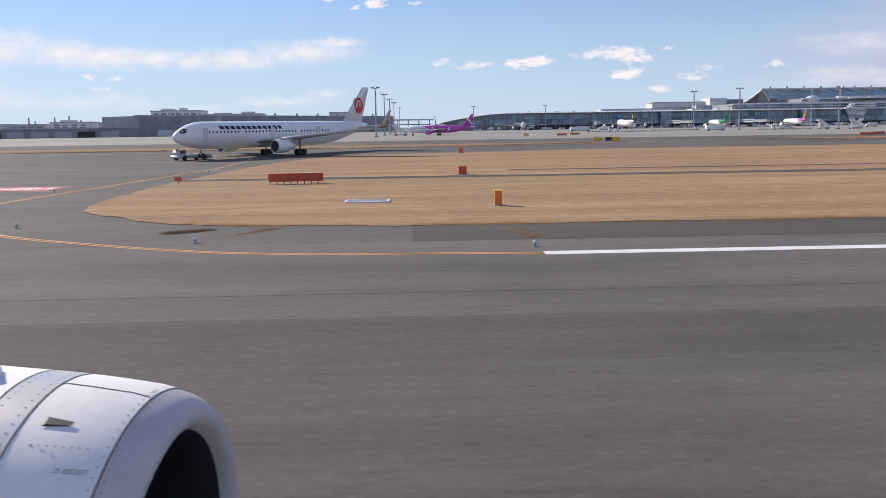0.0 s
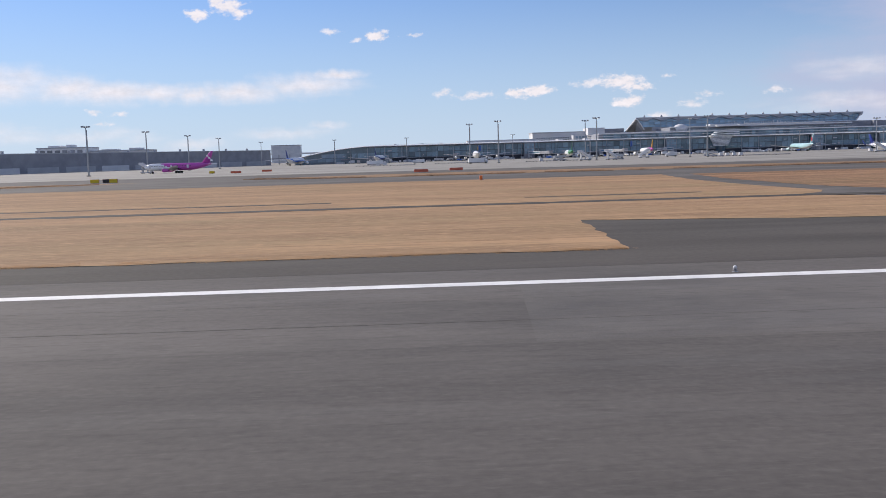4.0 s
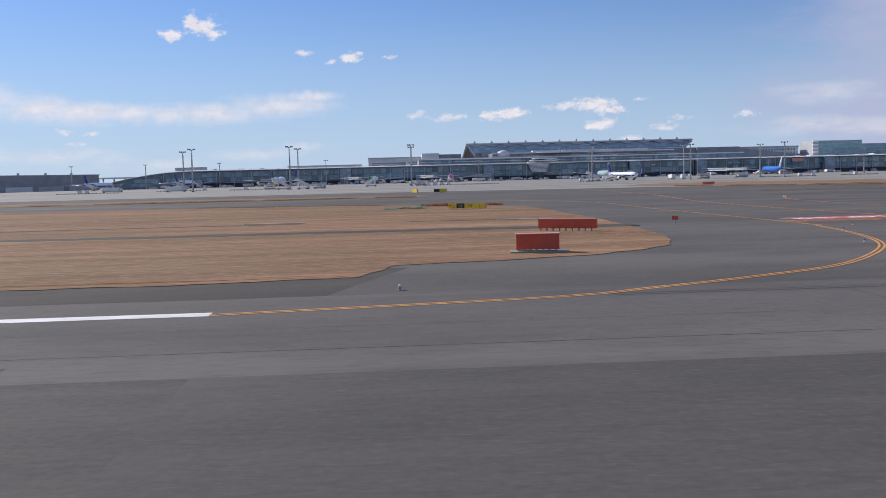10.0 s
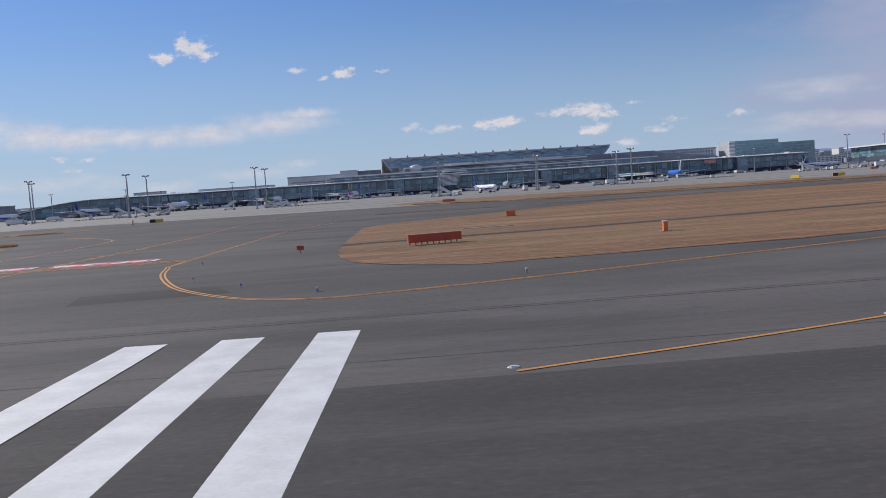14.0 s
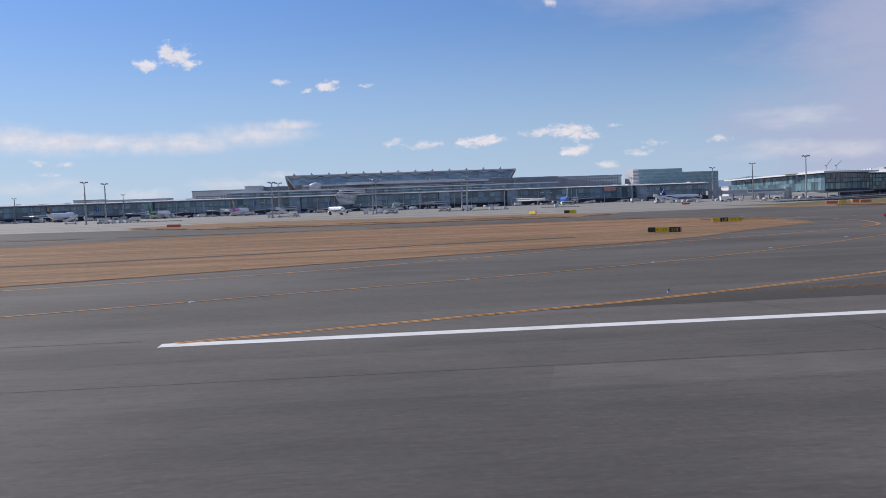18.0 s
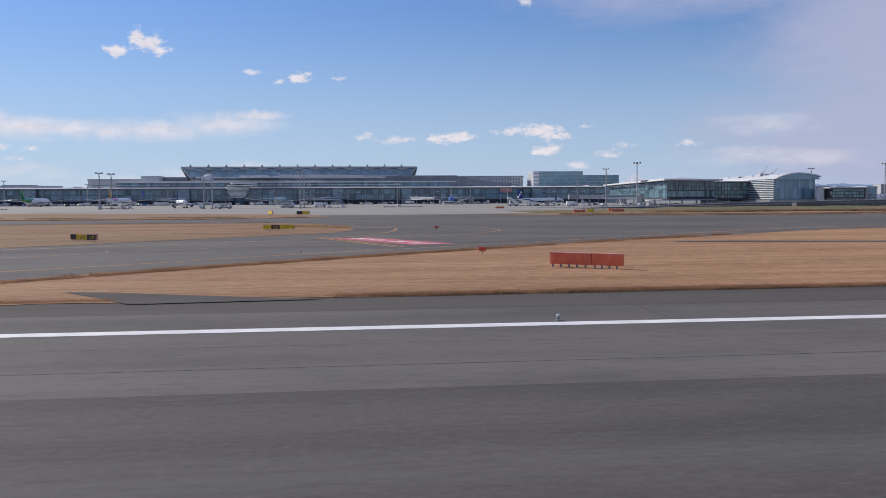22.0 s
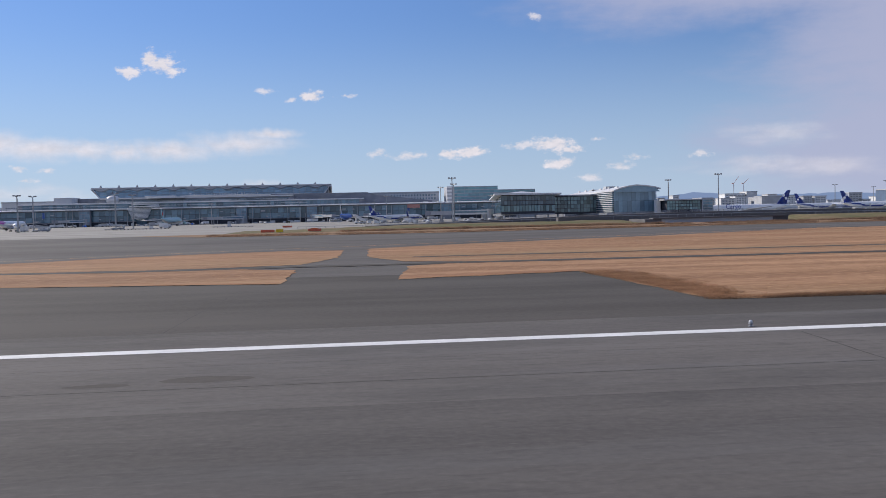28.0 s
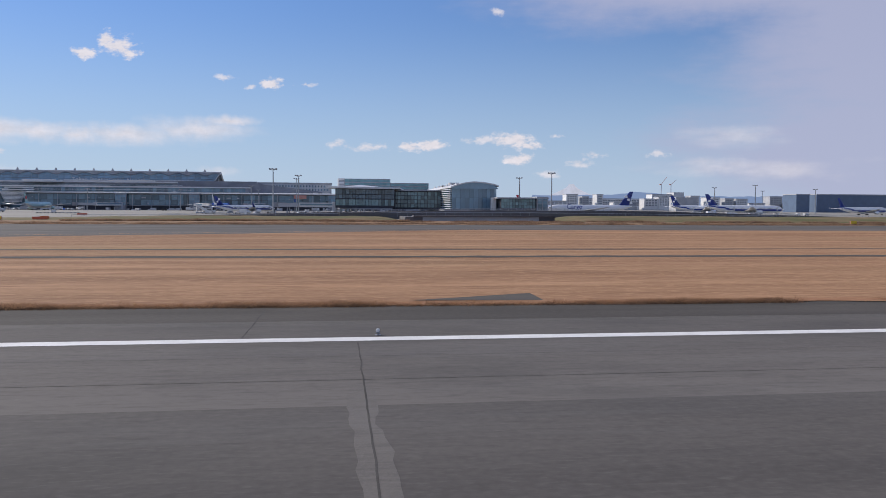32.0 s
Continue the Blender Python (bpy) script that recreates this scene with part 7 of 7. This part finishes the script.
# ---- grass and weeds ----
def fringe(pts, width, side, seed):
    """A band of rust-coloured older grass along a field's edge, uneven on the inner side."""
    p = curve_through(pts, 1.0)
    bm = bmesh.new()
    prev = None
    for i, (x, y) in enumerate(p):
        x1, y1 = p[min(i + 1, len(p) - 1)]
        x0, y0 = p[max(i - 1, 0)]
        d = Vector((x1 - x0, y1 - y0)).normalized()
        n = Vector((-d.y, d.x)) * side
        w = width * max(0.15, 0.7 + 0.9 * noise.noise(Vector((x * 0.09, y * 0.09, seed))) + 0.5 * noise.noise(Vector((x * 0.6, y * 0.6, seed))))
        e = 0.25 * noise.noise(Vector((x * 0.8, y * 0.8, seed + 3)))
        cur = [bm.verts.new((x + n.x * k, float(lie(y + n.y * k)), 0.045 + float(dip(lie(y + n.y * k))))) for k in (e, w)]
        if prev:
            bm.faces.new((prev[0], cur[0], cur[1], prev[1]))
        prev = cur
    bmesh.ops.recalc_face_normals(bm, faces=bm.faces)
    tagged(bm_object("grass_fringe", bm, GRASS_ORANGE), "rust-orange older grass along the field edge", "grass", kind="structure")


fringe([(543, 47.6), (600, 48.6), (636.5, 48.9)], 1.6, 1, 1)
fringe([(702.3, 48.9), (770, 47.6), (900, 47.4)], 1.7, 1, 2)
fringe([(702.4, 48.9), (702.4, 60), (702.2, 74.8)], 3.2, -1, 3)
fringe([(542.5, 52), (549, 62), (563, 75), (582, 89), (600, 101), (624, 114), (650, 131)], 2.2, -1, 4)
fringe([(685.8, 72), (694, 73.6), (702, 75)], 2.5, 1, 5)
fringe([(637.4, 78.3), (656, 74.2), (675.6, 70.2)], 2.5, 1, 6)
fringe([(408, 60), (434, 62), (460, 70.5), (482, 81.5), (508, 93.5), (530, 104.5)], 1.2, 1, 7)
fringe([(258, 49), (300, 47.8), (309, 48)], 1.0, 1, 8)
for pts, n in ((G0, 26000), (G1, 18000), (G2, 16000), (G3, 16000), (G4, 30000)):
    q = [(x, y) for x, y in pts if x < 900] + ([(900, 205), (900, 47)] if pts is G4 else [])
    q = G4[:3] + [(900, 200)] + G4[7:] if pts is G4 else pts
    tufts("grass_tufts", q, n, GRASS_BLADE_BROWN if pts is G1 or pts is G2 else GRASS_BLADE, "short dry straw grass in uneven tufts", 0.075, near=1.6)


def verge(pts, n, material, size, label, spread=0.5, thin=0.25, side=(0.0, 1.0)):
    """Taller weeds along a line."""
    p = np.array(curve_through(pts, 2.0))
    k = rng.integers(0, len(p) - 1, n)
    t = rng.random(n)
    c = p[k] + (p[k + 1] - p[k]) * t[:, None]
    keep = np.array([noise.noise(Vector((a * 0.11, b * 0.11, 5))) + 0.25 * noise.noise(Vector((a * 0.6, 0, 2))) > rng.uniform(-0.45, thin) for a, b in c])
    c = c[keep] + np.abs(rng.normal(0, spread, (keep.sum(), 1))) * np.array(side)
    c[:, 1] = lie(c[:, 1])
    v, f = [], []
    for a, b in c:
        zz = float(dip(b))
        s0 = size * rng.uniform(0.45, 1.0) * (0.75 + 0.6 * max(0, noise.noise(Vector((a * 0.3, b * 0.3, 8)))))
        for _ in range(22 if size < 0.8 else 14):
            ang, ln = rng.uniform(0, 6.28), s0 * rng.uniform(0.6, 1.1)
            w = 0.055 * ln + 0.005
            ox, oy = rng.normal(0, 0.2 + 0.15 * size, 2)
            i = len(v)
            v += [(a + ox - math.cos(ang) * w, b + oy - math.sin(ang) * w, zz), (a + ox + math.cos(ang) * w, b + oy + math.sin(ang) * w, zz), (a + ox + rng.normal(0, 0.7) * ln, b + oy + rng.normal(0, 0.6) * ln, zz + ln * rng.uniform(0.35, 0.75))]
            f.append((i, i + 1, i + 2))
    ob = raw("weeds", v, f, material)
    return tagged(ob, label, "weeds", kind="stuff")


verge([(-13, 49.8), (0, 47), (60, 46.7), (157, 47)], 3000, GRASS_BLADE, 0.26, "dry grass fringe hanging over the asphalt edge")
verge([(215, 57), (236, 51.2), (258, 48.7), (300, 47.6)], 2400, GRASS_BLADE_BROWN, 0.26, "dry grass fringe along the asphalt edge")
verge([(543, 47.2), (550, 47.0), (558, 47.3)], 1000, GRASS_RUST, 0.3, "rust-brown weed fringe along the asphalt edge")
verge([(568, 47.5), (600, 48.4), (636, 48.8)], 4600, GRASS_RUST, 0.42, "rust-brown weed fringe along the asphalt edge")
# rows of dark blades imitate the shade at the foot of the grass
verge([(568.5, 47.2), (600, 48.1), (636, 48.5)], 2000, WEED_DARK, 0.3, "dark blades for the shade under the grass along the asphalt edge", 0.2)
verge([(702, 48.5), (770, 47.1), (900, 46.9)], 4600, WEED_DARK, 0.32, "dark blades for the shade under the grass along the asphalt edge", 0.2)
verge([(637.4, 48.9), (637.6, 60), (637.8, 77)], 700, GRASS_BLADE, 0.4, "dry grass fringe along a paved pad")
verge([(702, 48.8), (770, 47.4), (900, 47.2)], 8000, GRASS_RUST, 0.44, "rust-brown weed fringe along the asphalt edge")
verge([(702, 75), (702.4, 60), (702.2, 49)], 4200, GRASS_RUST, 0.34, "rust-brown weeds at a field corner", 1.5, 0.0, (1.0, 0.0))
verge([(543, 53), (556, 66), (575, 82), (600, 100), (630, 119)], 4200, GRASS_RUST, 0.6, "rust-brown weeds along a taxiway edge", 0.8)
verge([(512, 45.5), (530, 46), (552, 45.2)], 700, GRASS_BLADE_BROWN, 0.38, "weeds growing in a pavement joint", 0.12, 0.7)
verge([(205, 52), (235, 49), (262, 45.5)], 130, GRASS_BLADE_BROWN, 0.28, "small dry tufts on the shoulder", 3.0)
for cx in (209, 213, 218, 224.5, 229, 233):
    verge([(cx, 53 - 0.12 * (cx - 209)), (cx + 1.2, 49), (cx + 0.8, 46)], 34, WEED_DARK, 0.2, "weeds growing in a pavement crack", 0.1)
verge([(222, 52), (240, 45.5), (262, 47)], 120, WEED_DARK, 0.14, "weeds growing in pavement cracks", 0.4)
verge([(-12.4, 45), (-10.4, 46.3)], 150, WEED_DARK, 0.3, "weeds growing in pavement cracks", 0.25)
verge([(-6.9, 47.2), (-9.2, 42.6)], 120, GRASS_RUST, 0.12, "dry moss line in a pavement crack", 0.1)
verge([(5.3, 45), (5.5, 40.8)], 110, GRASS_RUST, 0.14, "weeds growing in a pavement crack", 0.1)
verge([(560, 171), (566, 170), (572, 163)], 2600, GRASS_BLADE, 0.55, "tall straw grass at a field corner", 3, -0.1)
verge([(318, 160), (332, 158)], 500, GRASS_RUST, 1.2, "tall brown weeds beside a sign", 2)
for line, sz, n in (([(412, 308), (446, 258), (472, 249), (506, 244), (545, 247), (562, 260)], 0.7, 5000), ([(446, 275), (500, 268), (550, 268)], 0.6, 2500), ([(95, 262), (135, 241), (250, 240), (318, 236)], 0.9, 4000), ([(-300, 226), (-20, 224), (60, 248)], 0.7, 4000), ([(640, 264), (700, 250), (800, 258), (870, 262), (1000, 266)], 1.0, 9000), ([(640, 272), (700, 260), (800, 268), (1000, 276)], 1.2, 8000), ([(680, 300), (740, 304), (790, 300)], 1.7, 6000), ([(790, 296), (850, 297)], 1.4, 3000), ([(850, 304), (960, 300), (1200, 300)], 1.7, 9000), ([(400, 204), (470, 199), (556, 203)], 0.35, 3000), ([(260, 188), (310, 172)], 0.3, 1500)):
    verge(line, n, WEED_FAR, sz, "brown bushy weeds on a far verge", 3.0, 0.1)
bm = bmesh.new()
for x0, x1, top in ((640, 792, 1.5), (848.5, 1200, 2.0)):
    xs = np.linspace(x0, x1, 70)
    prev = None
    for i, x in enumerate(xs):
        z = top * min(1, (x - x0) / (70 if x0 < 700 else 12), (x1 - x) / 8) + 0.25 * noise.noise(Vector((x * 0.1, 0, 4)))
        cur = [bm.verts.new((x, y, max(0.05, zz) if x0 < x < x1 else 0.05)) for y, zz in ((309, 0.05), (318, z * 0.55), (330, z), (352, z * 0.9), (372, 0.05))]
        if prev:
            for k in range(4):
                bm.faces.new((prev[k], cur[k], cur[k + 1], prev[k + 1]))
        prev = cur
bank = tagged(bm_object("green_bank", bm, GRASS_GREEN), "low green and brown grass bank", "bank", kind="structure")
t = thing("green_tarpaulin", "crumpled green tarpaulin by the taxiway sign", "tarpaulin", "", spot(314, 150))
bm = bmesh.new()
bmesh.ops.create_grid(bm, x_segments=14, y_segments=6, size=1, matrix=Matrix.Diagonal((4.0, 1.2, 1, 1)))
for vv in bm.verts:
    vv.co.z = 0.12 + 0.42 * max(0, noise.noise(vv.co * 1.3))
part("cloth", bm, AC_GREEN, t)

# ---- wing and engine of the airliner standing on the runway ----
COWL = mat("cowl_paint", (0.93, 0.90, 0.87), (0.84, 0.82, 0.80), size=0.9, fine=0.06, rough=0.5, bump=0.01)
LIP = mat("inlet_lip_metal", (0.66, 0.60, 0.60), (0.55, 0.50, 0.51), size=0.7, fine=0.05, rough=0.5, metal=0.0)
STRAP = mat("cowl_band_metal", (0.62, 0.60, 0.58), (0.50, 0.52, 0.58), size=0.25, fine=0.03, rough=0.4, metal=0.25)
# near black: the shade inside duct and vent is put into the colour
INLET = mat("shaded_inlet_and_vent", (0.035, 0.035, 0.045), (0.025, 0.025, 0.032), size=0.5, rough=0.6)
own = thing("airliner_wing_engine", "pale grey engine nacelle with dull metal lip under a wing", "aircraft engine", "", pose(-1.3, 5.75, 2.06, 0, 3, -7.0))


def revolve(rows, n=72, a0=0.0, a1=2 * math.pi):
    bm = bmesh.new()
    closed = abs(a1 - a0 - 2 * math.pi) < 1e-6
    m = n if closed else n + 1
    rings = [[bm.verts.new((x, r * math.sin(a0 + (a1 - a0) * k / n), r * math.cos(a0 + (a1 - a0) * k / n))) for k in range(m)] for x, r in rows]
    for a, b in zip(rings, rings[1:]):
        for k in range(m if closed else m - 1):
            f = bm.faces.new((a[k], a[(k + 1) % m], b[(k + 1) % m], b[k]))
            f.smooth = True
    return bm


part("inlet_lip", revolve([(-0.40, 1.05), (-0.33, 1.08), (-0.295, 1.12), (-0.285, 1.155), (-0.295, 1.195), (-0.335, 1.245), (-0.40, 1.29), (-0.50, 1.325)]), LIP, own, "dull grey metal inlet lip")
part("inlet_duct", revolve([(-1.35, 1.06), (-1.0, 1.04), (-0.62, 1.02), (-0.52, 1.025), (-0.401, 1.0495)]), INLET, own, "inlet duct coloured near black for the shade inside")
part("front_cowl", revolve([(-0.505, 1.327), (-0.625, 1.354), (-0.9, 1.378), (-1.10, 1.391)]), COWL, own)
part("cowl_band", revolve([(-1.105, 1.393), (-1.36, 1.403)]), STRAP, own, "worn metallic band round the cowl")
part("rear_cowl", revolve([(-1.365, 1.402), (-2.005, 1.416), (-2.8, 1.41), (-3.8, 1.33), (-4.9, 1.12), (-4.9, 1.05)]), COWL, own)
part("core_nozzle", revolve([(-4.6, 0.8), (-5.6, 0.62), (-6.4, 0.4), (-6.4, 0.05)], 40), STEEL, own)
for x, r in ((-0.502, 1.3275), (-1.102, 1.3935), (-1.362, 1.4045)):
    part("panel_seam", revolve([(x - 0.006, r), (x, r + 0.0025), (x + 0.006, r)]), CRACK, own)
for ang in (-1, -60):
    a = radians(ang)
    part("panel_seam", revolve([(-0.51, 1.3305), (-0.63, 1.3565), (-0.9, 1.3805), (-1.10, 1.3930)], 2, a - 0.004, a + 0.004), CRACK, own)
bm = bmesh.new()
for k in range(110):
    a = 2 * math.pi * k / 110
    for x, r in ((-0.47, 1.3165), (-0.54, 1.3355), (-1.16, 1.3955), (-1.31, 1.4015)):
        c = Vector((x, r * math.sin(a), r * math.cos(a)))
        out = Vector((0, math.sin(a), math.cos(a)))
        tube(bm, c - out * 0.004, c + out * 0.0022, 0.0055, 0.0045, 6)
tagged(part("rivet", bm, GREY_DK, own, "rows of small dark rivets"), kind="stuff")
bm = bmesh.new()
for k in range(150):
    a = radians(180 * rng.random())
    x, w, ln = -0.51 - abs(rng.normal(0, 0.02)), rng.uniform(0.003, 0.010), rng.uniform(0.01, 0.04)
    r = 1.3345
    q = [(x, a - w), (x - ln, a - w * 0.4), (x - ln * 0.9, a + w * 0.6), (x - 0.01, a + w)]
    bm.faces.new([bm.verts.new((xx, (r + 0.2 * (x - xx) + 0.0015) * math.sin(aa), (r + 0.2 * (x - xx) + 0.0015) * math.cos(aa))) for xx, aa in q])
tagged(part("chipped_paint", bm, PAINT_WHITE, own, "chipped white paint flecks"), kind="stuff")
# shallow wedge whose dark colour stands for the recess's shadow
vent = pose(0, 0, 0, 21, 0, 0)
bm = bmesh.new()
v = [bm.verts.new(c) for c in ((-0.98, -0.045, 1.388), (-0.98, 0.045, 1.388), (-0.80, 0.02, 1.3805), (-0.80, -0.01, 1.3805), (-0.965, -0.03, 1.391), (-0.965, 0.03, 1.391))]
for f in ((0, 3, 4), (3, 2, 5, 4), (2, 1, 5), (0, 4, 5, 1)):
    bm.faces.new([v[k] for k in f])
part("vent_scoop", bm, INLET, own, "small flush vent coloured dark as a shaded recess").matrix_local = vent
words("stencil", "COVER RECEPT", 0.045, pose(0, 0, 0, 36, 0, 0) @ pose(-0.72, 0, 1.3655), GREY_DK, own, 0.0008)
for i in range(1):
    part("stencil_bars", boxes(*[(-0.98 + 0.05 * k, -0.006, 1.383, -0.965 + 0.05 * k, 0.006, 1.3855) for k in range(8 - 3 * i)]), GREY_DK, own, "small dark stencil bars").matrix_local = pose(0, 0, 0, 29, 0, 0)
for k in range(22):
    a = 2 * math.pi * k / 22
    bm = bmesh.new()
    v = [bm.verts.new((x, r * math.sin(a + t), r * math.cos(a + t))) for x, r, t in ((-1.22, 0.30, 0.0), (-1.40, 0.30, 0.22), (-1.42, 1.04, 0.30), (-1.20, 1.04, 0.12))]
    bm.faces.new(v)
    bm.normal_update()
    bmesh.ops.solidify(bm, geom=bm.faces[:], thickness=0.012)
    part("fan_blade", bm, GREY_DK, own)
part("spinner", revolve([(-0.75, 0.01), (-0.85, 0.10), (-1.05, 0.22), (-1.25, 0.31)], 32), GREY_DK, own)
# black disc added behind the blades for the darkness deep in the duct
part("fan_backing_dark", revolve([(-1.45, 1.06), (-1.45, 0.02)], 32), BLACK, own)
bm = bmesh.new()
secs = []
for x, z0, z1, w in ((-1.55, 1.35, 1.44, 0.05), (-1.62, 1.35, 1.52, 0.13), (-1.9, 1.34, 1.60, 0.2), (-2.4, 1.34, 1.72, 0.22), (-3.2, 1.3, 1.92, 0.22), (-5.2, 1.1, 2.15, 0.22), (-7.5, 1.0, 2.2, 0.2)):
    secs.append([(x, -w, z0), (x, w, z0), (x, w * 0.9, z1 - 0.08), (x, 0, z1), (x, -w * 0.9, z1 - 0.08)])
loft(bm, secs)
part("pylon", bm, COWL, own)
part("wing", wing_mesh((-3.6, -3.6, 1.55), (-13.5, 16.5, 3.0), 7.4, 2.4, 0.75, 1), COWL, own)
gear(own, -7.6, -2.6, 0.55, (-0.7, 0.7), 3.7, "main_gear")
for o in own.children:
    if o.name.startswith("main_gear"):
        o.matrix_local = pose(0, 0, -2.39)
